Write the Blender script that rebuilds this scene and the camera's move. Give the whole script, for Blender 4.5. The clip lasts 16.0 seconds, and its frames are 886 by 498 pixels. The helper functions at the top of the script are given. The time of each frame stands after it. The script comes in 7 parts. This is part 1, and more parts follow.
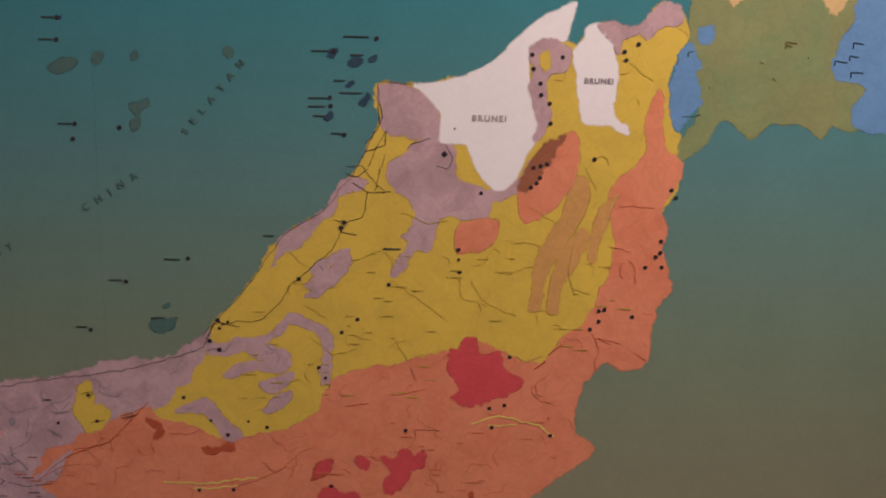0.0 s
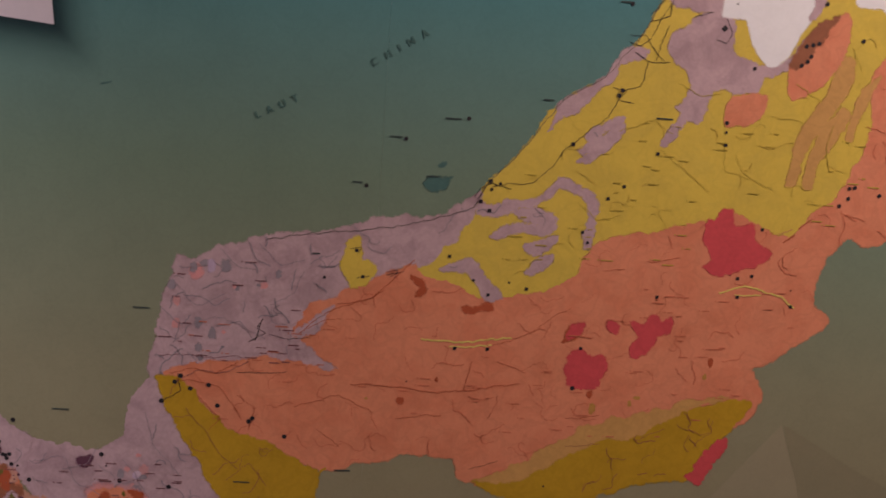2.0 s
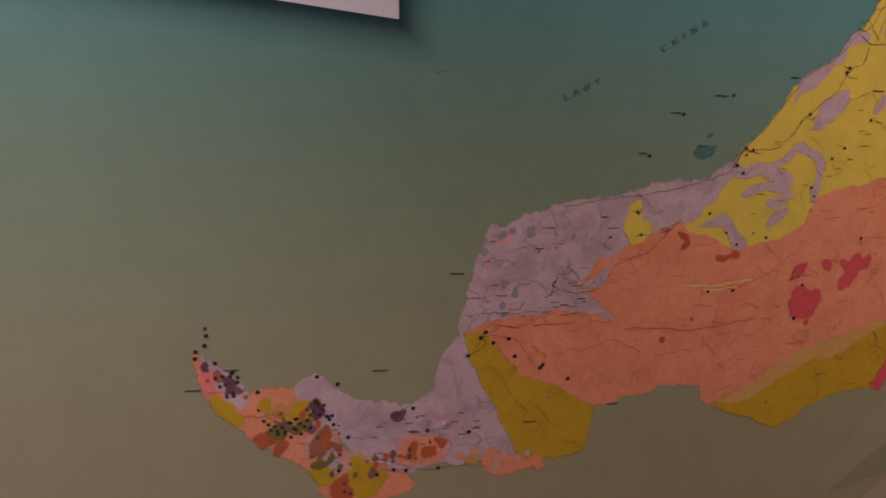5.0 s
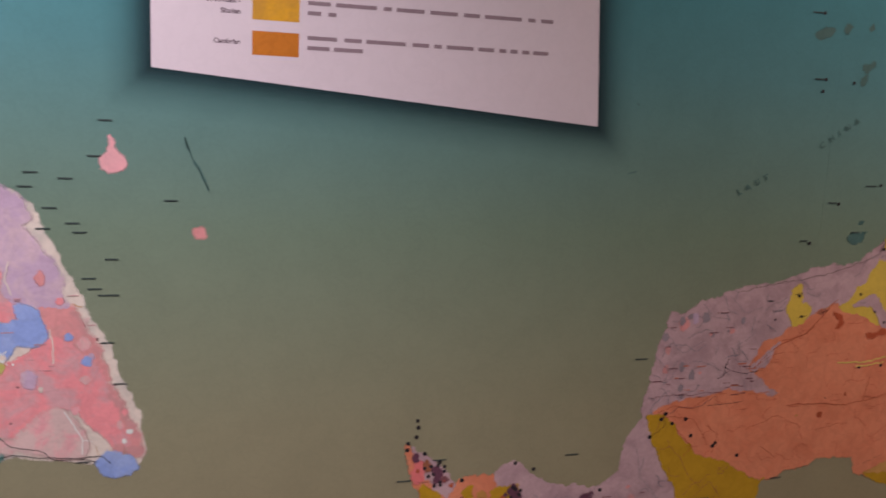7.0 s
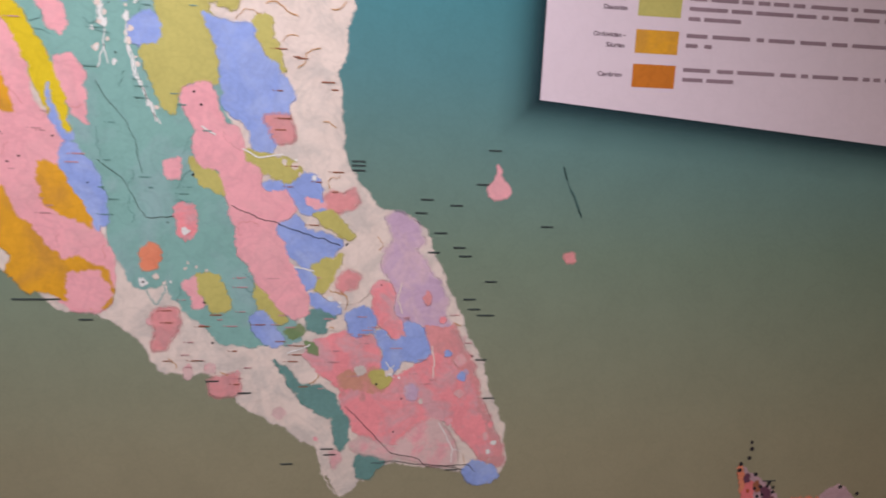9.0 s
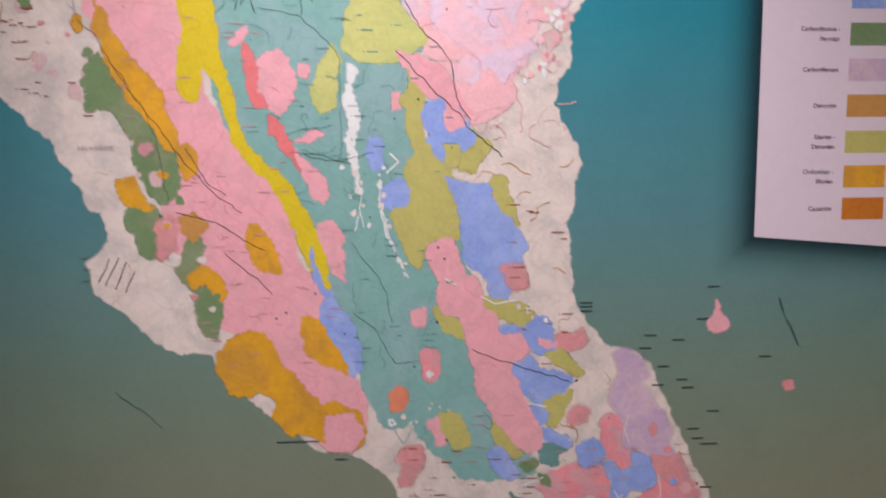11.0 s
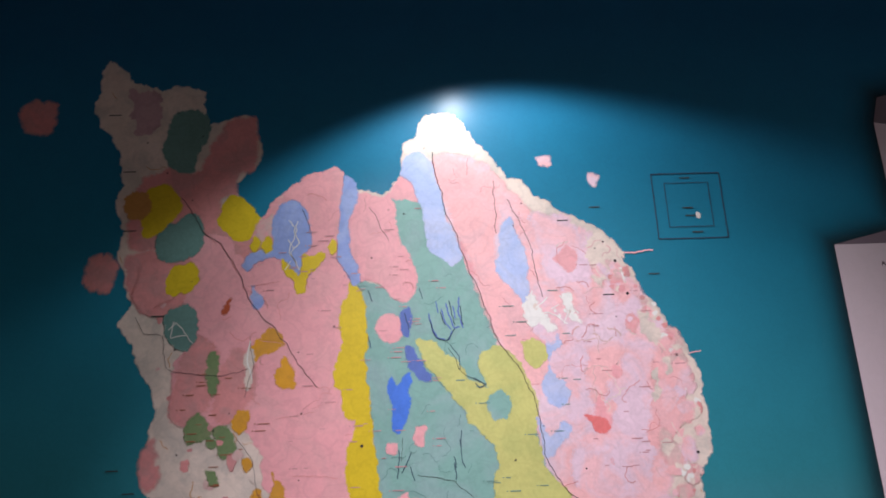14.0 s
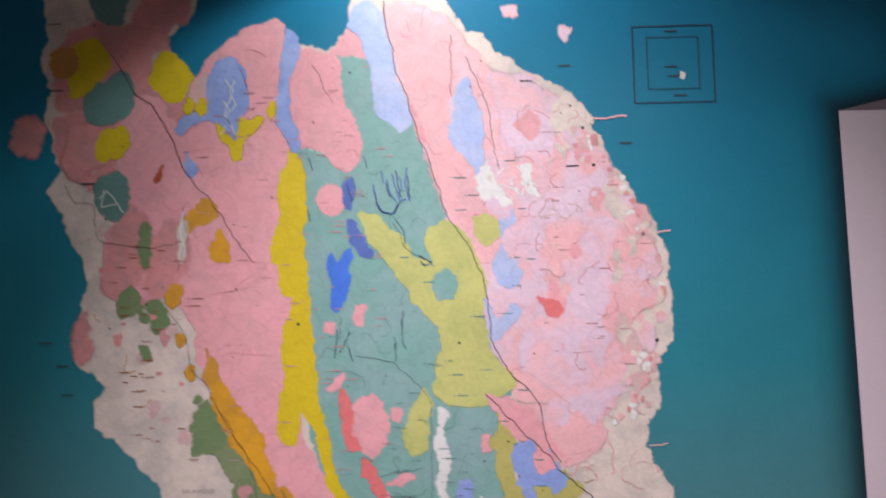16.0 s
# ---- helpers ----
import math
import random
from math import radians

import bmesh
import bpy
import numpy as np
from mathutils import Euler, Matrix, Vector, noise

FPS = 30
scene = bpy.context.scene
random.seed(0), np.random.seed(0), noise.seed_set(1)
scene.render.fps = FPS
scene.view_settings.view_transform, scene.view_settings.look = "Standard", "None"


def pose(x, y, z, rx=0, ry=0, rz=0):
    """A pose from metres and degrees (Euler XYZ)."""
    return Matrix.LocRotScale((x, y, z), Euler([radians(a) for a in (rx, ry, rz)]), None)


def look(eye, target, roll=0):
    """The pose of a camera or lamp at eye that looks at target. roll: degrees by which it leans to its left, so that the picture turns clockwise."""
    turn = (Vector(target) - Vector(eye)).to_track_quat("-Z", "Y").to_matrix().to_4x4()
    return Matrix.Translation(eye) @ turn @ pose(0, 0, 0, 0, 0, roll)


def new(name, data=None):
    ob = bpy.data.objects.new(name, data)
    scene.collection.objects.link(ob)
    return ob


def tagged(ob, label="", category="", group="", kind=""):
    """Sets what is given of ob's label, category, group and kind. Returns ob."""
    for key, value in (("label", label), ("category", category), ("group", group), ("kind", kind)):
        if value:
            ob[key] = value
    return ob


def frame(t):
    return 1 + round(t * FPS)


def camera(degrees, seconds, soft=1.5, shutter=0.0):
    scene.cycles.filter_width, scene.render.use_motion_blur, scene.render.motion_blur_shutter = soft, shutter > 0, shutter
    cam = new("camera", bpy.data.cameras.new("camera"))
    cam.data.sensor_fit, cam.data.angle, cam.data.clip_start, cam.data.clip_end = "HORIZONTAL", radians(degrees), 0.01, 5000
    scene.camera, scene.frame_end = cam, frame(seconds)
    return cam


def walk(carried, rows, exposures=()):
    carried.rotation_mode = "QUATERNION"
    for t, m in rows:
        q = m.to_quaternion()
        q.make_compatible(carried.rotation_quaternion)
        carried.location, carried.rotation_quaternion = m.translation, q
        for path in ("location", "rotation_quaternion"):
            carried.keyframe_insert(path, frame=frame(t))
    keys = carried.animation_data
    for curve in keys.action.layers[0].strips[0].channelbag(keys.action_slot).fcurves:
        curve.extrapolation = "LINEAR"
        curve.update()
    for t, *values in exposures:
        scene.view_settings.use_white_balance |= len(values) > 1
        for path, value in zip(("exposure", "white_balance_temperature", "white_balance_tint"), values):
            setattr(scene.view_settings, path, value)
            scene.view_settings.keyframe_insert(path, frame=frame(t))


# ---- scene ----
cam = camera(54.9, 16.0, soft=1.7, shutter=0.4)
walk(cam, [
    (0.0, pose(0.1324, -1.3716, 1.4708, 79.704, -1.415, -0.008)),
    (0.5, pose(0.0278, -1.4296, 1.4203, 80.891, -1.873, -1.343)),
    (1.0, pose(-0.1103, -1.4712, 1.4064, 77.485, -2.560, -1.413)),
    (1.5, pose(-0.2531, -1.4743, 1.3226, 77.403, -1.519, -0.874)),
    (2.0, pose(-0.4047, -1.4438, 1.2803, 77.824, -4.428, -3.016)),
    (2.5, pose(-0.5474, -1.4598, 1.2667, 76.526, -4.058, -7.763)),
    (3.0, pose(-0.6841, -1.4960, 1.2656, 74.748, -3.495, -9.139)),
    (3.5, pose(-0.7931, -1.5283, 1.2632, 74.492, -3.684, -10.430)),
    (4.0, pose(-0.8565, -1.5473, 1.1863, 77.043, -3.968, -7.823)),
    (4.2, pose(-0.9437, -1.5146, 1.2229, 75.170, -3.693, -9.452)),
    (6.3, pose(-1.5359, -1.5302, 1.3395, 77.875, -3.753, -15.740)),
    (6.5, pose(-1.5706, -1.5365, 1.3594, 79.422, -3.460, -15.934)),
    (7.0, pose(-1.7007, -1.4826, 1.3320, 80.068, -2.749, -16.416)),
    (7.5, pose(-1.8068, -1.4535, 1.3550, 78.818, -3.656, -11.362)),
    (8.0, pose(-1.9496, -1.3819, 1.3864, 76.629, -4.598, -12.800)),
    (8.5, pose(-2.0644, -1.3927, 1.3974, 76.905, -3.901, -11.388)),
    (9.0, pose(-2.1666, -1.4065, 1.4047, 78.060, -2.889, -9.751)),
    (9.2, pose(-2.2028, -1.4185, 1.4303, 77.922, -3.564, -8.946)),
    (11.3, pose(-2.4802, -1.4765, 1.5452, 85.066, 0.626, -4.211)),
    (11.5, pose(-2.5221, -1.4965, 1.5678, 86.465, 1.286, -4.825)),
    (12.0, pose(-2.5698, -1.5344, 1.6054, 91.103, 0.947, -4.342)),
    (12.5, pose(-2.5973, -1.5691, 1.6346, 94.227, 0.278, -4.839)),
    (13.0, pose(-2.6117, -1.5737, 1.6350, 98.128, 0.620, -3.087)),
    (13.5, pose(-2.6162, -1.5961, 1.6498, 102.636, 1.708, -1.202)),
    (14.0, pose(-2.6185, -1.6058, 1.6397, 108.763, 2.411, -1.677)),
    (14.5, pose(-2.6199, -1.6271, 1.7010, 106.881, 2.311, -2.427)),
    (15.0, pose(-2.6229, -1.6125, 1.6988, 104.531, 2.344, -3.060)),
    (15.5, pose(-2.5625, -1.5781, 1.7175, 100.972, 2.602, 0.317)),
    (16.0, pose(-2.3968, -1.4896, 1.7418, 97.410, 0.699, 2.461)),
], [(0.0, 0.15), (3.0, 0.08), (4.2, 0.05), (6.5, 0.17), (9.2, 0.06), (11.4, -0.28), (13.0, -0.58), (14.0, -0.57), (14.5, -0.48), (15.0, -0.43), (15.5, -0.36), (16.0, -0.52)])

# ---- light ----
world = bpy.data.worlds.new("world")
scene.world = world
world.use_nodes = True
world.node_tree.nodes["Background"].inputs["Color"].default_value = (0.9, 0.85, 0.9, 1)
world.node_tree.nodes["Background"].inputs["Strength"].default_value = 0.02


def lamp(name, kind, m, power, colour):
    data = bpy.data.lights.new(name, kind)
    data.energy, data.color = power, colour
    ob = new(name, data)
    ob.matrix_world = m
    return data


# picture spotlight close to the wall over the northern tip
spot = lamp("spot_light", "SPOT", look((-2.50, -0.30, 2.665), (-2.43, -0.29, 2.1)), 23.5, (0.96, 0.96, 1.0))
spot.spot_size, spot.spot_blend, spot.shadow_soft_size = radians(136), 0.3, 0.02
# ceiling beams on the two halves of the map
for eye, target, size, power, hue in (((-2.76, -1.5, 2.93), (-2.24, 0, 1.23), 60, 240, (1.0, 0.92, 1.0)), ((1.35, -1.34, 2.93), (-0.02, 0, 1.0), 77, 200, (1.0, 0.80, 0.72))):
    beam = lamp("beam_light", "SPOT", look(eye, target), power, hue)
    beam.spot_size, beam.spot_blend, beam.shadow_soft_size = radians(size), 1.0, 0.05
# unseen ceiling panels, added as soft fill light for the room
for x, power in ((-2.0, 19), (0.9, 4)):
    panel = lamp("fill_panel_light", "AREA", look((x, -2.6, 2.93), (x, -2.4, 0)), power, (1.0, 0.86, 0.9))
    panel.shape, panel.size, panel.size_y = "RECTANGLE", 1.2, 0.6

# ---- materials ----


def material(name, colour, rough=0.5, spread=0.10, bump=0.15, grain=900.0, other=None, patch=9.0, veins=0.07, coat=0.18):
    """A printed or painted surface: broad mottling, fine grain, slight relief."""
    m = bpy.data.materials.new(name)
    m.use_nodes = True
    n, l = m.node_tree.nodes, m.node_tree.links
    b = n["Principled BSDF"]
    b.inputs["Roughness"].default_value = rough
    b.inputs["Specular IOR Level"].default_value = 0.15
    b.inputs["Coat Weight"].default_value, b.inputs["Coat Roughness"].default_value = coat, 0.27
    geo = n.new("ShaderNodeNewGeometry")
    broad, fine = n.new("ShaderNodeTexNoise"), n.new("ShaderNodeTexNoise")
    broad.inputs["Scale"].default_value, broad.inputs["Detail"].default_value = 11.0, 5.0
    fine.inputs["Scale"].default_value, fine.inputs["Detail"].default_value = 160.0, 3.0
    for t in (broad, fine):
        l.new(geo.outputs["Position"], t.inputs["Vector"])
    both = n.new("ShaderNodeMath")
    both.operation = "MULTIPLY_ADD"
    both.inputs[1].default_value = 0.7
    l.new(fine.outputs["Fac"], both.inputs[0])
    l.new(broad.outputs["Fac"], both.inputs[2])
    ramp = n.new("ShaderNodeMapRange")
    ramp.inputs["From Min"].default_value, ramp.inputs["From Max"].default_value = 0.5, 1.2
    ramp.inputs["To Min"].default_value, ramp.inputs["To Max"].default_value = 1 - spread, 1 + spread
    l.new(both.outputs[0], ramp.inputs["Value"])
    mix = n.new("ShaderNodeVectorMath")
    mix.operation = "SCALE"
    mix.inputs[0].default_value = colour
    if other:
        # soft clouds of a second ink
        clouds = n.new("ShaderNodeTexNoise")
        clouds.inputs["Scale"].default_value, clouds.inputs["Detail"].default_value = patch, 8.0
        clouds.inputs["Roughness"].default_value, clouds.inputs["Distortion"].default_value = 0.62, 0.6
        l.new(geo.outputs["Position"], clouds.inputs["Vector"])
        step = n.new("ShaderNodeMapRange")
        step.inputs["From Min"].default_value, step.inputs["From Max"].default_value = 0.46, 0.60
        l.new(clouds.outputs["Fac"], step.inputs["Value"])
        blend = n.new("ShaderNodeMix")
        blend.data_type = "RGBA"
        for end in blend.inputs:
            if end.type == "RGBA" and end.name in "AB":
                end.default_value = (*(colour if end.name == "A" else other), 1)
        l.new(step.outputs[0], blend.inputs[0])
        l.new(next(o for o in blend.outputs if o.type == "RGBA"), mix.inputs[0])
    l.new(ramp.outputs[0], mix.inputs["Scale"])
    if veins:
        # faint wandering veins, as of printed hill shading
        ridge = n.new("ShaderNodeTexNoise")
        ridge.inputs["Scale"].default_value, ridge.inputs["Detail"].default_value = 26.0, 5.0
        ridge.inputs["Distortion"].default_value = 0.7
        l.new(geo.outputs["Position"], ridge.inputs["Vector"])
        away, near, times = n.new("ShaderNodeMath"), n.new("ShaderNodeMath"), n.new("ShaderNodeMapRange")
        away.operation, near.operation = "SUBTRACT", "ABSOLUTE"
        away.inputs[1].default_value = 0.5
        l.new(ridge.outputs["Fac"], away.inputs[0])
        l.new(away.outputs[0], near.inputs[0])
        times.inputs["From Min"].default_value, times.inputs["From Max"].default_value = 0.0, 0.07
        times.inputs["To Min"].default_value, times.inputs["To Max"].default_value = 1 - veins, 1.0
        l.new(near.outputs[0], times.inputs["Value"])
        product = n.new("ShaderNodeMath")
        product.operation = "MULTIPLY"
        l.new(ramp.outputs[0], product.inputs[0])
        l.new(times.outputs[0], product.inputs[1])
        l.new(product.outputs[0], mix.inputs["Scale"])
    l.new(mix.outputs[0], b.inputs["Base Color"])
    relief = n.new("ShaderNodeTexNoise")
    relief.inputs["Scale"].default_value = grain
    l.new(geo.outputs["Position"], relief.inputs["Vector"])
    bumped = n.new("ShaderNodeBump")
    bumped.inputs["Strength"].default_value, bumped.inputs["Distance"].default_value = bump, 0.001
    l.new(relief.outputs["Fac"], bumped.inputs["Height"])
    l.new(bumped.outputs["Normal"], b.inputs["Normal"])
    return m


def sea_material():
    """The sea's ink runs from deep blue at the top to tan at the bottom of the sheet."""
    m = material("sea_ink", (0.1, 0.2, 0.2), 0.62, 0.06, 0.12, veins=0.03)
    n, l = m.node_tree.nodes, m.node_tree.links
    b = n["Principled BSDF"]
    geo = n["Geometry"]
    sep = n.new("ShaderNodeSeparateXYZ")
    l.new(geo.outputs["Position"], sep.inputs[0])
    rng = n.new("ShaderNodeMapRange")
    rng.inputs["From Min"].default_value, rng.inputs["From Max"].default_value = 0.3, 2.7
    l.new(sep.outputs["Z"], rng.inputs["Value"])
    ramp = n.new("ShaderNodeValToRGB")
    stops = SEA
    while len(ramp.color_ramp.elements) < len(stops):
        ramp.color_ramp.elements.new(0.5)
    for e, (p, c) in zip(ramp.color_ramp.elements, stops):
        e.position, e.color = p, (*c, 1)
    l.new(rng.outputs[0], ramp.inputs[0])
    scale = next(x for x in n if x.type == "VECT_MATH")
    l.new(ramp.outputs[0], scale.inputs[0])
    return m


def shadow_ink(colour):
    """The dark ink of the sheet's printed drop shadow, fading outwards: it follows the part's own Fade attribute."""
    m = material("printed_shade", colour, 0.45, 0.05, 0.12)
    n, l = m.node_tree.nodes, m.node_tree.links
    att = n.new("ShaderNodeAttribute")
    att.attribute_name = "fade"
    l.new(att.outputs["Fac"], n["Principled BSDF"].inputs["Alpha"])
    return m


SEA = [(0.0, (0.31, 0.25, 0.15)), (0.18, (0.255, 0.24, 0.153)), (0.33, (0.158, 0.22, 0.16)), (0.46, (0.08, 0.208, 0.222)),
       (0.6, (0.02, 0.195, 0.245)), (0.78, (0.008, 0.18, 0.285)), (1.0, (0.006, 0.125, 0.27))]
sea_ink = sea_material()
yellow = material("yellow_ink", (0.645, 0.455, 0.075), spread=0.06, other=(0.60, 0.425, 0.075), patch=14, veins=0.05)
paleyellow = material("pale_yellow_ink", (0.68, 0.52, 0.14))
lilac = material("lilac_ink", (0.50, 0.335, 0.36), spread=0.12, other=(0.42, 0.275, 0.30), patch=16)
lilacdark = material("dark_lilac_ink", (0.30, 0.24, 0.27))
orange = material("orange_ink", (0.69, 0.245, 0.14), spread=0.07, other=(0.655, 0.215, 0.12), patch=12)
terracotta = material("terracotta_ink", (0.56, 0.28, 0.20), other=(0.62, 0.27, 0.25), patch=20)
tan = material("tan_ink", (0.56, 0.30, 0.10))
tanline = material("tan_line_ink", (0.45, 0.32, 0.05))
faint_rust = material("faint_rust_ink", (0.56, 0.155, 0.085))
faint_tan = material("faint_tan_ink", (0.57, 0.40, 0.07))
ochre = material("ochre_ink", (0.47, 0.27, 0.02))
crimson = material("crimson_ink", (0.58, 0.075, 0.085))
red = material("red_ink", (0.70, 0.18, 0.18))
rust = material("rust_ink", (0.42, 0.09, 0.04))
brown = material("brown_ink", (0.30, 0.11, 0.06))
brown2 = material("light_brown_ink", (0.50, 0.25, 0.07))
plum = material("plum_ink", (0.13, 0.05, 0.08))
plumline = material("plum_line_ink", (0.2, 0.08, 0.09))
olivedark = material("dark_olive_ink", (0.16, 0.13, 0.03))
white = material("white_ink", (0.80, 0.76, 0.78), spread=0.03, veins=0.02)
whiteink = material("river_white_ink", (0.70, 0.70, 0.67), spread=0.05)
sabah = material("leaf_green_ink", (0.235, 0.255, 0.115), other=(0.20, 0.26, 0.12), patch=6)
sabahblue = material("sabah_blue_ink", (0.13, 0.27, 0.50))
peach = material("peach_ink", (0.6, 0.42, 0.2))
cream = material("cream_ink", (0.69, 0.59, 0.52), spread=0.08, other=(0.56, 0.50, 0.45), patch=15)
sand = material("sand_ink", (0.62, 0.44, 0.42), spread=0.10, other=(0.72, 0.34, 0.36), patch=14)
teal = material("teal_ink", (0.20, 0.385, 0.345), spread=0.08, other=(0.24, 0.39, 0.38), patch=8)
dkteal = material("dark_teal_ink", (0.13, 0.26, 0.24), spread=0.15)
pink = material("pink_ink", (0.76, 0.36, 0.39), spread=0.08, other=(0.69, 0.35, 0.37), patch=11)
palepink = material("pale_pink_ink", (0.78, 0.44, 0.45), other=(0.68, 0.52, 0.60), patch=7)
rose = material("rose_ink", (0.66, 0.28, 0.28), other=(0.55, 0.27, 0.27), patch=16)
mid_pink = material("mid_pink_ink", (0.78, 0.425, 0.435), other=(0.74, 0.43, 0.45), patch=18)
coral = material("coral_ink", (0.76, 0.27, 0.29), other=(0.60, 0.33, 0.35), patch=15)
palelilac = material("pale_lilac_ink", (0.68, 0.51, 0.60), other=(0.76, 0.46, 0.49), patch=12)
purple = material("purple_ink", (0.50, 0.36, 0.48), other=(0.58, 0.42, 0.48), patch=16)
ochre2 = material("mustard_ink", (0.62, 0.47, 0.02))
amber = material("amber_ink", (0.66, 0.33, 0.025), other=(0.54, 0.27, 0.04), patch=12)
paleolive = material("pale_olive_ink", (0.52, 0.52, 0.18), other=(0.47, 0.49, 0.17), patch=12)
olive2 = material("olive_ink", (0.46, 0.42, 0.13))
slateblue = material("slate_blue_ink", (0.09, 0.15, 0.42))
blue1 = material("cobalt_ink", (0.06, 0.18, 0.66))
blue2 = material("cornflower_ink", (0.25, 0.34, 0.65), other=(0.31, 0.39, 0.66), patch=14)
blue3 = material("pale_blue_ink", (0.38, 0.47, 0.72), other=(0.44, 0.50, 0.70), patch=12)
dkgreen = material("moss_ink", (0.16, 0.24, 0.11), other=(0.22, 0.26, 0.14), patch=14)
slate = material("slate_ink", (0.07, 0.14, 0.13))
navy = material("navy_ink", (0.03, 0.06, 0.10))
black = material("black_ink", (0.03, 0.025, 0.03))
label_grey = material("label_grey_ink", (0.36, 0.31, 0.28))
faint_rose = material("faint_rose_ink", (0.50, 0.25, 0.27))
coast = material("coast_ink", (0.14, 0.11, 0.10))
fold_light = material("pale_fold_ink", (0.305, 0.262, 0.172), spread=0.05, veins=0.02)
fold_dark = material("shaded_fold_ink", (0.25, 0.218, 0.138), spread=0.05, veins=0.02)
fold_pink = material("pinkish_fold_ink", (0.37, 0.28, 0.20), spread=0.05, veins=0.02)
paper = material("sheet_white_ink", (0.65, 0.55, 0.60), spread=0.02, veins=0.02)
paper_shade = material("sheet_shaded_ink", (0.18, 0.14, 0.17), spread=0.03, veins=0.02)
text_ink = material("text_ink", (0.10, 0.06, 0.08))
sea_label_ink = material("sea_label_ink", (0.045, 0.06, 0.06))
faint_ink = material("faint_text_ink", (0.27, 0.19, 0.22))
swatch_brown = material("burnt_orange_ink", (0.50, 0.16, 0.02))
plaster = material("plaster", (0.62, 0.58, 0.56), 0.8, 0.06, 0.3, 120, coat=0)
carpet = material("carpet", (0.12, 0.10, 0.10), 0.95, 0.25, 0.8, 300, coat=0)
tile_white = material("ceiling_paint", (0.75, 0.74, 0.72), 0.85, 0.04, 0.3, 150, coat=0)
glow = bpy.data.materials.new("lamp_glass")
glow.use_nodes = True
glow.node_tree.nodes["Principled BSDF"].inputs["Emission Color"].default_value = (1, 0.95, 0.9, 1)
glow.node_tree.nodes["Principled BSDF"].inputs["Emission Strength"].default_value = 2.0

# ---- helpers for meshes ----


def mesh_of(name, bm, mat):
    me = bpy.data.meshes.new(name)
    bm.to_mesh(me)
    bm.free()
    me.materials.append(mat)
    return me


def part(name, bm, mat, parent=None, label=""):
    ob = new(name, mesh_of(name, bm, mat))
    ob.parent = parent
    return tagged(ob, label)


def box(bm, x0, x1, y0, y1, z0, z1):
    v = [bm.verts.new((x, y, z)) for x in (x0, x1) for y in (y0, y1) for z in (z0, z1)]
    for f in ((0, 1, 3, 2), (4, 6, 7, 5), (0, 4, 5, 1), (2, 3, 7, 6), (0, 2, 6, 4), (1, 5, 7, 3)):
        bm.faces.new([v[i] for i in f])
    bmesh.ops.recalc_face_normals(bm, faces=bm.faces)
    return bm


def slab(name, mat, x0, x1, y0, y1, z0, z1, label, category):
    ob = part(name, box(bmesh.new(), x0, x1, y0, y1, z0, z1), mat)
    return tagged(ob, label, category, kind="structure")


LAYER = 0.00016


def sheet(bm, outline, y, depth):
    """A flat printed patch with its rim: outline of (x, z), front face at y, rim back to y + depth."""
    front = [bm.verts.new((x, y, z)) for x, z in outline]
    back = [bm.verts.new((x, y + depth, z)) for x, z in outline]
    tris = tessellate([[Vector((x, z, 0)) for x, z in outline]])
    for a, b, c in tris:
        try:
            bm.faces.new((front[a], front[b], front[c]))
        except ValueError:
            pass
    for i in range(len(front)):
        j = (i + 1) % len(front)
        bm.faces.new((front[i], back[i], back[j], front[j]))
    bmesh.ops.recalc_face_normals(bm, faces=bm.faces)
    return bm


def tessellate(loops):
    from mathutils.geometry import tessellate_polygon
    return tessellate_polygon(loops)


def ragged(outline, rough, closed=True):
    """Cuts every edge in halves until it is short, and shifts each middle sideways by chance, as a hand-drawn border runs."""
    rng = random.Random(round(sum(x * 31 + z * 17 for x, z in outline) * 1000))
    for turn in range(5):
        done = []
        n = len(outline)
        for i in range(n if closed else n - 1):
            (x0, z0), (x1, z1) = outline[i], outline[(i + 1) % n]
            done.append((x0, z0))
            d = math.hypot(x1 - x0, z1 - z0)
            if d > 0.0028:
                xm, zm = (x0 + x1) / 2, (z0 + z1) / 2
                if rough and closed or 0 < i < n - 2:
                    (xa, za), (xb, zb) = outline[i - 1], outline[(i + 2) % n]
                    bx, bz = (x0 + x1 - xa - xb) / 16, (z0 + z1 - za - zb) / 16
                    k = min(1.0, 0.055 * d / (math.hypot(bx, bz) + 1e-9))
                    xm, zm = xm + bx * k, zm + bz * k
                s = rng.uniform(-1, 1) * rough * (0.6, 1.0, 1.6, 2.0, 2.0)[turn]
                done.append((xm - (z1 - z0) * s, zm + (x1 - x0) * s))
        if not closed:
            done.append(outline[-1])
        outline = done
    return outline


# ---- the room ----
slab("wall_north", plaster, -5.2, 3.2, 0.012, 0.22, 0, 3.0, "plain plaster wall behind the wall map", "wall")
slab("wall_south", plaster, -5.2, 3.2, -4.7, -4.5, 0, 3.0, "plain plaster wall facing the map", "wall")
slab("wall_west", plaster, -5.4, -5.2, -4.7, 0.22, 0, 3.0, "plain plaster side wall", "wall")
slab("wall_east", plaster, 3.2, 3.4, -4.7, 0.22, 0, 3.0, "plain plaster side wall", "wall")
slab("floor", carpet, -5.4, 3.4, -4.7, 0.22, -0.1, 0, "dark carpeted floor of the room", "floor")
slab("ceiling", tile_white, -5.4, 3.4, -4.7, 0.22, 3.0, 3.1, "white painted ceiling of the room", "ceiling")

# ---- the wall map ----
wall_map = tagged(new("wall_map"), "large printed geological wall map in coloured inks", "wall map")
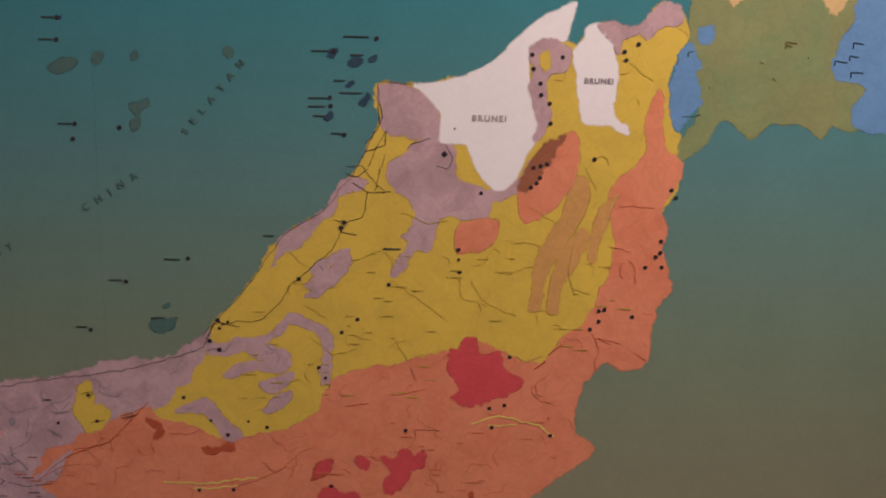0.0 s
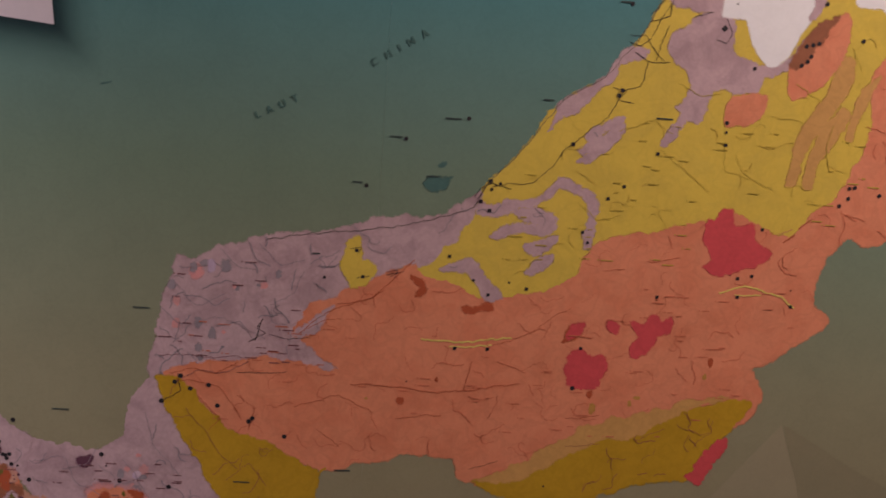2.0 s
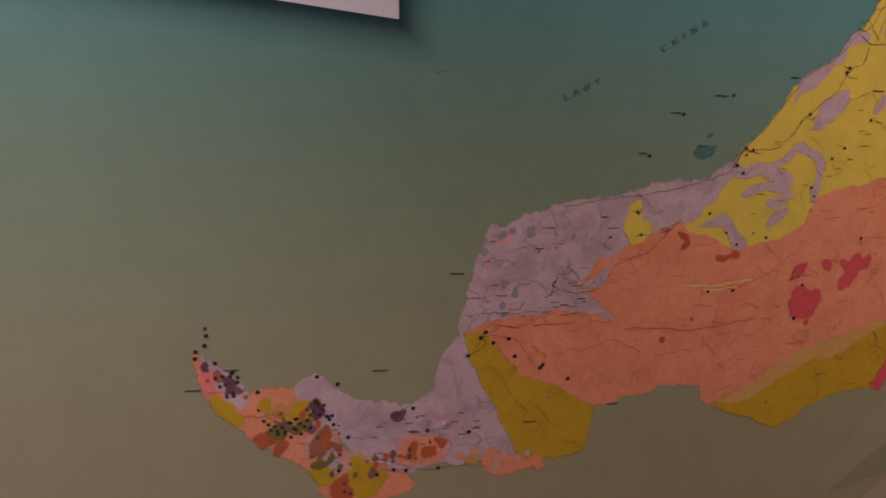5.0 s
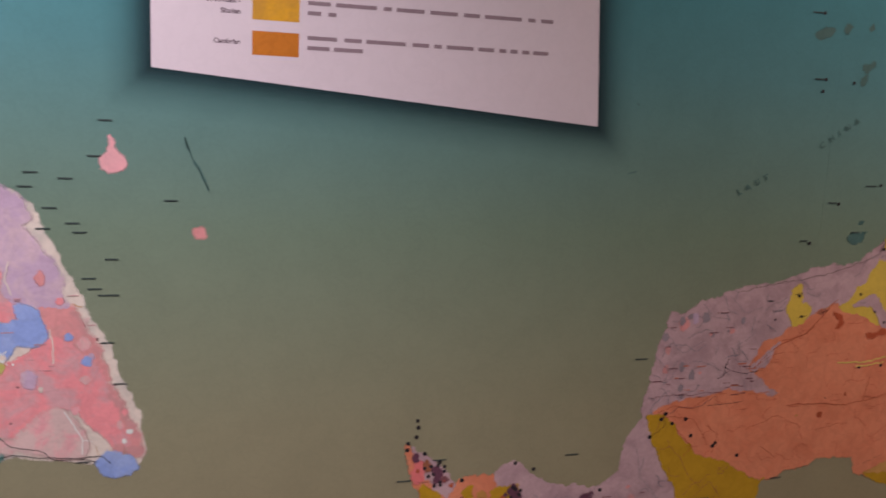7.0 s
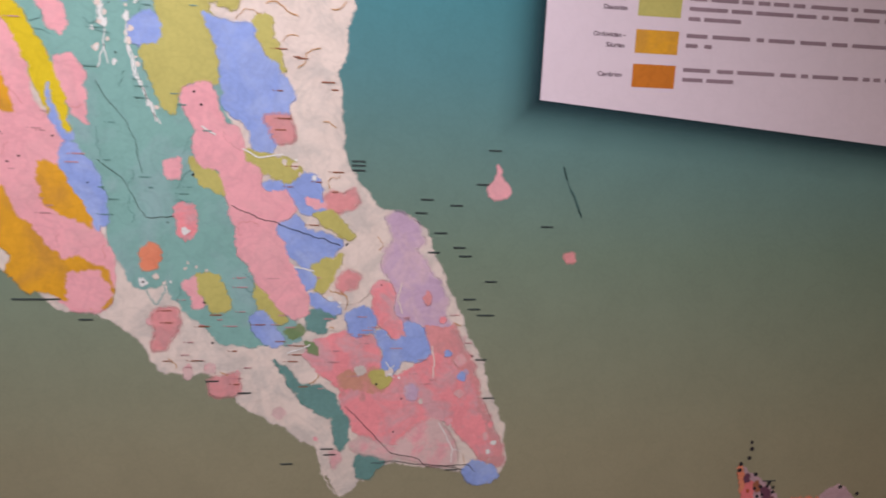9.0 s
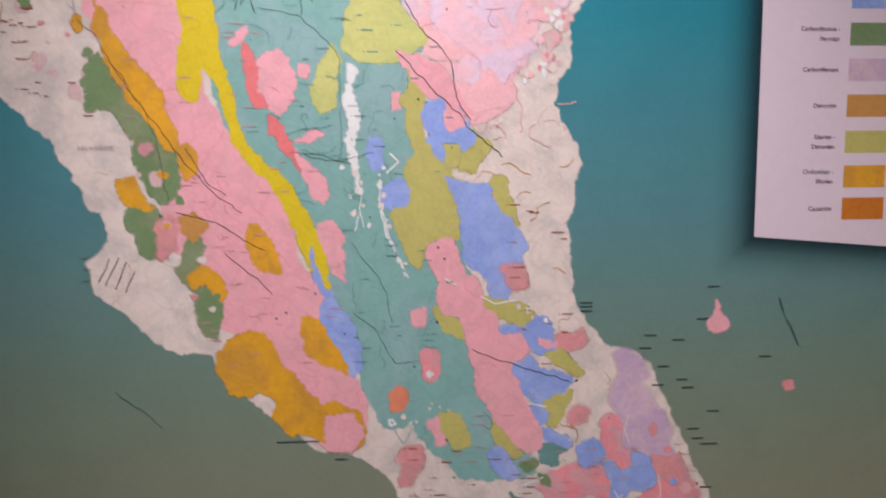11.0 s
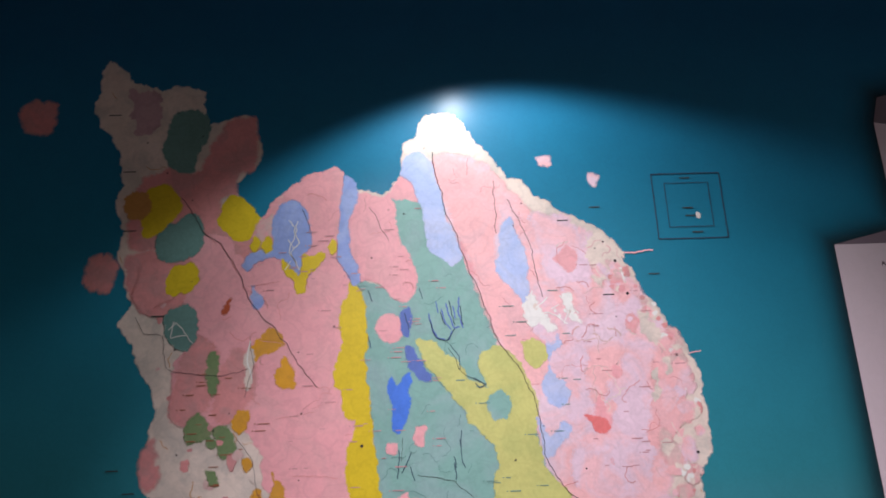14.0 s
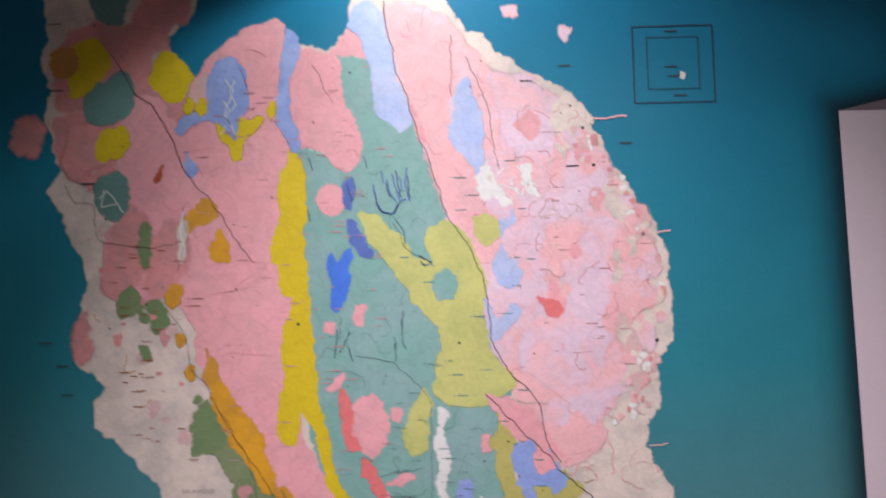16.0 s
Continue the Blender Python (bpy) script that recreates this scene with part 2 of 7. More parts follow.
# the sheet hangs in widths that meet at narrow joints
JOINTS = (-4.35, -0.42, 2.2)
for x0, x1 in zip(JOINTS, JOINTS[1:]):
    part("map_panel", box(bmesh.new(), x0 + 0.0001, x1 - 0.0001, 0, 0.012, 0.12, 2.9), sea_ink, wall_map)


PRINTED = []


def ink_at(x, z):
    """The ink that lies on top at a place of the map, or None on the sea."""
    top, found = -1.0, None
    for height, ink, x0, x1, z0, z1, outline in PRINTED:
        if height > top and x0 <= x <= x1 and z0 <= z <= z1:
            odd = False
            xa, za = outline[-1]
            for xb, zb in outline:
                if (za > z) != (zb > z) and x < xa + (z - za) * (xb - xa) / (zb - za):
                    odd = not odd
                xa, za = xb, zb
            if odd:
                top, found = height, ink
    return found


SOFT = {}
CLOUDY = (palelilac, palepink, mid_pink, sand, purple, rose)


def soft_edged(ink):
    """The same ink, thinning out where the part's fade attribute falls to nothing."""
    if ink not in SOFT:
        m = ink.copy()
        att = m.node_tree.nodes.new("ShaderNodeAttribute")
        att.attribute_name = "fade"
        # dots of ink, fewer and fewer towards the border
        n, l = m.node_tree.nodes, m.node_tree.links
        snap, dots, less = n.new("ShaderNodeVectorMath"), n.new("ShaderNodeTexWhiteNoise"), n.new("ShaderNodeMath")
        snap.operation, less.operation = "SNAP", "GREATER_THAN"
        snap.inputs[1].default_value = (0.0005, 1.0, 0.0005)
        l.new(n["Geometry"].outputs["Position"], snap.inputs[0])
        l.new(snap.outputs[0], dots.inputs["Vector"])
        l.new(att.outputs["Fac"], less.inputs[0])
        l.new(dots.outputs["Value"], less.inputs[1])
        l.new(less.outputs[0], n["Principled BSDF"].inputs["Alpha"])
        SOFT[ink] = m
    return SOFT[ink]


def printed(outline, y, width):
    """A patch of ink on the sheet; along its border the ink bleeds out over a few millimetres."""
    bm = bmesh.new()
    fade = bm.verts.layers.float.new("fade")
    if sum(xa * zb - xb * za for (xa, za), (xb, zb) in zip(outline, outline[1:] + outline[:1])) < 0:
        outline = outline[::-1]
    xs, zs = [p[0] for p in outline], [p[1] for p in outline]
    bleed = min(width, 0.26 * min(max(xs) - min(xs), max(zs) - min(zs)))
    n = len(outline)
    inner, outer = [], []
    for i, (x, z) in enumerate(outline):
        (xa, za), (xb, zb) = outline[i - 2], outline[(i + 2) % n]
        d = math.hypot(xb - xa, zb - za) or 1
        nx, nz = (zb - za) / d, -(xb - xa) / d
        v = bm.verts.new((x, y, z))
        w = bm.verts.new((x + nx * bleed, y + 0.000008, z + nz * bleed))
        v[fade], w[fade] = 1.0, 0.0
        inner.append(v)
        outer.append(w)
    for a, b, c in tessellate([[Vector((v.co.x, v.co.z, 0)) for v in inner]]):
        try:
            bm.faces.new((inner[a], inner[b], inner[c]))
        except ValueError:
            pass
    for i in range(n):
        j = (i + 1) % n
        bm.faces.new((inner[i], outer[i], outer[j], inner[j]))
    for f in bm.faces:
        f.normal_update()
        if f.normal.y > 0:
            f.normal_flip()
    return bm


def region(name, ink, layer, rough, outline, label=""):
    outline = ragged(outline, min(rough * 2.0, 0.17))
    # patches of one layer lie a hair apart, so that no two share a plane
    region.count += 1
    y = -LAYER * layer - 0.0000008 * (region.count % 200)
    xs, zs = [p[0] for p in outline], [p[1] for p in outline]
    PRINTED.append((-y, ink, min(xs), max(xs), min(zs), max(zs), outline))
    return part(name, printed(outline, y, 0.008 if ink in CLOUDY else 0.004), soft_edged(ink), wall_map, label)


region.count = 0


def ribbon(bm, line, width, y):
    n = len(line)
    pairs = []
    for i, (x, z) in enumerate(line):
        (xa, za), (xb, zb) = line[max(i - 1, 0)], line[min(i + 1, n - 1)]
        d = math.hypot(xb - xa, zb - za) or 1
        nx, nz = -(zb - za) / d * width / 2, (xb - xa) / d * width / 2
        pairs.append((bm.verts.new((x + nx, y, z + nz)), bm.verts.new((x - nx, y, z - nz))))
    for (a, b), (c, d) in zip(pairs, pairs[1:]):
        bm.faces.new((a, b, d, c))
    bmesh.ops.recalc_face_normals(bm, faces=bm.faces)
    return bm


def stroke(ink, width, line):
    return part("fault_line" if ink is black else "line", ribbon(bmesh.new(), ragged(line, 0.06, False), width, -LAYER * 8), ink, wall_map)


MARKS = {}
for kind, corners in (("sq", 4), ("rd", 10), ("di", 4)):
    bm = bmesh.new()
    turn = math.pi / 4 if kind == "sq" else 0
    ring = [(math.cos(turn + 2 * math.pi * k / corners), math.sin(turn + 2 * math.pi * k / corners)) for k in range(corners)]
    sheet(bm, ring, 0, 0.4)
    MARKS[kind] = mesh_of("map_mark", bm, black)


def marks(kind, size, places):
    for x, z in places:
        ob = new("map_mark", MARKS[kind])
        ob.parent = wall_map
        ob.location, ob.scale = (x, -LAYER * 9, z), (size * 1.65, 0.0002, size * 1.65)


def lettering(words, x, z, height, ink, parent, turn=0.0, align="LEFT", y=-LAYER * 10, spacing=1.0, name="lettering"):
    """Letters of the built-in font, lying on the wall; z is the base line."""
    cu = bpy.data.curves.new(name, "FONT")
    cu.body, cu.size, cu.align_x, cu.space_character, cu.offset = words, height * 1.4, align, spacing, height * 0.035
    tmp = bpy.data.objects.new(name, cu)
    scene.collection.objects.link(tmp)
    bpy.context.view_layer.update()
    me = bpy.data.meshes.new_from_object(tmp.evaluated_get(bpy.context.evaluated_depsgraph_get()))
    bpy.data.objects.remove(tmp)
    me.materials.clear()
    me.materials.append(ink)
    ob = new(name, me)
    ob.parent = parent
    ob.matrix_local = Matrix.Translation((x, y, z)) @ pose(0, 0, 0, 0, -turn, 0) @ pose(0, 0, 0, 90, 0, 0)
    return ob


region("land_area", orange, 1, 0.03, [(-0.374, 0.946), (-0.212, 0.924), (-0.077, 0.947), (-0.039, 1.028), (0.018, 1.009), (-0.000, 0.908), (-0.078, 0.854), (-0.330, 0.850)], "orange printed ground on the map")
region("land_area", yellow, 1, 0.05, [(0.029, 1.483), (0.033, 1.426), (0.014, 1.385), (-0.006, 1.344), (-0.031, 1.316), (-0.047, 1.288), (-0.096, 1.254), (-0.133, 1.225), (-0.166, 1.173), (-0.199, 1.129), (-0.228, 1.099), (-0.247, 1.070), (-0.257, 1.048), (-0.281, 1.020), (-0.301, 0.980), (-0.357, 0.936), (-0.327, 0.917), (-0.280, 0.908), (-0.237, 0.886), (-0.184, 0.890), (-0.126, 0.899), (-0.083, 0.927), (-0.030, 0.966), (0.065, 0.989), (0.192, 1.032), (0.292, 1.014), (0.356, 1.055), (0.418, 1.135), (0.447, 1.268), (0.491, 1.292), (0.515, 1.343), (0.514, 1.411), (0.500, 1.424), (0.486, 1.494), (0.496, 1.529), (0.517, 1.569), (0.499, 1.607), (0.472, 1.619), (0.444, 1.584), (0.418, 1.575), (0.373, 1.585), (0.356, 1.569), (0.341, 1.550), (0.326, 1.556), (0.286, 1.562), (0.199, 1.509), (0.111, 1.483)], "yellow printed northern coastal land on the map")
region("land_area", orange, 2, 0.05, [(-0.049, 0.976), (-0.031, 0.998), (0.007, 1.012), (0.064, 1.022), (0.158, 1.045), (0.191, 1.069), (0.224, 1.057), (0.258, 1.040), (0.292, 1.019), (0.315, 1.035), (0.337, 1.068), (0.355, 1.085), (0.377, 1.100), (0.398, 1.153), (0.414, 1.192), (0.421, 1.239), (0.414, 1.267), (0.404, 1.294), (0.408, 1.322), (0.419, 1.342), (0.441, 1.359), (0.461, 1.387), (0.458, 1.432), (0.465, 1.467), (0.475, 1.485), (0.483, 1.468), (0.483, 1.423), (0.493, 1.390), (0.519, 1.370), (0.515, 1.343), (0.492, 1.297), (0.505, 1.203), (0.516, 1.161), (0.497, 1.136), (0.487, 1.078), (0.479, 1.034), (0.443, 1.023), (0.419, 1.037), (0.378, 0.997), (0.367, 0.946), (0.374, 0.906), (0.404, 0.881), (0.367, 0.844), (0.325, 0.812), (0.292, 0.788), (-0.030, 0.780), (-0.069, 0.905)], "orange printed eastern highland on the map")
region("rock_unit", tan, 3, 0.05, [(0.283, 1.122), (0.289, 1.179), (0.305, 1.236), (0.327, 1.274), (0.339, 1.311), (0.349, 1.346), (0.367, 1.341), (0.367, 1.293), (0.346, 1.251), (0.325, 1.213), (0.306, 1.170), (0.301, 1.124)])
region("rock_unit", tan, 3, 0.05, [(0.315, 1.120), (0.316, 1.156), (0.326, 1.199), (0.342, 1.237), (0.364, 1.261), (0.379, 1.247), (0.362, 1.214), (0.345, 1.181), (0.332, 1.156), (0.330, 1.118)])
region("rock_unit", tan, 3, 0.05, [(0.376, 1.210), (0.383, 1.257), (0.403, 1.304), (0.420, 1.318), (0.407, 1.281), (0.393, 1.238), (0.387, 1.205)])
region("rock_unit", lilac, 3, 0.07, [(-0.133, 1.188), (-0.126, 1.235), (-0.096, 1.256), (-0.047, 1.290), (-0.041, 1.306), (-0.021, 1.330), (0.014, 1.331), (0.005, 1.317), (-0.031, 1.307), (-0.039, 1.282), (-0.063, 1.260), (-0.082, 1.236), (-0.105, 1.217), (-0.128, 1.205), (-0.144, 1.183)])
region("rock_unit", lilac, 3, 0.07, [(0.032, 1.483), (0.075, 1.482), (0.107, 1.469), (0.125, 1.441), (0.131, 1.399), (0.099, 1.400), (0.072, 1.406), (0.049, 1.407), (0.040, 1.414), (0.038, 1.444)])
region("rock_unit", lilac, 3, 0.07, [(0.050, 1.359), (0.077, 1.376), (0.099, 1.396), (0.131, 1.399), (0.149, 1.390), (0.153, 1.361), (0.160, 1.336), (0.187, 1.326), (0.210, 1.313), (0.214, 1.290), (0.207, 1.276), (0.180, 1.272), (0.152, 1.279), (0.134, 1.274), (0.125, 1.241), (0.112, 1.217), (0.093, 1.222), (0.080, 1.198), (0.062, 1.174), (0.054, 1.175), (0.075, 1.212), (0.084, 1.231), (0.072, 1.240), (0.093, 1.273), (0.083, 1.305), (0.060, 1.318), (0.046, 1.341)])
region("rock_unit", lilac, 3, 0.07, [(0.201, 1.317), (0.224, 1.325), (0.246, 1.327), (0.264, 1.344), (0.277, 1.369), (0.286, 1.356), (0.265, 1.323), (0.238, 1.309), (0.213, 1.306)])
region("rock_unit", lilac, 3, 0.07, [(-0.087, 1.156), (-0.054, 1.182), (-0.013, 1.205), (-0.011, 1.195), (-0.040, 1.171), (-0.078, 1.149)])
region("rock_unit", lilac, 3, 0.07, [(-0.077, 1.180), (-0.031, 1.214), (-0.013, 1.216), (-0.031, 1.198), (-0.068, 1.170)])
region("rock_unit", lilac, 3, 0.07, [(-0.087, 1.136), (-0.064, 1.156), (-0.031, 1.181), (-0.017, 1.186), (-0.040, 1.157), (-0.068, 1.137)])
region("rock_unit", lilac, 3, 0.07, [(-0.252, 1.060), (-0.233, 1.051), (-0.181, 1.062), (-0.144, 1.072), (-0.125, 1.092), (-0.113, 1.107), (-0.087, 1.098), (-0.054, 1.084), (-0.040, 1.065), (-0.045, 1.026), (-0.049, 0.986), (-0.059, 0.986), (-0.057, 1.025), (-0.057, 1.060), (-0.068, 1.074), (-0.096, 1.088), (-0.113, 1.091), (-0.125, 1.073), (-0.153, 1.057), (-0.191, 1.044), (-0.224, 1.033), (-0.250, 1.035)])
region("rock_unit", lilac, 3, 0.07, [(-0.225, 0.997), (-0.192, 1.017), (-0.154, 1.023), (-0.116, 1.034), (-0.111, 1.019), (-0.135, 1.004), (-0.173, 1.008), (-0.211, 0.994)])
region("rock_unit", lilac, 3, 0.07, [(-0.164, 0.983), (-0.125, 0.999), (-0.106, 1.004), (-0.121, 0.979), (-0.154, 0.971)])
region("rock_unit", lilac, 3, 0.07, [(-0.159, 0.936), (-0.135, 0.964), (-0.111, 0.970), (-0.126, 0.944), (-0.150, 0.933)])
region("rock_unit", lilac, 3, 0.07, [(-0.191, 1.042), (-0.144, 1.051), (-0.111, 1.034), (-0.135, 1.024), (-0.172, 1.032)])
region("rock_unit", lilac, 3, 0.07, [(-0.308, 0.932), (-0.279, 0.945), (-0.259, 0.956), (-0.236, 0.936), (-0.217, 0.912), (-0.198, 0.897), (-0.194, 0.887), (-0.223, 0.883), (-0.237, 0.906), (-0.255, 0.926), (-0.279, 0.932)])
region("country_area", white, 3, 0.02, [(0.086, 1.484), (0.120, 1.487), (0.173, 1.502), (0.216, 1.527), (0.251, 1.562), (0.285, 1.591), (0.336, 1.616), (0.329, 1.586), (0.322, 1.558), (0.299, 1.559), (0.277, 1.554), (0.268, 1.537), (0.266, 1.506), (0.272, 1.471), (0.278, 1.445), (0.290, 1.437), (0.284, 1.405), (0.267, 1.378), (0.255, 1.346), (0.233, 1.322), (0.219, 1.322), (0.200, 1.340), (0.186, 1.362), (0.172, 1.393), (0.131, 1.397), (0.132, 1.437), (0.116, 1.459), (0.098, 1.476)])
region("country_area", white, 3, 0.05, [(0.336, 1.539), (0.340, 1.547), (0.352, 1.560), (0.358, 1.580), (0.375, 1.585), (0.394, 1.568), (0.401, 1.536), (0.405, 1.492), (0.404, 1.444), (0.427, 1.427), (0.430, 1.415), (0.396, 1.430), (0.359, 1.431), (0.351, 1.465), (0.344, 1.508)])
region("rock_unit", lilac, 4, 0.07, [(0.269, 1.546), (0.286, 1.559), (0.308, 1.558), (0.327, 1.547), (0.330, 1.525), (0.320, 1.509), (0.302, 1.507), (0.294, 1.490), (0.298, 1.459), (0.305, 1.441), (0.297, 1.423), (0.289, 1.405), (0.280, 1.401), (0.285, 1.432), (0.277, 1.454), (0.270, 1.489), (0.275, 1.515), (0.268, 1.528)])
region("rock_unit", yellow, 5, 0.07, [(0.287, 1.537), (0.296, 1.540), (0.299, 1.520), (0.293, 1.511), (0.286, 1.520)])
region("rock_unit", lilac, 4, 0.07, [(0.373, 1.582), (0.395, 1.589), (0.409, 1.581), (0.444, 1.584), (0.431, 1.571), (0.410, 1.562), (0.407, 1.540), (0.397, 1.557)])
region("rock_unit", lilac, 4, 0.07, [(0.435, 1.580), (0.451, 1.601), (0.472, 1.619), (0.499, 1.611), (0.501, 1.590), (0.479, 1.585), (0.462, 1.576), (0.450, 1.563)])
region("rock_unit", orange, 3, 0.05, [(0.259, 1.318), (0.264, 1.337), (0.282, 1.355), (0.308, 1.383), (0.325, 1.406), (0.342, 1.416), (0.352, 1.402), (0.351, 1.366), (0.342, 1.330), (0.321, 1.297), (0.294, 1.278), (0.272, 1.268), (0.262, 1.286)])
region("rock_unit", brown, 4, 0.10, [(0.258, 1.323), (0.268, 1.351), (0.285, 1.378), (0.298, 1.396), (0.329, 1.411), (0.316, 1.391), (0.308, 1.370), (0.295, 1.356), (0.283, 1.333), (0.270, 1.320)])
region("rock_unit", orange, 3, 0.06, [(0.166, 1.261), (0.198, 1.271), (0.226, 1.270), (0.225, 1.248), (0.213, 1.229), (0.191, 1.219), (0.165, 1.216), (0.159, 1.233)])
region("rock_unit", orange, 5, 0.12, [(-0.733, 0.425), (-0.723, 0.455), (-0.679, 0.441), (-0.645, 0.428), (-0.611, 0.433), (-0.593, 0.407), (-0.655, 0.403), (-0.699, 0.392), (-0.722, 0.406)])
region("rock_unit", terracotta, 5, 0.12, [(-1.100, 0.467), (-1.094, 0.507), (-1.063, 0.524), (-1.049, 0.506), (-1.074, 0.484), (-1.085, 0.461)])
region("rock_unit", terracotta, 6, 0.12, [(-1.050, 0.459), (-1.029, 0.476), (-0.999, 0.464), (-0.976, 0.451), (-0.989, 0.434), (-1.031, 0.429)])
region("rock_unit", rust, 6, 0.12, [(-1.042, 0.375), (-1.036, 0.405), (-1.015, 0.417), (-1.006, 0.386), (-1.001, 0.364), (-1.022, 0.360)])
region("rock_unit", rust, 6, 0.12, [(-0.863, 0.463), (-0.837, 0.467), (-0.835, 0.450), (-0.858, 0.444)])
region("rock_unit", rust, 6, 0.12, [(-0.890, 0.460), (-0.884, 0.480), (-0.876, 0.478), (-0.879, 0.448), (-0.900, 0.445)])
region("rock_unit", rose, 3, 0.07, [(-3.091, 2.349), (-3.051, 2.358), (-3.027, 2.372), (-3.011, 2.425), (-2.993, 2.450), (-2.982, 2.476), (-2.953, 2.483), (-2.928, 2.485), (-2.924, 2.417), (-2.930, 2.369), (-2.955, 2.363), (-2.965, 2.339), (-2.961, 2.314), (-2.987, 2.315), (-3.003, 2.285), (-2.984, 2.248), (-2.950, 2.223), (-2.922, 2.216), (-2.937, 2.164), (-2.975, 2.153), (-3.011, 2.213), (-3.037, 2.286)])
region("rock_unit", ochre2, 3, 0.07, [(-2.996, 2.254), (-2.983, 2.296), (-2.970, 2.314), (-2.947, 2.305), (-2.924, 2.280), (-2.914, 2.248), (-2.925, 2.234), (-2.933, 2.217), (-2.955, 2.214), (-2.976, 2.233)])
region("rock_unit", ochre2, 3, 0.07, [(-3.149, 2.301), (-3.138, 2.326), (-3.107, 2.340), (-3.090, 2.330), (-3.074, 2.311), (-3.070, 2.284), (-3.091, 2.257), (-3.106, 2.237), (-3.139, 2.229), (-3.144, 2.259)])
region("rock_unit", brown2, 4, 0.10, [(-3.181, 2.309), (-3.162, 2.324), (-3.137, 2.319), (-3.131, 2.283), (-3.147, 2.267), (-3.167, 2.268)])
region("rock_unit", dkteal, 5, 0.09, [(-3.111, 2.228), (-3.074, 2.257), (-3.053, 2.274), (-3.033, 2.268), (-3.023, 2.243), (-3.024, 2.219), (-3.037, 2.190), (-3.064, 2.179), (-3.091, 2.175), (-3.111, 2.193)])
region("rock_unit", dkteal, 3, 0.09, [(-3.112, 2.413), (-3.102, 2.451), (-3.094, 2.496), (-3.059, 2.508), (-3.029, 2.494), (-3.022, 2.448), (-3.037, 2.421), (-3.047, 2.373), (-3.075, 2.367), (-3.099, 2.387)])
region("rock_unit", pink, 4, 0.06, [(-2.868, 2.311), (-2.855, 2.323), (-2.823, 2.347), (-2.783, 2.359), (-2.760, 2.368), (-2.745, 2.351), (-2.750, 2.302), (-2.754, 2.253), (-2.758, 2.193), (-2.783, 2.182), (-2.810, 2.183), (-2.813, 2.231), (-2.822, 2.277), (-2.845, 2.302), (-2.862, 2.303)])
region("rock_unit", blue2, 5, 0.07, [(-2.887, 2.245), (-2.873, 2.287), (-2.845, 2.297), (-2.822, 2.277), (-2.813, 2.237), (-2.814, 2.195), (-2.832, 2.178), (-2.828, 2.139), (-2.841, 2.135), (-2.857, 2.161), (-2.868, 2.175), (-2.890, 2.180), (-2.915, 2.172), (-2.933, 2.152), (-2.943, 2.164), (-2.927, 2.187), (-2.899, 2.198), (-2.883, 2.207)])
region("rock_unit", sand, 4, 0.08, [(-2.917, 2.228), (-2.910, 2.252), (-2.884, 2.263), (-2.886, 2.209), (-2.899, 2.192), (-2.916, 2.210)])
region("rock_unit", ochre2, 6, 0.08, [(-2.908, 2.204), (-2.894, 2.221), (-2.886, 2.197), (-2.897, 2.188)])
region("rock_unit", ochre2, 6, 0.08, [(-2.927, 2.199), (-2.920, 2.222), (-2.911, 2.207), (-2.919, 2.192)])
region("rock_unit", ochre2, 6, 0.08, [(-2.866, 2.173), (-2.849, 2.151), (-2.832, 2.137), (-2.825, 2.181), (-2.810, 2.177), (-2.783, 2.182), (-2.794, 2.159), (-2.816, 2.142), (-2.821, 2.108), (-2.834, 2.103), (-2.843, 2.132), (-2.860, 2.149)])
region("rock_unit", ochre2, 6, 0.08, [(-2.774, 2.194), (-2.766, 2.211), (-2.760, 2.193), (-2.768, 2.182)])
region("rock_unit", blue2, 5, 0.05, [(-2.757, 2.193), (-2.752, 2.241), (-2.748, 2.302), (-2.743, 2.349), (-2.726, 2.338), (-2.718, 2.307), (-2.729, 2.270), (-2.738, 2.240), (-2.735, 2.192), (-2.719, 2.157), (-2.716, 2.122), (-2.727, 2.116), (-2.744, 2.151), (-2.757, 2.172)])
region("rock_unit", pink, 4, 0.05, [(-2.732, 2.246), (-2.715, 2.270), (-2.686, 2.287), (-2.652, 2.299), (-2.641, 2.262), (-2.637, 2.213), (-2.615, 2.165), (-2.602, 2.129), (-2.610, 2.095), (-2.632, 2.079), (-2.656, 2.097), (-2.678, 2.120), (-2.711, 2.133), (-2.719, 2.151), (-2.710, 2.180), (-2.735, 2.192), (-2.739, 2.216)])
region("rock_unit", blue3, 4, 0.05, [(-2.627, 2.348), (-2.621, 2.379), (-2.591, 2.398), (-2.566, 2.372), (-2.553, 2.321), (-2.544, 2.271), (-2.524, 2.209), (-2.514, 2.167), (-2.532, 2.150), (-2.554, 2.169), (-2.575, 2.187), (-2.583, 2.235), (-2.589, 2.284), (-2.610, 2.335)])
region("rock_unit", mid_pink, 4, 0.05, [(-2.552, 2.358), (-2.522, 2.377), (-2.482, 2.356), (-2.445, 2.299), (-2.440, 2.231), (-2.451, 2.154), (-2.438, 2.124), (-2.418, 2.100), (-2.398, 2.065), (-2.391, 2.008), (-2.375, 1.997), (-2.361, 1.968), (-2.383, 1.964), (-2.414, 1.987), (-2.451, 2.005), (-2.468, 2.050), (-2.478, 2.108), (-2.497, 2.173), (-2.523, 2.234), (-2.542, 2.302)])
region("rock_unit", blue3, 5, 0.06, [(-2.445, 2.136), (-2.434, 2.195), (-2.423, 2.237), (-2.411, 2.248), (-2.399, 2.206), (-2.385, 2.163), (-2.384, 2.099), (-2.393, 2.059), (-2.407, 2.088), (-2.428, 2.112)])
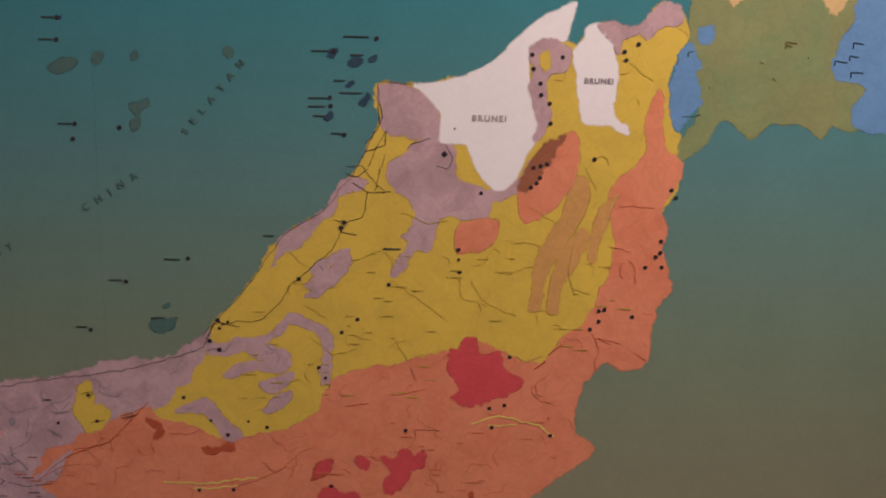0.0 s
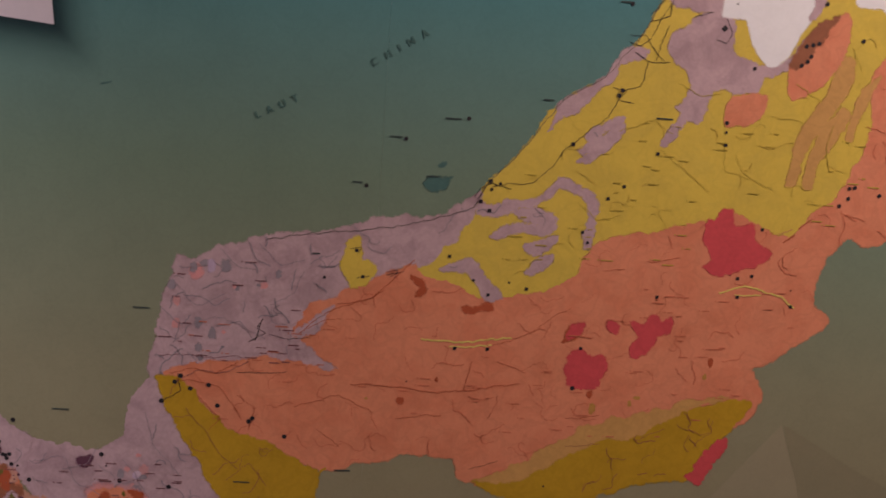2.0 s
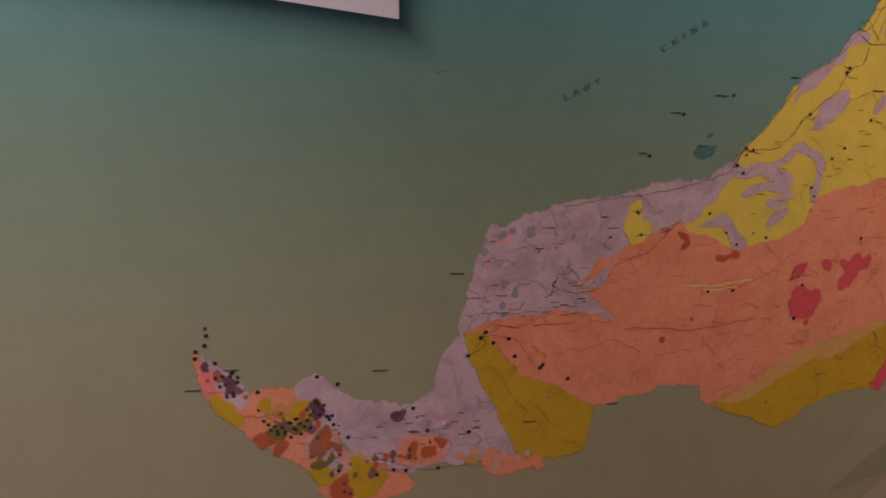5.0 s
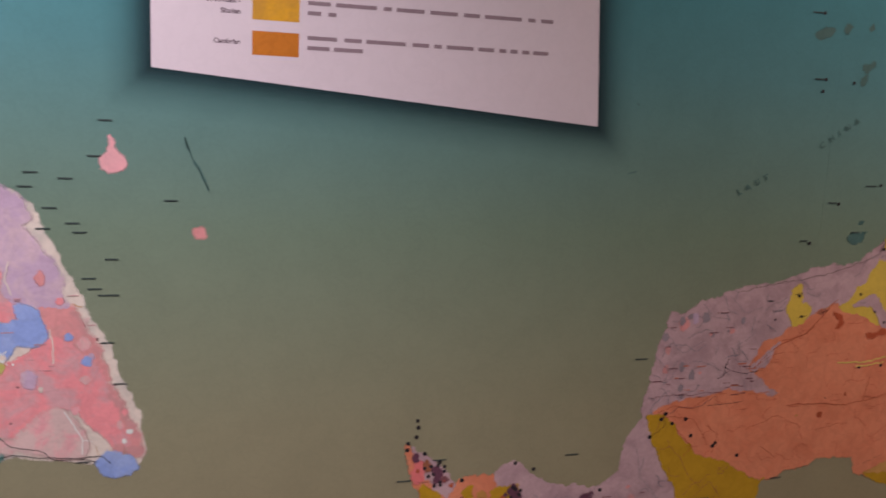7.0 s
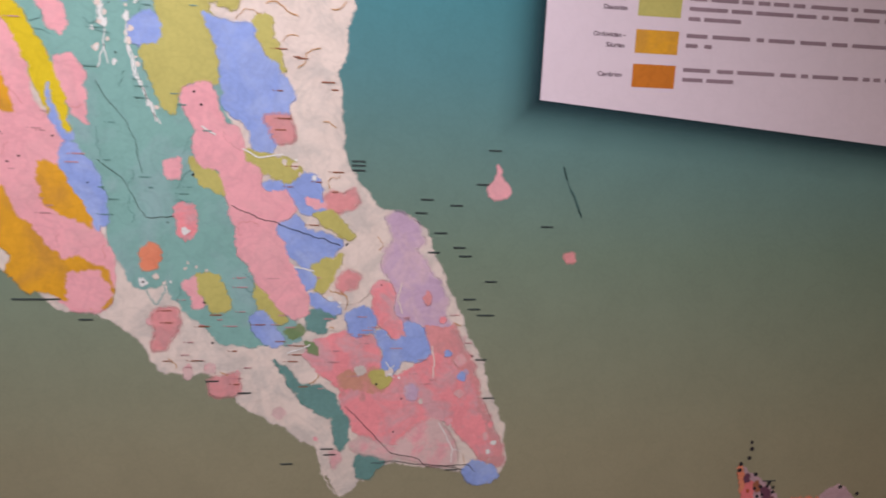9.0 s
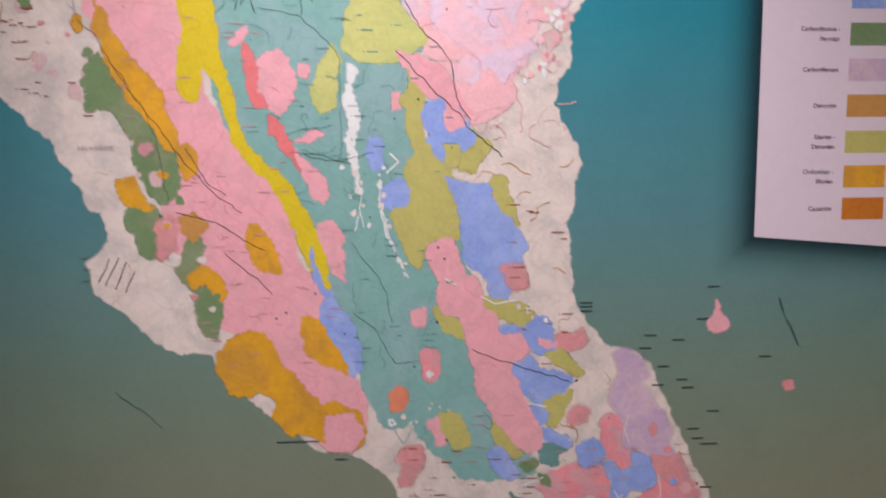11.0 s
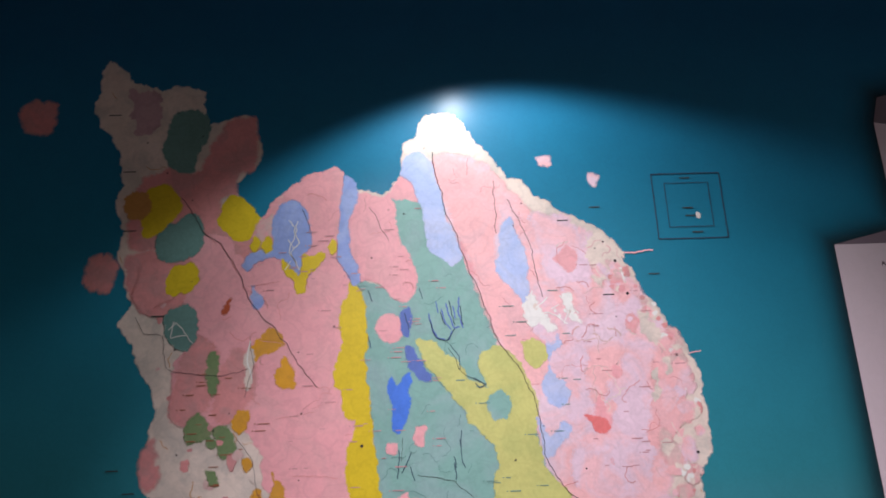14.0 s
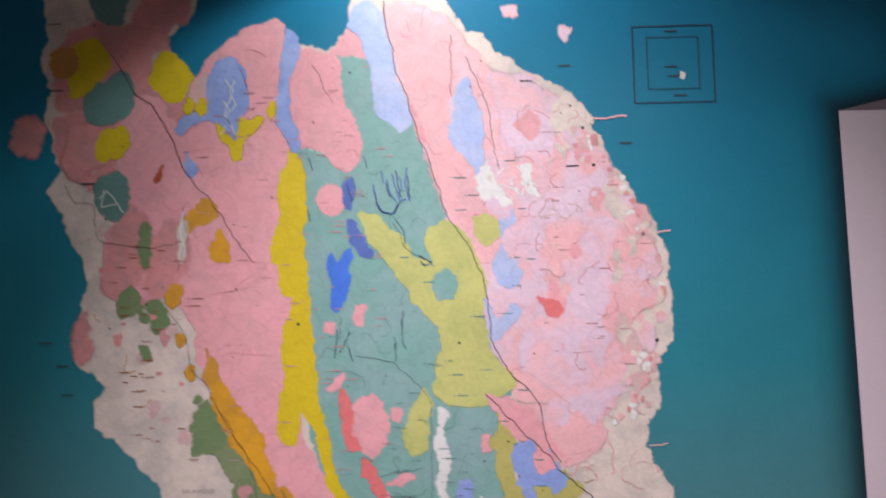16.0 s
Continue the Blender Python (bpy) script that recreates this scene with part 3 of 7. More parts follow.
region("rock_unit", blue3, 5, 0.06, [(-2.356, 1.996), (-2.336, 2.006), (-2.323, 1.973), (-2.314, 1.928), (-2.320, 1.886), (-2.343, 1.865), (-2.363, 1.877), (-2.371, 1.909), (-2.356, 1.941), (-2.358, 1.974)])
region("rock_unit", blue3, 5, 0.08, [(-2.389, 1.848), (-2.376, 1.830), (-2.365, 1.809), (-2.335, 1.836), (-2.325, 1.827), (-2.347, 1.798), (-2.363, 1.777), (-2.376, 1.775), (-2.380, 1.804)])
region("rock_unit", red, 6, 0.10, [(-2.296, 1.848), (-2.275, 1.844), (-2.260, 1.839), (-2.252, 1.825), (-2.260, 1.814), (-2.275, 1.817), (-2.282, 1.831)])
region("rock_unit", paleolive, 5, 0.08, [(-2.406, 1.991), (-2.381, 1.995), (-2.363, 1.983), (-2.361, 1.956), (-2.382, 1.940), (-2.398, 1.955)])
region("rock_unit", palelilac, 5, 0.12, [(-2.352, 1.952), (-2.310, 1.994), (-2.285, 1.971), (-2.296, 1.906), (-2.279, 1.863), (-2.304, 1.822), (-2.323, 1.844), (-2.313, 1.896)])
region("rock_unit", palelilac, 5, 0.12, [(-2.215, 2.105), (-2.179, 2.080), (-2.151, 2.034), (-2.148, 1.966), (-2.172, 1.945), (-2.188, 2.001), (-2.212, 2.036)])
region("rock_unit", palelilac, 5, 0.12, [(-2.223, 1.882), (-2.177, 1.902), (-2.174, 1.838), (-2.203, 1.777), (-2.189, 1.715), (-2.232, 1.707), (-2.250, 1.779), (-2.238, 1.840)])
region("rock_unit", palelilac, 5, 0.12, [(-2.141, 1.933), (-2.112, 1.943), (-2.115, 1.878), (-2.140, 1.858)])
region("rock_unit", cream, 6, 0.14, [(-2.258, 2.189), (-2.239, 2.176), (-2.230, 2.129), (-2.242, 2.100), (-2.256, 2.118)])
region("rock_unit", cream, 6, 0.14, [(-2.173, 2.034), (-2.152, 2.022), (-2.128, 1.988), (-2.141, 1.977), (-2.166, 2.000)])
region("rock_unit", cream, 6, 0.14, [(-2.159, 1.923), (-2.146, 1.933), (-2.150, 1.879), (-2.162, 1.869)])
region("rock_unit", whiteink, 6, 0.17, [(-2.398, 2.065), (-2.380, 2.087), (-2.370, 2.064), (-2.352, 2.038), (-2.335, 2.015), (-2.352, 2.009), (-2.367, 2.030), (-2.384, 2.021)])
region("rock_unit", whiteink, 6, 0.17, [(-2.319, 2.079), (-2.304, 2.085), (-2.300, 2.052), (-2.287, 2.025), (-2.308, 2.039)])
region("rock_unit", palelilac, 5, 0.10, [(-2.393, 2.059), (-2.372, 2.041), (-2.336, 2.012), (-2.349, 1.990), (-2.359, 1.996), (-2.380, 2.013)])
region("rock_unit", dkgreen, 5, 0.12, [(-2.996, 1.773), (-2.980, 1.767), (-2.974, 1.747), (-2.990, 1.750)])
region("rock_unit", rose, 2, 0.08, [(-3.147, 2.351), (-3.098, 2.374), (-3.046, 2.360), (-3.004, 2.309), (-2.933, 2.222), (-2.932, 2.187), (-3.087, 2.192), (-3.159, 2.206), (-3.167, 2.266)])
region("rock_unit", dkgreen, 4, 0.11, [(-2.897, 1.623), (-2.887, 1.663), (-2.872, 1.677), (-2.853, 1.657), (-2.843, 1.622), (-2.819, 1.601), (-2.790, 1.571), (-2.780, 1.551), (-2.755, 1.530), (-2.751, 1.480), (-2.761, 1.440), (-2.781, 1.431), (-2.801, 1.446), (-2.815, 1.481), (-2.825, 1.522), (-2.820, 1.536), (-2.839, 1.552), (-2.853, 1.582), (-2.878, 1.588), (-2.893, 1.583)])
region("rock_unit", dkgreen, 4, 0.14, [(-2.841, 1.412), (-2.816, 1.432), (-2.791, 1.421), (-2.777, 1.401), (-2.762, 1.380), (-2.772, 1.351), (-2.802, 1.337), (-2.822, 1.347), (-2.826, 1.377), (-2.841, 1.392)])
region("rock_unit", dkgreen, 4, 0.12, [(-2.753, 1.340), (-2.733, 1.380), (-2.718, 1.369), (-2.718, 1.319), (-2.729, 1.280), (-2.744, 1.290), (-2.763, 1.316), (-2.763, 1.335)])
region("rock_unit", dkgreen, 4, 0.12, [(-2.729, 1.270), (-2.704, 1.294), (-2.689, 1.278), (-2.693, 1.228), (-2.700, 1.197), (-2.720, 1.210), (-2.729, 1.240)])
region("rock_unit", amber, 5, 0.12, [(-2.751, 1.520), (-2.736, 1.530), (-2.721, 1.509), (-2.726, 1.479), (-2.741, 1.470), (-2.749, 1.490)])
region("rock_unit", purple, 3, 0.08, [(-2.007, 1.153), (-1.989, 1.163), (-1.960, 1.145), (-1.945, 1.112), (-1.959, 1.102), (-1.939, 1.074), (-1.914, 1.045), (-1.900, 1.015), (-1.902, 0.985), (-1.885, 0.945), (-1.894, 0.915), (-1.919, 0.945), (-1.935, 0.965), (-1.954, 0.970), (-1.978, 0.975), (-1.988, 1.014), (-1.999, 1.053), (-2.013, 1.072), (-2.005, 1.101), (-1.992, 1.115)])
region("rock_unit", rose, 3, 0.10, [(-1.935, 0.965), (-1.886, 0.965), (-1.865, 0.925), (-1.843, 0.883), (-1.831, 0.841), (-1.813, 0.798), (-1.789, 0.744), (-1.781, 0.699), (-1.797, 0.700), (-1.826, 0.755), (-1.859, 0.810), (-1.881, 0.863), (-1.903, 0.904), (-1.923, 0.925)])
region("rock_unit", coral, 4, 0.08, [(-2.143, 0.915), (-2.125, 0.939), (-2.103, 0.944), (-2.084, 0.956), (-2.029, 0.950), (-2.014, 0.925), (-1.999, 0.894), (-1.984, 0.874), (-1.951, 0.889), (-1.923, 0.915), (-1.893, 0.904), (-1.873, 0.884), (-1.841, 0.852), (-1.834, 0.809), (-1.816, 0.766), (-1.798, 0.722), (-1.824, 0.717), (-1.835, 0.734), (-1.856, 0.751), (-1.878, 0.783), (-1.903, 0.789), (-1.932, 0.779), (-1.956, 0.753), (-1.975, 0.743), (-2.014, 0.749), (-2.043, 0.766), (-2.058, 0.782), (-2.073, 0.813), (-2.078, 0.844), (-2.092, 0.864), (-2.120, 0.885)])
region("rock_unit", sand, 5, 0.10, [(-1.956, 0.764), (-1.937, 0.779), (-1.903, 0.787), (-1.881, 0.757), (-1.872, 0.707), (-1.904, 0.703), (-1.944, 0.715), (-2.004, 0.722), (-2.043, 0.734), (-2.057, 0.750), (-2.024, 0.755), (-1.980, 0.738)])
region("rock_unit", coral, 5, 0.08, [(-2.029, 1.033), (-2.017, 1.045), (-1.999, 1.041), (-1.989, 1.024), (-1.992, 0.994), (-1.978, 0.975), (-1.958, 0.945), (-1.967, 0.935), (-1.991, 0.945), (-2.010, 0.965), (-2.025, 0.984)])
region("rock_unit", blue2, 6, 0.10, [(-2.068, 0.989), (-2.039, 0.999), (-2.025, 0.984), (-2.024, 0.953), (-2.057, 0.949), (-2.066, 0.959)])
region("rock_unit", blue2, 6, 0.10, [(-2.019, 0.955), (-2.005, 0.957), (-1.991, 0.940), (-1.972, 0.945), (-1.953, 0.940), (-1.929, 0.935), (-1.923, 0.915), (-1.942, 0.902), (-1.971, 0.904), (-1.984, 0.884), (-1.998, 0.864), (-2.008, 0.894), (-2.004, 0.920)])
region("rock_unit", blue2, 6, 0.10, [(-1.971, 0.970), (-1.954, 0.970), (-1.934, 0.950), (-1.928, 0.933), (-1.953, 0.935), (-1.967, 0.950)])
region("rock_unit", blue2, 6, 0.10, [(-1.853, 0.690), (-1.838, 0.706), (-1.802, 0.700), (-1.785, 0.677), (-1.810, 0.665), (-1.841, 0.668)])
region("rock_unit", blue2, 5, 0.10, [(-2.232, 0.982), (-2.210, 0.992), (-2.193, 0.968), (-2.175, 0.944), (-2.193, 0.929), (-2.211, 0.939), (-2.228, 0.958)])
region("rock_unit", blue2, 5, 0.10, [(-2.135, 1.022), (-2.113, 1.017), (-2.085, 1.003), (-2.080, 0.989), (-2.108, 0.993), (-2.130, 1.003)])
region("rock_unit", blue2, 5, 0.10, [(-2.157, 1.059), (-2.142, 1.062), (-2.125, 1.051), (-2.129, 1.033), (-2.150, 1.027)])
region("rock_unit", purple, 6, 0.10, [(-1.964, 0.848), (-1.955, 0.858), (-1.942, 0.848), (-1.949, 0.830), (-1.960, 0.834)])
region("rock_unit", terracotta, 5, 0.10, [(-2.083, 0.874), (-2.046, 0.884), (-2.013, 0.889), (-1.993, 0.864), (-2.007, 0.845), (-2.045, 0.852), (-2.078, 0.856)])
region("rock_unit", olive2, 6, 0.12, [(-2.027, 0.882), (-2.006, 0.886), (-1.992, 0.864), (-2.009, 0.851), (-2.022, 0.862)])
region("rock_unit", cream, 6, 0.14, [(-2.052, 0.890), (-2.040, 0.892), (-2.036, 0.882), (-2.048, 0.876)])
region("rock_unit", dkteal, 4, 0.12, [(-2.193, 0.905), (-2.170, 0.890), (-2.152, 0.865), (-2.120, 0.859), (-2.092, 0.844), (-2.072, 0.803), (-2.082, 0.787), (-2.119, 0.809), (-2.147, 0.834), (-2.170, 0.865)])
region("rock_unit", dkteal, 4, 0.12, [(-2.091, 0.793), (-2.068, 0.803), (-2.062, 0.755), (-2.076, 0.735), (-2.086, 0.761)])
region("rock_unit", dkteal, 4, 0.12, [(-2.047, 0.723), (-2.014, 0.733), (-1.994, 0.716), (-2.013, 0.695), (-2.027, 0.680), (-2.046, 0.686)])
region("rock_unit", dkteal, 4, 0.12, [(-2.139, 0.983), (-2.121, 1.003), (-2.094, 0.993), (-2.085, 0.969), (-2.107, 0.954), (-2.135, 0.959)])
region("rock_unit", cream, 4, 0.09, [(-2.117, 1.046), (-2.086, 1.066), (-2.050, 1.057), (-2.031, 1.038), (-2.040, 1.018), (-2.067, 1.005), (-2.094, 1.018)])
region("rock_unit", rose, 5, 0.10, [(-2.086, 1.047), (-2.068, 1.061), (-2.051, 1.052), (-2.063, 1.033), (-2.081, 1.027)])
region("rock_unit", cream, 5, 0.10, [(-2.103, 0.964), (-2.085, 0.979), (-2.071, 0.969), (-2.084, 0.956)])
region("rock_unit", ochre2, 4, 0.05, [(-2.757, 1.945), (-2.742, 1.999), (-2.742, 2.054), (-2.731, 2.122), (-2.720, 2.110), (-2.706, 2.053), (-2.704, 1.986), (-2.701, 1.900), (-2.703, 1.858), (-2.740, 1.859), (-2.750, 1.907)])
region("rock_unit", ochre2, 4, 0.06, [(-2.746, 2.085), (-2.749, 2.024), (-2.760, 1.963), (-2.763, 1.918), (-2.736, 1.911), (-2.724, 1.882), (-2.727, 1.832), (-2.739, 1.781), (-2.738, 1.731), (-2.744, 1.681), (-2.749, 1.630), (-2.740, 1.605), (-2.720, 1.600), (-2.711, 1.630), (-2.709, 1.660), (-2.694, 1.640), (-2.680, 1.609), (-2.672, 1.579), (-2.663, 1.548), (-2.646, 1.508), (-2.616, 1.477), (-2.592, 1.446), (-2.577, 1.415), (-2.558, 1.375), (-2.538, 1.319), (-2.505, 1.282), (-2.513, 1.338), (-2.530, 1.384), (-2.547, 1.420), (-2.566, 1.456), (-2.593, 1.486), (-2.629, 1.515), (-2.644, 1.543), (-2.656, 1.584), (-2.666, 1.629), (-2.679, 1.680), (-2.686, 1.730), (-2.687, 1.781), (-2.695, 1.832), (-2.700, 1.882), (-2.708, 1.933), (-2.713, 1.984), (-2.714, 2.035), (-2.711, 2.086)])
region("rock_unit", amber, 5, 0.09, [(-2.876, 1.767), (-2.857, 1.732), (-2.839, 1.697), (-2.818, 1.667), (-2.792, 1.636), (-2.771, 1.596), (-2.758, 1.555), (-2.751, 1.520), (-2.768, 1.520), (-2.785, 1.546), (-2.799, 1.566), (-2.814, 1.586), (-2.833, 1.612), (-2.853, 1.647), (-2.865, 1.687), (-2.876, 1.732)])
region("island", cream, 1, 0.10, [(-2.895, 1.325), (-2.881, 1.344), (-2.856, 1.348), (-2.842, 1.338), (-2.812, 1.312), (-2.813, 1.282), (-2.847, 1.279), (-2.871, 1.289), (-2.891, 1.300)])
region("rock_unit", rose, 4, 0.09, [(-3.065, 1.873), (-3.059, 1.933), (-3.040, 1.993), (-3.025, 2.023), (-2.991, 1.993), (-2.994, 1.933), (-3.007, 1.883), (-3.041, 1.858)])
region("rock_unit", rose, 4, 0.09, [(-2.982, 1.868), (-2.977, 1.953), (-2.957, 1.993), (-2.923, 1.983), (-2.913, 1.933), (-2.929, 1.893), (-2.943, 1.868), (-2.968, 1.858)])
region("rock_unit", dkgreen, 5, 0.10, [(-2.999, 1.988), (-2.989, 1.993), (-2.984, 1.953), (-2.990, 1.908), (-2.998, 1.923)])
region("rock_unit", dkgreen, 5, 0.14, [(-3.036, 1.843), (-3.016, 1.878), (-2.997, 1.858), (-2.993, 1.833), (-3.017, 1.828), (-3.031, 1.822)])
region("rock_unit", dkgreen, 5, 0.14, [(-2.992, 1.848), (-2.971, 1.853), (-2.949, 1.833), (-2.949, 1.793), (-2.971, 1.798), (-2.978, 1.828)])
region("rock_unit", amber, 5, 0.12, [(-2.933, 1.973), (-2.913, 2.009), (-2.888, 2.034), (-2.859, 2.004), (-2.883, 1.989), (-2.903, 1.983), (-2.923, 1.963)])
region("rock_unit", amber, 5, 0.12, [(-2.869, 1.923), (-2.859, 1.978), (-2.842, 1.953), (-2.840, 1.918)])
region("rock_unit", amber, 5, 0.12, [(-2.951, 1.848), (-2.943, 1.878), (-2.924, 1.878), (-2.926, 1.848), (-2.939, 1.838)])
region("rock_unit", cream, 6, 0.12, [(-2.927, 1.993), (-2.921, 1.995), (-2.919, 1.958), (-2.927, 1.918), (-2.931, 1.933)])
region("land_area", cream, 1, 0.05, [(-2.175, 0.814), (-2.119, 0.764), (-2.101, 0.720), (-2.087, 0.671), (-2.074, 0.648), (-2.051, 0.664), (-2.042, 0.691), (-2.056, 0.729), (-2.074, 0.761), (-2.091, 0.803)])
region("rock_unit", pink, 5, 0.06, [(-2.335, 1.356), (-2.294, 1.362), (-2.283, 1.330), (-2.271, 1.301), (-2.255, 1.298), (-2.243, 1.273), (-2.241, 1.243), (-2.218, 1.231), (-2.210, 1.195), (-2.175, 1.197), (-2.162, 1.161), (-2.184, 1.147), (-2.193, 1.133), (-2.175, 1.096), (-2.162, 1.069), (-2.144, 1.031), (-2.135, 0.988), (-2.157, 0.978), (-2.184, 0.997), (-2.210, 1.030), (-2.232, 1.067), (-2.253, 1.103), (-2.261, 1.149), (-2.270, 1.193), (-2.281, 1.228), (-2.309, 1.235), (-2.321, 1.260), (-2.316, 1.286), (-2.328, 1.311), (-2.339, 1.335)])
region("land_area", lilac, 1, 0.06, [(-0.248, 1.073), (-0.294, 1.040), (-0.390, 1.019), (-0.486, 0.993), (-0.562, 0.978), (-0.638, 0.963), (-0.695, 0.944), (-0.733, 0.922), (-0.757, 0.930), (-0.770, 0.879), (-0.784, 0.818), (-0.798, 0.755), (-0.803, 0.713), (-0.778, 0.682), (-0.743, 0.591), (-0.695, 0.519), (-0.656, 0.434), (-0.735, 0.429), (-0.801, 0.425), (-0.867, 0.420), (-0.953, 0.416), (-0.975, 0.452), (-1.007, 0.488), (-1.059, 0.512), (-1.090, 0.547), (-1.115, 0.592), (-1.074, 0.626), (-1.028, 0.592), (-0.987, 0.575), (-0.892, 0.562), (-0.851, 0.591), (-0.842, 0.637), (-0.802, 0.705), (-0.670, 0.699), (-0.472, 0.732), (-0.440, 0.880), (-0.281, 0.992)], "lilac printed western lowland on the map")
region("land_area", orange, 2, 0.05, [(-0.779, 0.714), (-0.740, 0.730), (-0.671, 0.741), (-0.612, 0.753), (-0.553, 0.748), (-0.492, 0.731), (-0.473, 0.740), (-0.534, 0.786), (-0.555, 0.799), (-0.518, 0.860), (-0.441, 0.895), (-0.384, 0.924), (-0.350, 0.937), (-0.349, 0.916), (-0.323, 0.903), (-0.273, 0.901), (-0.231, 0.878), (-0.182, 0.886), (-0.123, 0.900), (-0.056, 0.935), (-0.046, 0.987), (0.007, 1.006), (0.105, 1.028), (0.174, 1.044), (0.236, 1.036), (0.310, 1.026), (0.359, 0.983), (0.356, 0.941), (0.351, 0.909), (0.390, 0.895), (0.389, 0.874), (0.341, 0.844), (0.306, 0.798), (0.271, 0.785), (0.299, 0.743), (0.291, 0.693), (0.252, 0.662), (0.159, 0.635), (0.056, 0.607), (-0.047, 0.579), (-0.180, 0.526), (-0.244, 0.540), (-0.258, 0.579), (-0.361, 0.579), (-0.463, 0.546), (-0.504, 0.544), (-0.566, 0.563), (-0.668, 0.613), (-0.729, 0.664)], "orange printed interior upland on the map")
region("rock_unit", ochre, 3, 0.06, [(-0.791, 0.708), (-0.748, 0.702), (-0.702, 0.649), (-0.644, 0.602), (-0.575, 0.578), (-0.503, 0.542), (-0.505, 0.493), (-0.518, 0.437), (-0.587, 0.430), (-0.620, 0.408), (-0.656, 0.440), (-0.694, 0.507), (-0.743, 0.591), (-0.773, 0.648)])
region("rock_unit", ochre, 3, 0.05, [(-0.217, 0.534), (-0.157, 0.549), (-0.099, 0.576), (-0.009, 0.638), (0.099, 0.673), (0.234, 0.713), (0.287, 0.714), (0.247, 0.651), (0.229, 0.612), (0.210, 0.574), (0.181, 0.555), (0.098, 0.543), (0.013, 0.511), (-0.058, 0.471), (-0.112, 0.494), (-0.157, 0.507)])
region("rock_unit", crimson, 4, 0.10, [(0.183, 0.562), (0.211, 0.615), (0.250, 0.642), (0.248, 0.617), (0.226, 0.581), (0.210, 0.548)])
region("rock_unit", crimson, 4, 0.12, [(0.156, 1.052), (0.168, 1.050), (0.179, 1.070), (0.198, 1.070), (0.204, 1.043), (0.238, 1.044), (0.243, 1.024), (0.278, 0.999), (0.264, 0.982), (0.221, 0.963), (0.183, 0.954), (0.158, 0.967), (0.174, 0.982), (0.157, 1.012)])
region("rock_unit", crimson, 4, 0.12, [(-0.065, 0.771), (-0.046, 0.802), (-0.029, 0.790), (0.000, 0.789), (-0.002, 0.737), (-0.032, 0.727), (-0.061, 0.734)])
region("rock_unit", crimson, 4, 0.15, [(0.041, 0.858), (0.067, 0.854), (0.075, 0.870), (0.091, 0.869), (0.098, 0.856), (0.116, 0.871), (0.115, 0.843), (0.092, 0.834), (0.083, 0.812), (0.049, 0.792), (0.049, 0.814), (0.060, 0.827)])
region("rock_unit", crimson, 4, 0.12, [(-0.065, 0.841), (-0.041, 0.850), (-0.046, 0.833), (-0.068, 0.819)])
region("rock_unit", crimson, 4, 0.12, [(0.000, 0.857), (0.022, 0.848), (0.018, 0.835), (0.002, 0.843)])
region("rock_unit", rust, 4, 0.10, [(-0.263, 0.867), (-0.211, 0.875), (-0.208, 0.867), (-0.255, 0.857)])
region("rock_unit", rust, 4, 0.10, [(-0.356, 0.918), (-0.339, 0.912), (-0.330, 0.892), (-0.346, 0.881), (-0.338, 0.899)])
region("land_area", sabah, 1, 0.05, [(0.513, 1.632), (0.500, 1.682), (0.930, 1.694), (0.967, 1.431), (0.841, 1.428), (0.818, 1.441), (0.801, 1.433), (0.779, 1.429), (0.765, 1.434), (0.751, 1.439), (0.745, 1.425), (0.737, 1.415), (0.725, 1.425), (0.697, 1.439), (0.675, 1.437), (0.656, 1.439), (0.644, 1.429), (0.627, 1.413), (0.610, 1.425), (0.593, 1.439), (0.575, 1.441), (0.565, 1.426), (0.547, 1.396), (0.513, 1.372), (0.513, 1.402), (0.540, 1.457), (0.517, 1.519), (0.518, 1.572)], "green printed neighbouring state on the map")
region("rock_unit", sabahblue, 2, 0.10, [(0.492, 1.501), (0.502, 1.536), (0.519, 1.558), (0.534, 1.519), (0.542, 1.466), (0.519, 1.437), (0.508, 1.423), (0.494, 1.465)])
region("rock_unit", sabahblue, 2, 0.06, [(0.775, 1.631), (0.780, 1.665), (0.919, 1.668), (0.951, 1.431), (0.841, 1.428), (0.816, 1.427), (0.787, 1.440), (0.784, 1.466), (0.804, 1.492), (0.796, 1.502), (0.775, 1.506), (0.752, 1.511), (0.744, 1.534), (0.755, 1.569), (0.772, 1.595)])
region("rock_unit", sabahblue, 2, 0.20, [(0.530, 1.581), (0.550, 1.585), (0.548, 1.559), (0.534, 1.561)])
region("rock_unit", peach, 2, 0.10, [(0.722, 1.637), (0.715, 1.663), (0.751, 1.664), (0.751, 1.621), (0.739, 1.608)])
region("rock_unit", peach, 2, 0.10, [(0.570, 1.638), (0.586, 1.659), (0.598, 1.634), (0.581, 1.616)])
region("rock_unit", yellow, 4, 0.12, [(-0.472, 0.969), (-0.451, 0.982), (-0.444, 0.941), (-0.419, 0.929), (-0.432, 0.901), (-0.461, 0.892), (-0.474, 0.919)])
region("land_area", orange, 3, 0.12, [(-1.303, 0.685), (-1.285, 0.661), (-1.251, 0.624), (-1.227, 0.592), (-1.187, 0.603), (-1.127, 0.607), (-1.105, 0.583), (-1.115, 0.537), (-1.076, 0.526), (-1.034, 0.504), (-1.013, 0.458), (-0.938, 0.435), (-0.911, 0.411), (-0.872, 0.387), (-0.926, 0.363), (-0.979, 0.345), (-1.033, 0.357), (-1.075, 0.411), (-1.117, 0.451), (-1.168, 0.486), (-1.218, 0.525), (-1.257, 0.563), (-1.286, 0.596), (-1.302, 0.655)], "orange printed western tip on the map")
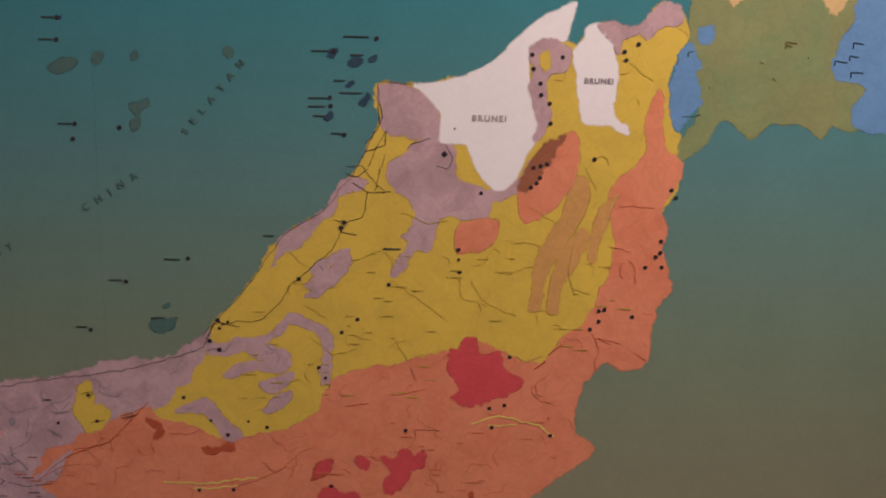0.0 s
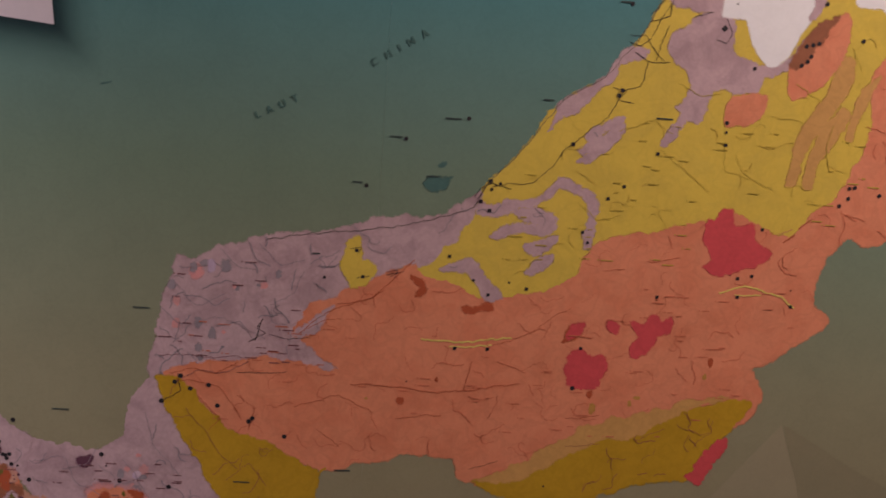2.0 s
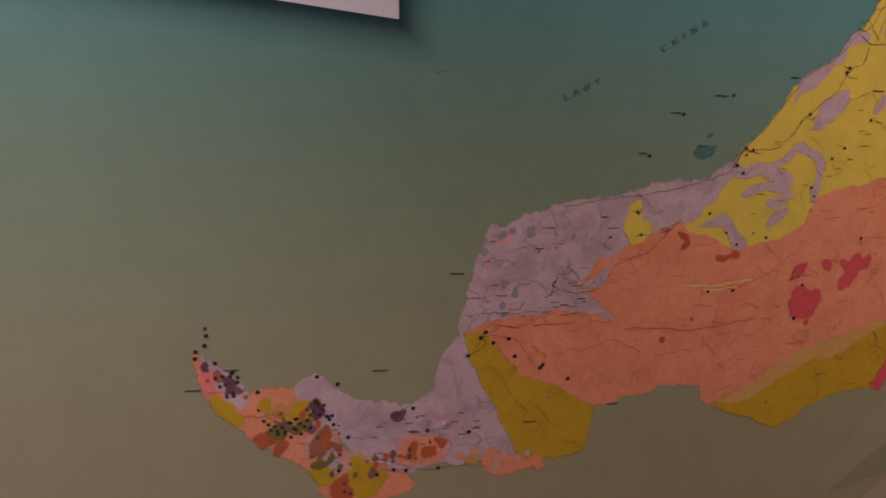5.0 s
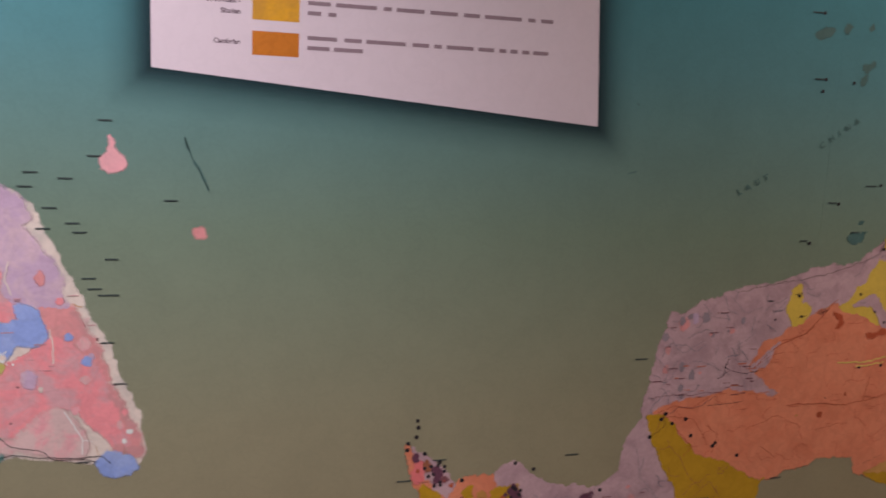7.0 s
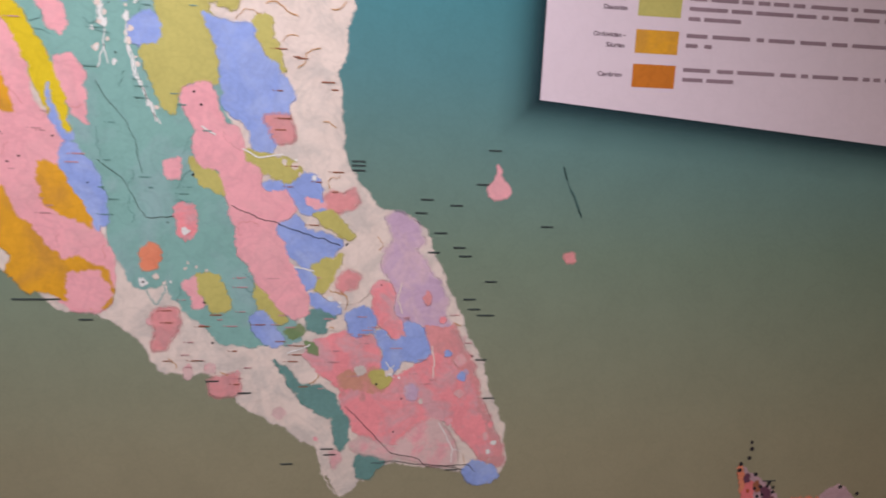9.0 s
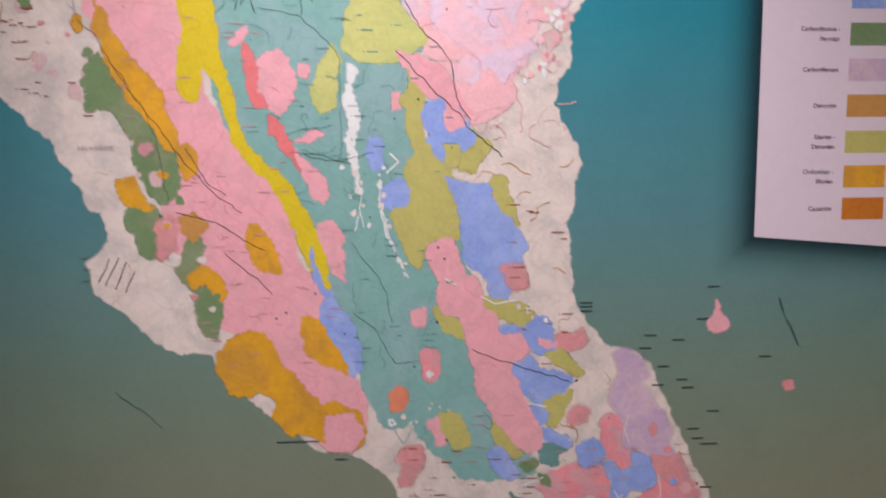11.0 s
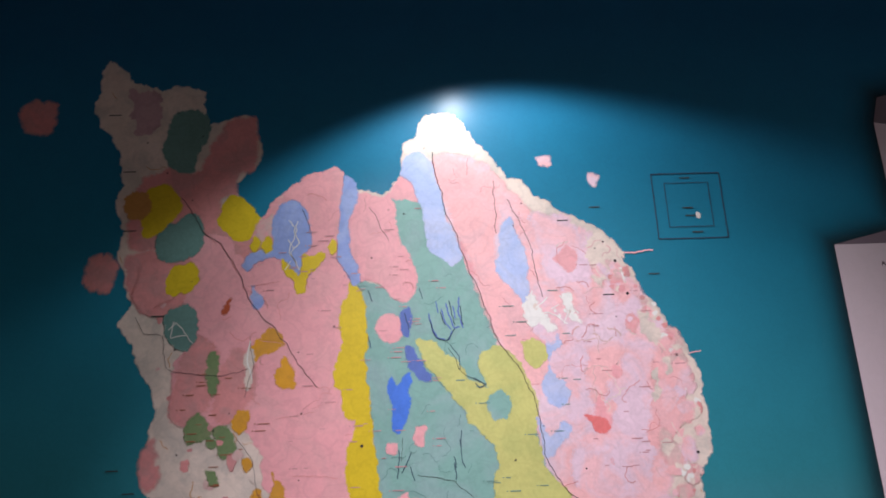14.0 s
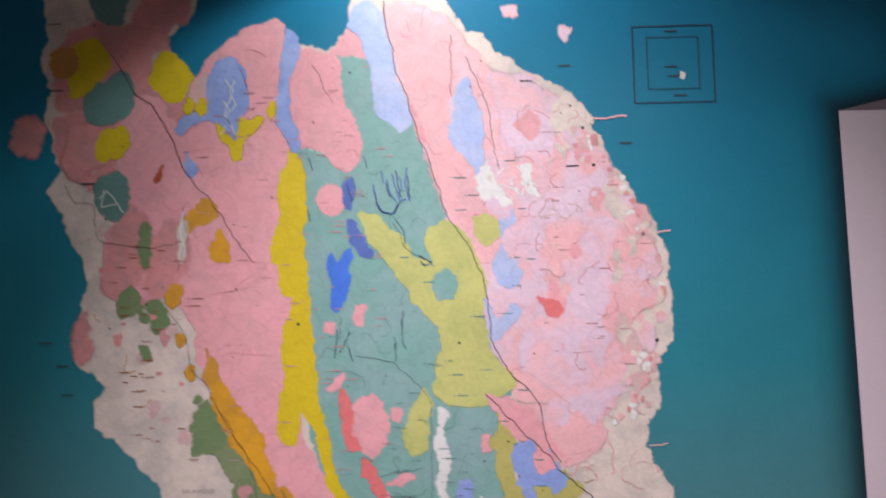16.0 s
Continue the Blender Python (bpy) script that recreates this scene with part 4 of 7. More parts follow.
region("rock_unit", lilac, 4, 0.14, [(-1.296, 0.679), (-1.265, 0.656), (-1.236, 0.635), (-1.202, 0.592), (-1.218, 0.567), (-1.247, 0.591), (-1.276, 0.632)])
region("rock_unit", lilac, 4, 0.14, [(-1.117, 0.613), (-1.076, 0.628), (-1.014, 0.584), (-1.022, 0.539), (-0.987, 0.481), (-0.965, 0.432), (-1.002, 0.458), (-1.034, 0.504), (-1.065, 0.524), (-1.096, 0.538), (-1.117, 0.571)])
region("rock_unit", ochre, 5, 0.14, [(-1.269, 0.597), (-1.242, 0.580), (-1.216, 0.534), (-1.248, 0.552), (-1.274, 0.588)])
region("rock_unit", ochre, 5, 0.16, [(-1.127, 0.571), (-1.071, 0.583), (-1.084, 0.538), (-1.117, 0.535)])
region("rock_unit", ochre, 5, 0.14, [(-1.055, 0.446), (-1.034, 0.475), (-0.992, 0.458), (-0.959, 0.423), (-0.932, 0.408), (-0.958, 0.369), (-0.990, 0.357), (-1.012, 0.397), (-1.054, 0.397), (-1.088, 0.425)])
region("rock_unit", brown, 6, 0.17, [(-1.075, 0.443), (-1.053, 0.487), (-1.026, 0.481), (-1.036, 0.444)])
region("rock_unit", rust, 6, 0.17, [(-1.193, 0.508), (-1.168, 0.516), (-1.152, 0.501), (-1.178, 0.484)])
region("rock_unit", rust, 6, 0.17, [(-1.158, 0.472), (-1.144, 0.497), (-1.130, 0.494), (-1.148, 0.466)])
region("rock_unit", brown, 6, 0.17, [(-1.088, 0.484), (-1.071, 0.517), (-1.057, 0.511), (-1.070, 0.467), (-1.086, 0.457)])
region("rock_unit", red, 6, 0.15, [(-1.287, 0.643), (-1.273, 0.647), (-1.270, 0.607), (-1.283, 0.601)])
region("rock_unit", olivedark, 7, 0.30, [(-1.170, 0.519), (-1.153, 0.529), (-1.137, 0.537), (-1.127, 0.526), (-1.112, 0.532), (-1.091, 0.543), (-1.085, 0.523), (-1.105, 0.519), (-1.117, 0.511), (-1.132, 0.517), (-1.142, 0.501), (-1.160, 0.507)])
region("rock_unit", olivedark, 7, 0.30, [(-1.086, 0.440), (-1.065, 0.448), (-1.048, 0.444), (-1.065, 0.434)])
region("rock_unit", plum, 7, 0.30, [(-1.253, 0.628), (-1.240, 0.635), (-1.231, 0.622), (-1.233, 0.602), (-1.247, 0.599), (-1.244, 0.615)])
region("rock_unit", plum, 7, 0.30, [(-1.091, 0.567), (-1.080, 0.583), (-1.072, 0.572), (-1.063, 0.552), (-1.080, 0.538), (-1.082, 0.556)])
region("rock_unit", plum, 7, 0.25, [(-0.930, 0.541), (-0.904, 0.550), (-0.914, 0.528)])
region("rock_unit", rose, 4, 0.14, [(-0.912, 0.482), (-0.875, 0.494), (-0.837, 0.488), (-0.807, 0.473), (-0.819, 0.439), (-0.862, 0.426), (-0.904, 0.434)])
region("rock_unit", orange, 5, 0.14, [(-0.896, 0.480), (-0.859, 0.488), (-0.820, 0.473), (-0.825, 0.441), (-0.862, 0.431), (-0.893, 0.437)])
region("rock_unit", rust, 6, 0.17, [(-0.839, 0.485), (-0.814, 0.477), (-0.822, 0.464)])
region("land_area", cream, 1, 0.06, [(-3.238, 2.627), (-3.200, 2.599), (-3.180, 2.571), (-3.109, 2.556), (-3.032, 2.548), (-3.034, 2.468), (-2.988, 2.480), (-2.930, 2.485), (-2.924, 2.376), (-2.965, 2.333), (-2.918, 2.260), (-2.890, 2.269), (-2.868, 2.311), (-2.766, 2.365), (-2.731, 2.323), (-2.663, 2.305), (-2.627, 2.354), (-2.620, 2.399), (-2.570, 2.482), (-2.517, 2.481), (-2.462, 2.407), (-2.408, 2.331), (-2.298, 2.251), (-2.232, 2.215), (-2.193, 2.157), (-2.146, 2.068), (-2.086, 1.975), (-2.072, 1.876), (-2.066, 1.782), (-2.091, 1.742), (-2.096, 1.721), (-2.091, 1.668), (-2.121, 1.596), (-2.074, 1.488), (-2.091, 1.403), (-2.876, 1.413), (-2.948, 1.526), (-3.018, 1.597), (-3.069, 1.637), (-3.071, 1.678), (-3.047, 1.698), (-3.111, 1.753), (-3.093, 1.873), (-3.137, 1.980), (-3.175, 2.052), (-3.151, 2.091), (-3.185, 2.254), (-3.191, 2.377), (-3.218, 2.454), (-3.258, 2.520)], "cream printed northern peninsula on the map")
region("land_area", cream, 1, 0.05, [(-2.128, 1.602), (-2.072, 1.493), (-2.089, 1.454), (-2.088, 1.262), (-2.055, 1.210), (-2.013, 1.167), (-1.955, 1.145), (-1.934, 1.103), (-1.901, 1.039), (-1.886, 0.951), (-2.522, 0.991), (-2.581, 1.037), (-2.639, 1.085), (-2.687, 1.117), (-2.714, 1.173), (-2.772, 1.180), (-2.837, 1.231), (-2.893, 1.277), (-2.909, 1.331), (-2.890, 1.345), (-2.870, 1.369), (-2.882, 1.427), (-2.917, 1.485), (-2.956, 1.548), (-3.009, 1.595), (-3.070, 1.652), (-3.048, 1.702), (-3.066, 1.739), (-3.081, 1.785), (-2.822, 1.896), (-2.256, 1.881)], "cream printed middle peninsula on the map")
region("land_area", cream, 1, 0.05, [(-2.091, 1.349), (-2.083, 1.265), (-2.046, 1.190), (-1.956, 1.144), (-1.904, 1.044), (-1.861, 0.951), (-1.818, 0.865), (-1.782, 0.754), (-1.773, 0.709), (-1.802, 0.666), (-1.852, 0.687), (-1.906, 0.702), (-1.970, 0.708), (-2.021, 0.704), (-2.035, 0.674), (-2.030, 0.691), (-2.048, 0.671), (-2.071, 0.651), (-2.085, 0.657), (-2.107, 0.694), (-2.114, 0.740), (-2.136, 0.756), (-2.216, 0.807), (-2.259, 0.842), (-2.301, 0.883), (-2.374, 0.887), (-2.424, 0.956), (-2.487, 0.994), (-2.549, 1.022), (-2.624, 1.091), (-2.674, 1.113), (-2.669, 1.231), (-2.414, 1.332)], "cream printed southern peninsula on the map")
region("rock_unit", teal, 2, 0.05, [(-2.719, 2.122), (-2.676, 2.111), (-2.612, 2.078), (-2.607, 2.145), (-2.633, 2.235), (-2.644, 2.257), (-2.623, 2.292), (-2.579, 2.281), (-2.546, 2.293), (-2.525, 2.213), (-2.483, 2.101), (-2.452, 2.013), (-2.421, 1.936), (-2.396, 1.861), (-2.382, 1.776), (-2.331, 1.691), (-2.363, 1.671), (-2.376, 1.589), (-2.412, 1.389), (-2.574, 1.412), (-2.634, 1.522), (-2.675, 1.613), (-2.696, 1.695), (-2.686, 1.798), (-2.702, 1.904), (-2.713, 2.012)])
region("rock_unit", teal, 2, 0.05, [(-2.694, 1.841), (-2.449, 1.842), (-2.354, 1.672), (-2.346, 1.555), (-2.307, 1.457), (-2.278, 1.377), (-2.258, 1.256), (-2.177, 1.152), (-2.157, 0.974), (-2.146, 0.942), (-2.290, 0.948), (-2.361, 1.024), (-2.361, 1.065), (-2.381, 1.004), (-2.421, 1.077), (-2.450, 1.099), (-2.460, 1.140), (-2.498, 1.222), (-2.535, 1.323), (-2.591, 1.451), (-2.665, 1.540), (-2.691, 1.626)])
region("rock_unit", teal, 2, 0.06, [(-2.578, 1.493), (-2.413, 1.505), (-2.413, 1.437), (-2.388, 1.369), (-2.344, 1.299), (-2.325, 1.218), (-2.279, 1.153), (-2.250, 1.077), (-2.211, 0.998), (-2.238, 0.958), (-2.286, 0.997), (-2.324, 1.056), (-2.333, 1.085), (-2.379, 1.035), (-2.415, 1.034), (-2.441, 1.082), (-2.459, 1.138), (-2.467, 1.194), (-2.509, 1.265), (-2.541, 1.342)])
region("rock_unit", pink, 3, 0.06, [(-3.055, 2.214), (-2.978, 2.224), (-2.943, 2.175), (-2.899, 2.162), (-2.855, 2.173), (-2.799, 2.159), (-2.755, 2.158), (-2.733, 2.122), (-2.711, 2.076), (-2.755, 1.966), (-2.755, 1.912), (-2.714, 1.879), (-2.714, 1.797), (-2.736, 1.698), (-2.877, 1.704), (-2.911, 1.825), (-2.943, 1.867), (-2.984, 1.848), (-3.046, 1.856), (-3.069, 1.893), (-3.063, 1.977), (-3.029, 2.020), (-3.054, 2.087), (-3.036, 2.155)])
region("rock_unit", pink, 3, 0.05, [(-2.925, 1.883), (-2.873, 1.873), (-2.718, 1.872), (-2.717, 1.799), (-2.737, 1.716), (-2.742, 1.654), (-2.711, 1.654), (-2.701, 1.603), (-2.665, 1.542), (-2.624, 1.492), (-2.584, 1.441), (-2.564, 1.392), (-2.774, 1.396), (-2.770, 1.464), (-2.745, 1.494), (-2.756, 1.533), (-2.818, 1.614), (-2.860, 1.696), (-2.871, 1.758), (-2.893, 1.820)])
region("rock_unit", pink, 3, 0.06, [(-2.881, 1.785), (-2.743, 1.786), (-2.746, 1.673), (-2.718, 1.664), (-2.702, 1.578), (-2.666, 1.511), (-2.600, 1.461), (-2.573, 1.392), (-2.546, 1.303), (-2.517, 1.262), (-2.538, 1.213), (-2.480, 1.140), (-2.451, 1.089), (-2.462, 0.996), (-2.512, 0.993), (-2.561, 1.062), (-2.618, 1.145), (-2.655, 1.206), (-2.703, 1.227), (-2.682, 1.276), (-2.729, 1.327), (-2.776, 1.347), (-2.794, 1.377), (-2.764, 1.435), (-2.725, 1.463), (-2.788, 1.560), (-2.841, 1.636), (-2.865, 1.730)])
region("rock_unit", pink, 3, 0.06, [(-2.659, 1.470), (-2.611, 1.465), (-2.572, 1.401), (-2.558, 1.333), (-2.525, 1.290), (-2.505, 1.238), (-2.527, 1.210), (-2.519, 1.164), (-2.476, 1.128), (-2.446, 1.072), (-2.460, 1.033), (-2.504, 1.071), (-2.546, 1.107), (-2.588, 1.152), (-2.604, 1.197), (-2.669, 1.231)])
region("rock_unit", amber, 4, 0.16, [(-2.638, 1.394), (-2.621, 1.388), (-2.617, 1.359), (-2.604, 1.329), (-2.614, 1.311), (-2.633, 1.330), (-2.644, 1.364)])
region("rock_unit", amber, 5, 0.16, [(-2.744, 1.306), (-2.710, 1.322), (-2.691, 1.306), (-2.681, 1.274), (-2.692, 1.265), (-2.711, 1.294), (-2.735, 1.286)])
region("rock_unit", amber, 4, 0.12, [(-2.852, 1.470), (-2.829, 1.460), (-2.820, 1.436), (-2.792, 1.426), (-2.807, 1.418), (-2.844, 1.436)])
region("rock_unit", brown2, 4, 0.17, [(-2.753, 1.406), (-2.726, 1.410), (-2.707, 1.395), (-2.723, 1.376), (-2.733, 1.364), (-2.751, 1.386)])
region("rock_unit", amber, 4, 0.07, [(-2.670, 1.199), (-2.621, 1.192), (-2.604, 1.179), (-2.588, 1.143), (-2.547, 1.098), (-2.517, 1.061), (-2.490, 1.066), (-2.459, 1.062), (-2.449, 1.034), (-2.460, 0.999), (-2.483, 0.996), (-2.505, 1.008), (-2.565, 1.050), (-2.624, 1.101), (-2.674, 1.111)])
region("rock_unit", amber, 4, 0.10, [(-2.635, 1.363), (-2.614, 1.381), (-2.599, 1.348), (-2.587, 1.309), (-2.608, 1.313), (-2.623, 1.346)])
region("rock_unit", amber, 4, 0.08, [(-2.527, 1.214), (-2.497, 1.220), (-2.482, 1.193), (-2.472, 1.138), (-2.489, 1.147), (-2.515, 1.160), (-2.523, 1.191)])
region("rock_unit", pink, 5, 0.10, [(-2.500, 1.037), (-2.473, 1.052), (-2.453, 1.024), (-2.469, 0.994), (-2.500, 1.004)])
region("rock_unit", pink, 5, 0.10, [(-2.516, 1.050), (-2.471, 1.059), (-2.462, 1.007), (-2.492, 0.992), (-2.517, 1.009)])
region("rock_unit", blue2, 4, 0.06, [(-2.517, 1.262), (-2.493, 1.240), (-2.467, 1.171), (-2.468, 1.125), (-2.489, 1.171), (-2.518, 1.222)])
region("rock_unit", blue2, 4, 0.06, [(-2.511, 1.266), (-2.482, 1.239), (-2.462, 1.198), (-2.457, 1.134), (-2.471, 1.136), (-2.479, 1.193), (-2.509, 1.227)])
region("rock_unit", blue2, 4, 0.10, [(-2.535, 1.356), (-2.523, 1.308), (-2.513, 1.273), (-2.524, 1.286), (-2.535, 1.321)])
region("rock_unit", paleolive, 4, 0.06, [(-2.607, 2.001), (-2.570, 1.996), (-2.517, 1.931), (-2.475, 1.904), (-2.485, 1.969), (-2.452, 1.985), (-2.421, 1.963), (-2.395, 1.904), (-2.385, 1.861), (-2.382, 1.776), (-2.336, 1.700), (-2.374, 1.669), (-2.437, 1.664), (-2.473, 1.682), (-2.466, 1.797), (-2.508, 1.840), (-2.549, 1.904), (-2.591, 1.958)])
region("rock_unit", teal, 5, 0.10, [(-2.475, 1.882), (-2.454, 1.899), (-2.435, 1.877), (-2.442, 1.850), (-2.465, 1.845)])
region("rock_unit", paleolive, 4, 0.08, [(-2.521, 1.642), (-2.494, 1.693), (-2.484, 1.652), (-2.490, 1.590), (-2.516, 1.580), (-2.531, 1.611)])
region("rock_unit", olive2, 4, 0.10, [(-2.380, 1.604), (-2.364, 1.667), (-2.343, 1.657), (-2.340, 1.604), (-2.344, 1.555), (-2.327, 1.516), (-2.307, 1.491), (-2.289, 1.457), (-2.286, 1.387), (-2.286, 1.365), (-2.343, 1.364), (-2.346, 1.313), (-2.363, 1.329), (-2.372, 1.364), (-2.387, 1.389), (-2.392, 1.404), (-2.362, 1.428), (-2.369, 1.463), (-2.374, 1.487), (-2.356, 1.516), (-2.370, 1.546)])
region("rock_unit", olive2, 4, 0.07, [(-2.370, 1.482), (-2.328, 1.511), (-2.293, 1.471), (-2.292, 1.427), (-2.282, 1.366), (-2.327, 1.363), (-2.353, 1.313), (-2.379, 1.360), (-2.400, 1.407), (-2.370, 1.431)])
region("rock_unit", olive2, 4, 0.14, [(-2.255, 1.268), (-2.208, 1.255), (-2.150, 1.231), (-2.167, 1.212), (-2.228, 1.228), (-2.248, 1.244)])
region("rock_unit", olive2, 4, 0.10, [(-2.245, 1.263), (-2.212, 1.250), (-2.166, 1.229), (-2.193, 1.218), (-2.230, 1.233)])
region("rock_unit", olive2, 4, 0.12, [(-2.326, 1.245), (-2.289, 1.228), (-2.262, 1.201), (-2.271, 1.187), (-2.307, 1.204)])
region("rock_unit", olive2, 4, 0.16, [(-2.223, 1.472), (-2.202, 1.470), (-2.190, 1.425), (-2.178, 1.388), (-2.193, 1.393), (-2.208, 1.416)])
region("rock_unit", olive2, 4, 0.12, [(-2.218, 1.458), (-2.200, 1.442), (-2.194, 1.398), (-2.203, 1.388), (-2.212, 1.423)])
region("rock_unit", olive2, 4, 0.12, [(-2.130, 1.158), (-2.092, 1.159), (-2.062, 1.121), (-2.071, 1.116), (-2.111, 1.139)])
region("rock_unit", olive2, 4, 0.10, [(-2.315, 1.056), (-2.282, 1.052), (-2.265, 0.997), (-2.291, 0.989), (-2.305, 1.012)])
region("rock_unit", olive2, 4, 0.10, [(-2.221, 1.043), (-2.192, 1.014), (-2.170, 0.974), (-2.205, 0.978), (-2.220, 1.008)])
region("rock_unit", olive2, 4, 0.12, [(-2.132, 1.070), (-2.080, 1.091), (-2.088, 1.071), (-2.116, 1.025), (-2.129, 1.035)])
region("rock_unit", palepink, 3, 0.06, [(-2.556, 2.385), (-2.479, 2.375), (-2.414, 2.306), (-2.338, 2.220), (-2.261, 2.210), (-2.220, 2.136), (-2.166, 2.091), (-2.125, 2.013), (-2.096, 1.947), (-2.105, 1.860), (-2.135, 1.796), (-2.149, 1.732), (-2.185, 1.648), (-2.203, 1.587), (-2.262, 1.565), (-2.301, 1.650), (-2.367, 1.749), (-2.385, 1.861), (-2.431, 1.958), (-2.472, 2.079), (-2.536, 2.236)])
region("rock_unit", palelilac, 4, 0.12, [(-2.371, 2.249), (-2.294, 2.232), (-2.253, 2.125), (-2.304, 2.063), (-2.346, 2.135)])
region("rock_unit", palelilac, 4, 0.12, [(-2.244, 1.904), (-2.184, 1.925), (-2.167, 1.817), (-2.202, 1.732), (-2.151, 1.690), (-2.212, 1.628), (-2.268, 1.691), (-2.325, 1.733), (-2.307, 1.796), (-2.253, 1.817)])
region("rock_unit", palelilac, 4, 0.12, [(-2.221, 2.091), (-2.180, 2.024), (-2.171, 1.969), (-2.209, 1.980)])
region("rock_unit", mid_pink, 4, 0.15, [(-2.186, 1.871), (-2.131, 1.882), (-2.123, 1.828), (-2.168, 1.785), (-2.188, 1.817)])
region("rock_unit", mid_pink, 4, 0.15, [(-2.238, 1.649), (-2.186, 1.617), (-2.197, 1.597), (-2.261, 1.577), (-2.292, 1.608)])
region("rock_unit", mid_pink, 4, 0.15, [(-2.150, 1.958), (-2.111, 1.969), (-2.103, 1.914), (-2.130, 1.903)])
region("rock_unit", cream, 5, 0.20, [(-2.239, 2.216), (-2.201, 2.182), (-2.198, 2.125), (-2.242, 2.113), (-2.263, 2.158)])
region("rock_unit", pink, 4, 0.06, [(-2.389, 1.680), (-2.316, 1.660), (-2.291, 1.629), (-2.256, 1.575), (-2.293, 1.583), (-2.344, 1.617)])
region("rock_unit", whiteink, 5, 0.10, [(-2.470, 1.660), (-2.456, 1.654), (-2.461, 1.610), (-2.453, 1.559), (-2.460, 1.529), (-2.453, 1.489), (-2.449, 1.444), (-2.459, 1.451), (-2.466, 1.509), (-2.468, 1.570), (-2.475, 1.610)])
region("rock_unit", coral, 6, 0.17, [(-2.344, 1.172), (-2.327, 1.166), (-2.324, 1.136), (-2.334, 1.110), (-2.346, 1.126)])
region("rock_unit", cream, 2, 0.10, [(-3.192, 2.572), (-3.120, 2.550), (-3.136, 2.439), (-3.171, 2.440), (-3.199, 2.505)])
region("rock_unit", lilac, 3, 0.10, [(-3.189, 2.558), (-3.126, 2.546), (-3.132, 2.465), (-3.166, 2.453)])
region("rock_unit", rose, 4, 0.12, [(-3.142, 2.167), (-3.100, 2.175), (-3.075, 2.164), (-3.084, 2.144), (-3.088, 2.120), (-3.075, 2.103), (-3.108, 2.092), (-3.112, 2.071), (-3.133, 2.076), (-3.145, 2.119)])
region("rock_unit", rose, 2, 0.10, [(-3.240, 2.185), (-3.202, 2.190), (-3.199, 2.121), (-3.234, 2.125)])
region("rock_unit", rose, 2, 0.15, [(-3.403, 2.524), (-3.346, 2.529), (-3.345, 2.470), (-3.391, 2.469)])
region("rock_unit", ochre2, 5, 0.14, [(-3.077, 2.164), (-3.038, 2.170), (-3.030, 2.131), (-3.046, 2.114), (-3.088, 2.113), (-3.089, 2.142)])
region("rock_unit", dkteal, 5, 0.20, [(-3.080, 2.076), (-3.034, 2.078), (-3.024, 2.055), (-3.027, 2.020), (-3.042, 1.998), (-3.071, 2.011), (-3.085, 2.038)])
region("rock_unit", rose, 4, 0.15, [(-3.111, 1.811), (-3.095, 1.832), (-3.084, 1.759), (-3.102, 1.744), (-3.113, 1.770)])
region("rock_unit", rose, 5, 0.20, [(-2.794, 1.387), (-2.769, 1.406), (-2.761, 1.357), (-2.786, 1.338)])
region("rock_unit", pink, 4, 0.05, [(-2.684, 2.026), (-2.676, 2.047), (-2.655, 2.054), (-2.636, 2.040), (-2.634, 2.014), (-2.650, 2.001), (-2.671, 2.005)])
region("rock_unit", pink, 4, 0.20, [(-2.665, 1.809), (-2.650, 1.807), (-2.653, 1.790), (-2.667, 1.793)])
region("rock_unit", pink, 4, 0.15, [(-2.663, 1.694), (-2.644, 1.715), (-2.632, 1.720), (-2.639, 1.702), (-2.655, 1.690)])
region("rock_unit", blue1, 4, 0.05, [(-2.662, 1.920), (-2.657, 1.931), (-2.646, 1.913), (-2.634, 1.930), (-2.622, 1.939), (-2.623, 1.883), (-2.631, 1.851), (-2.646, 1.828), (-2.655, 1.835), (-2.654, 1.872), (-2.662, 1.902)])
region("rock_unit", slateblue, 4, 0.08, [(-2.628, 1.990), (-2.613, 1.985), (-2.597, 1.953), (-2.583, 1.923), (-2.607, 1.931), (-2.623, 1.958)])
region("rock_unit", pink, 4, 0.10, [(-2.613, 1.668), (-2.582, 1.683), (-2.557, 1.642), (-2.562, 1.601), (-2.583, 1.576), (-2.614, 1.592), (-2.624, 1.633)])
region("rock_unit", red, 5, 0.12, [(-2.639, 1.694), (-2.624, 1.673), (-2.619, 1.622), (-2.603, 1.592), (-2.624, 1.590), (-2.636, 1.633)])
region("rock_unit", red, 5, 0.12, [(-2.603, 1.579), (-2.583, 1.561), (-2.563, 1.521), (-2.533, 1.488), (-2.548, 1.480), (-2.573, 1.511), (-2.602, 1.549)])
region("rock_unit", pink, 5, 0.12, [(-2.558, 1.521), (-2.532, 1.490), (-2.516, 1.448), (-2.528, 1.439), (-2.548, 1.478)])
region("rock_unit", pink, 5, 0.15, [(-2.558, 1.531), (-2.532, 1.550), (-2.511, 1.545), (-2.532, 1.532)])
region("rock_unit", pink, 4, 0.15, [(-2.613, 1.835), (-2.597, 1.840), (-2.601, 1.803), (-2.613, 1.806)])
region("rock_unit", pink, 4, 0.15, [(-2.549, 1.660), (-2.533, 1.657), (-2.536, 1.637), (-2.550, 1.642)])
region("rock_unit", pink, 4, 0.15, [(-2.396, 1.610), (-2.384, 1.614), (-2.381, 1.589), (-2.395, 1.584)])
region("rock_unit", blue2, 4, 0.15, [(-2.436, 1.537), (-2.415, 1.537), (-2.417, 1.483), (-2.433, 1.488)])
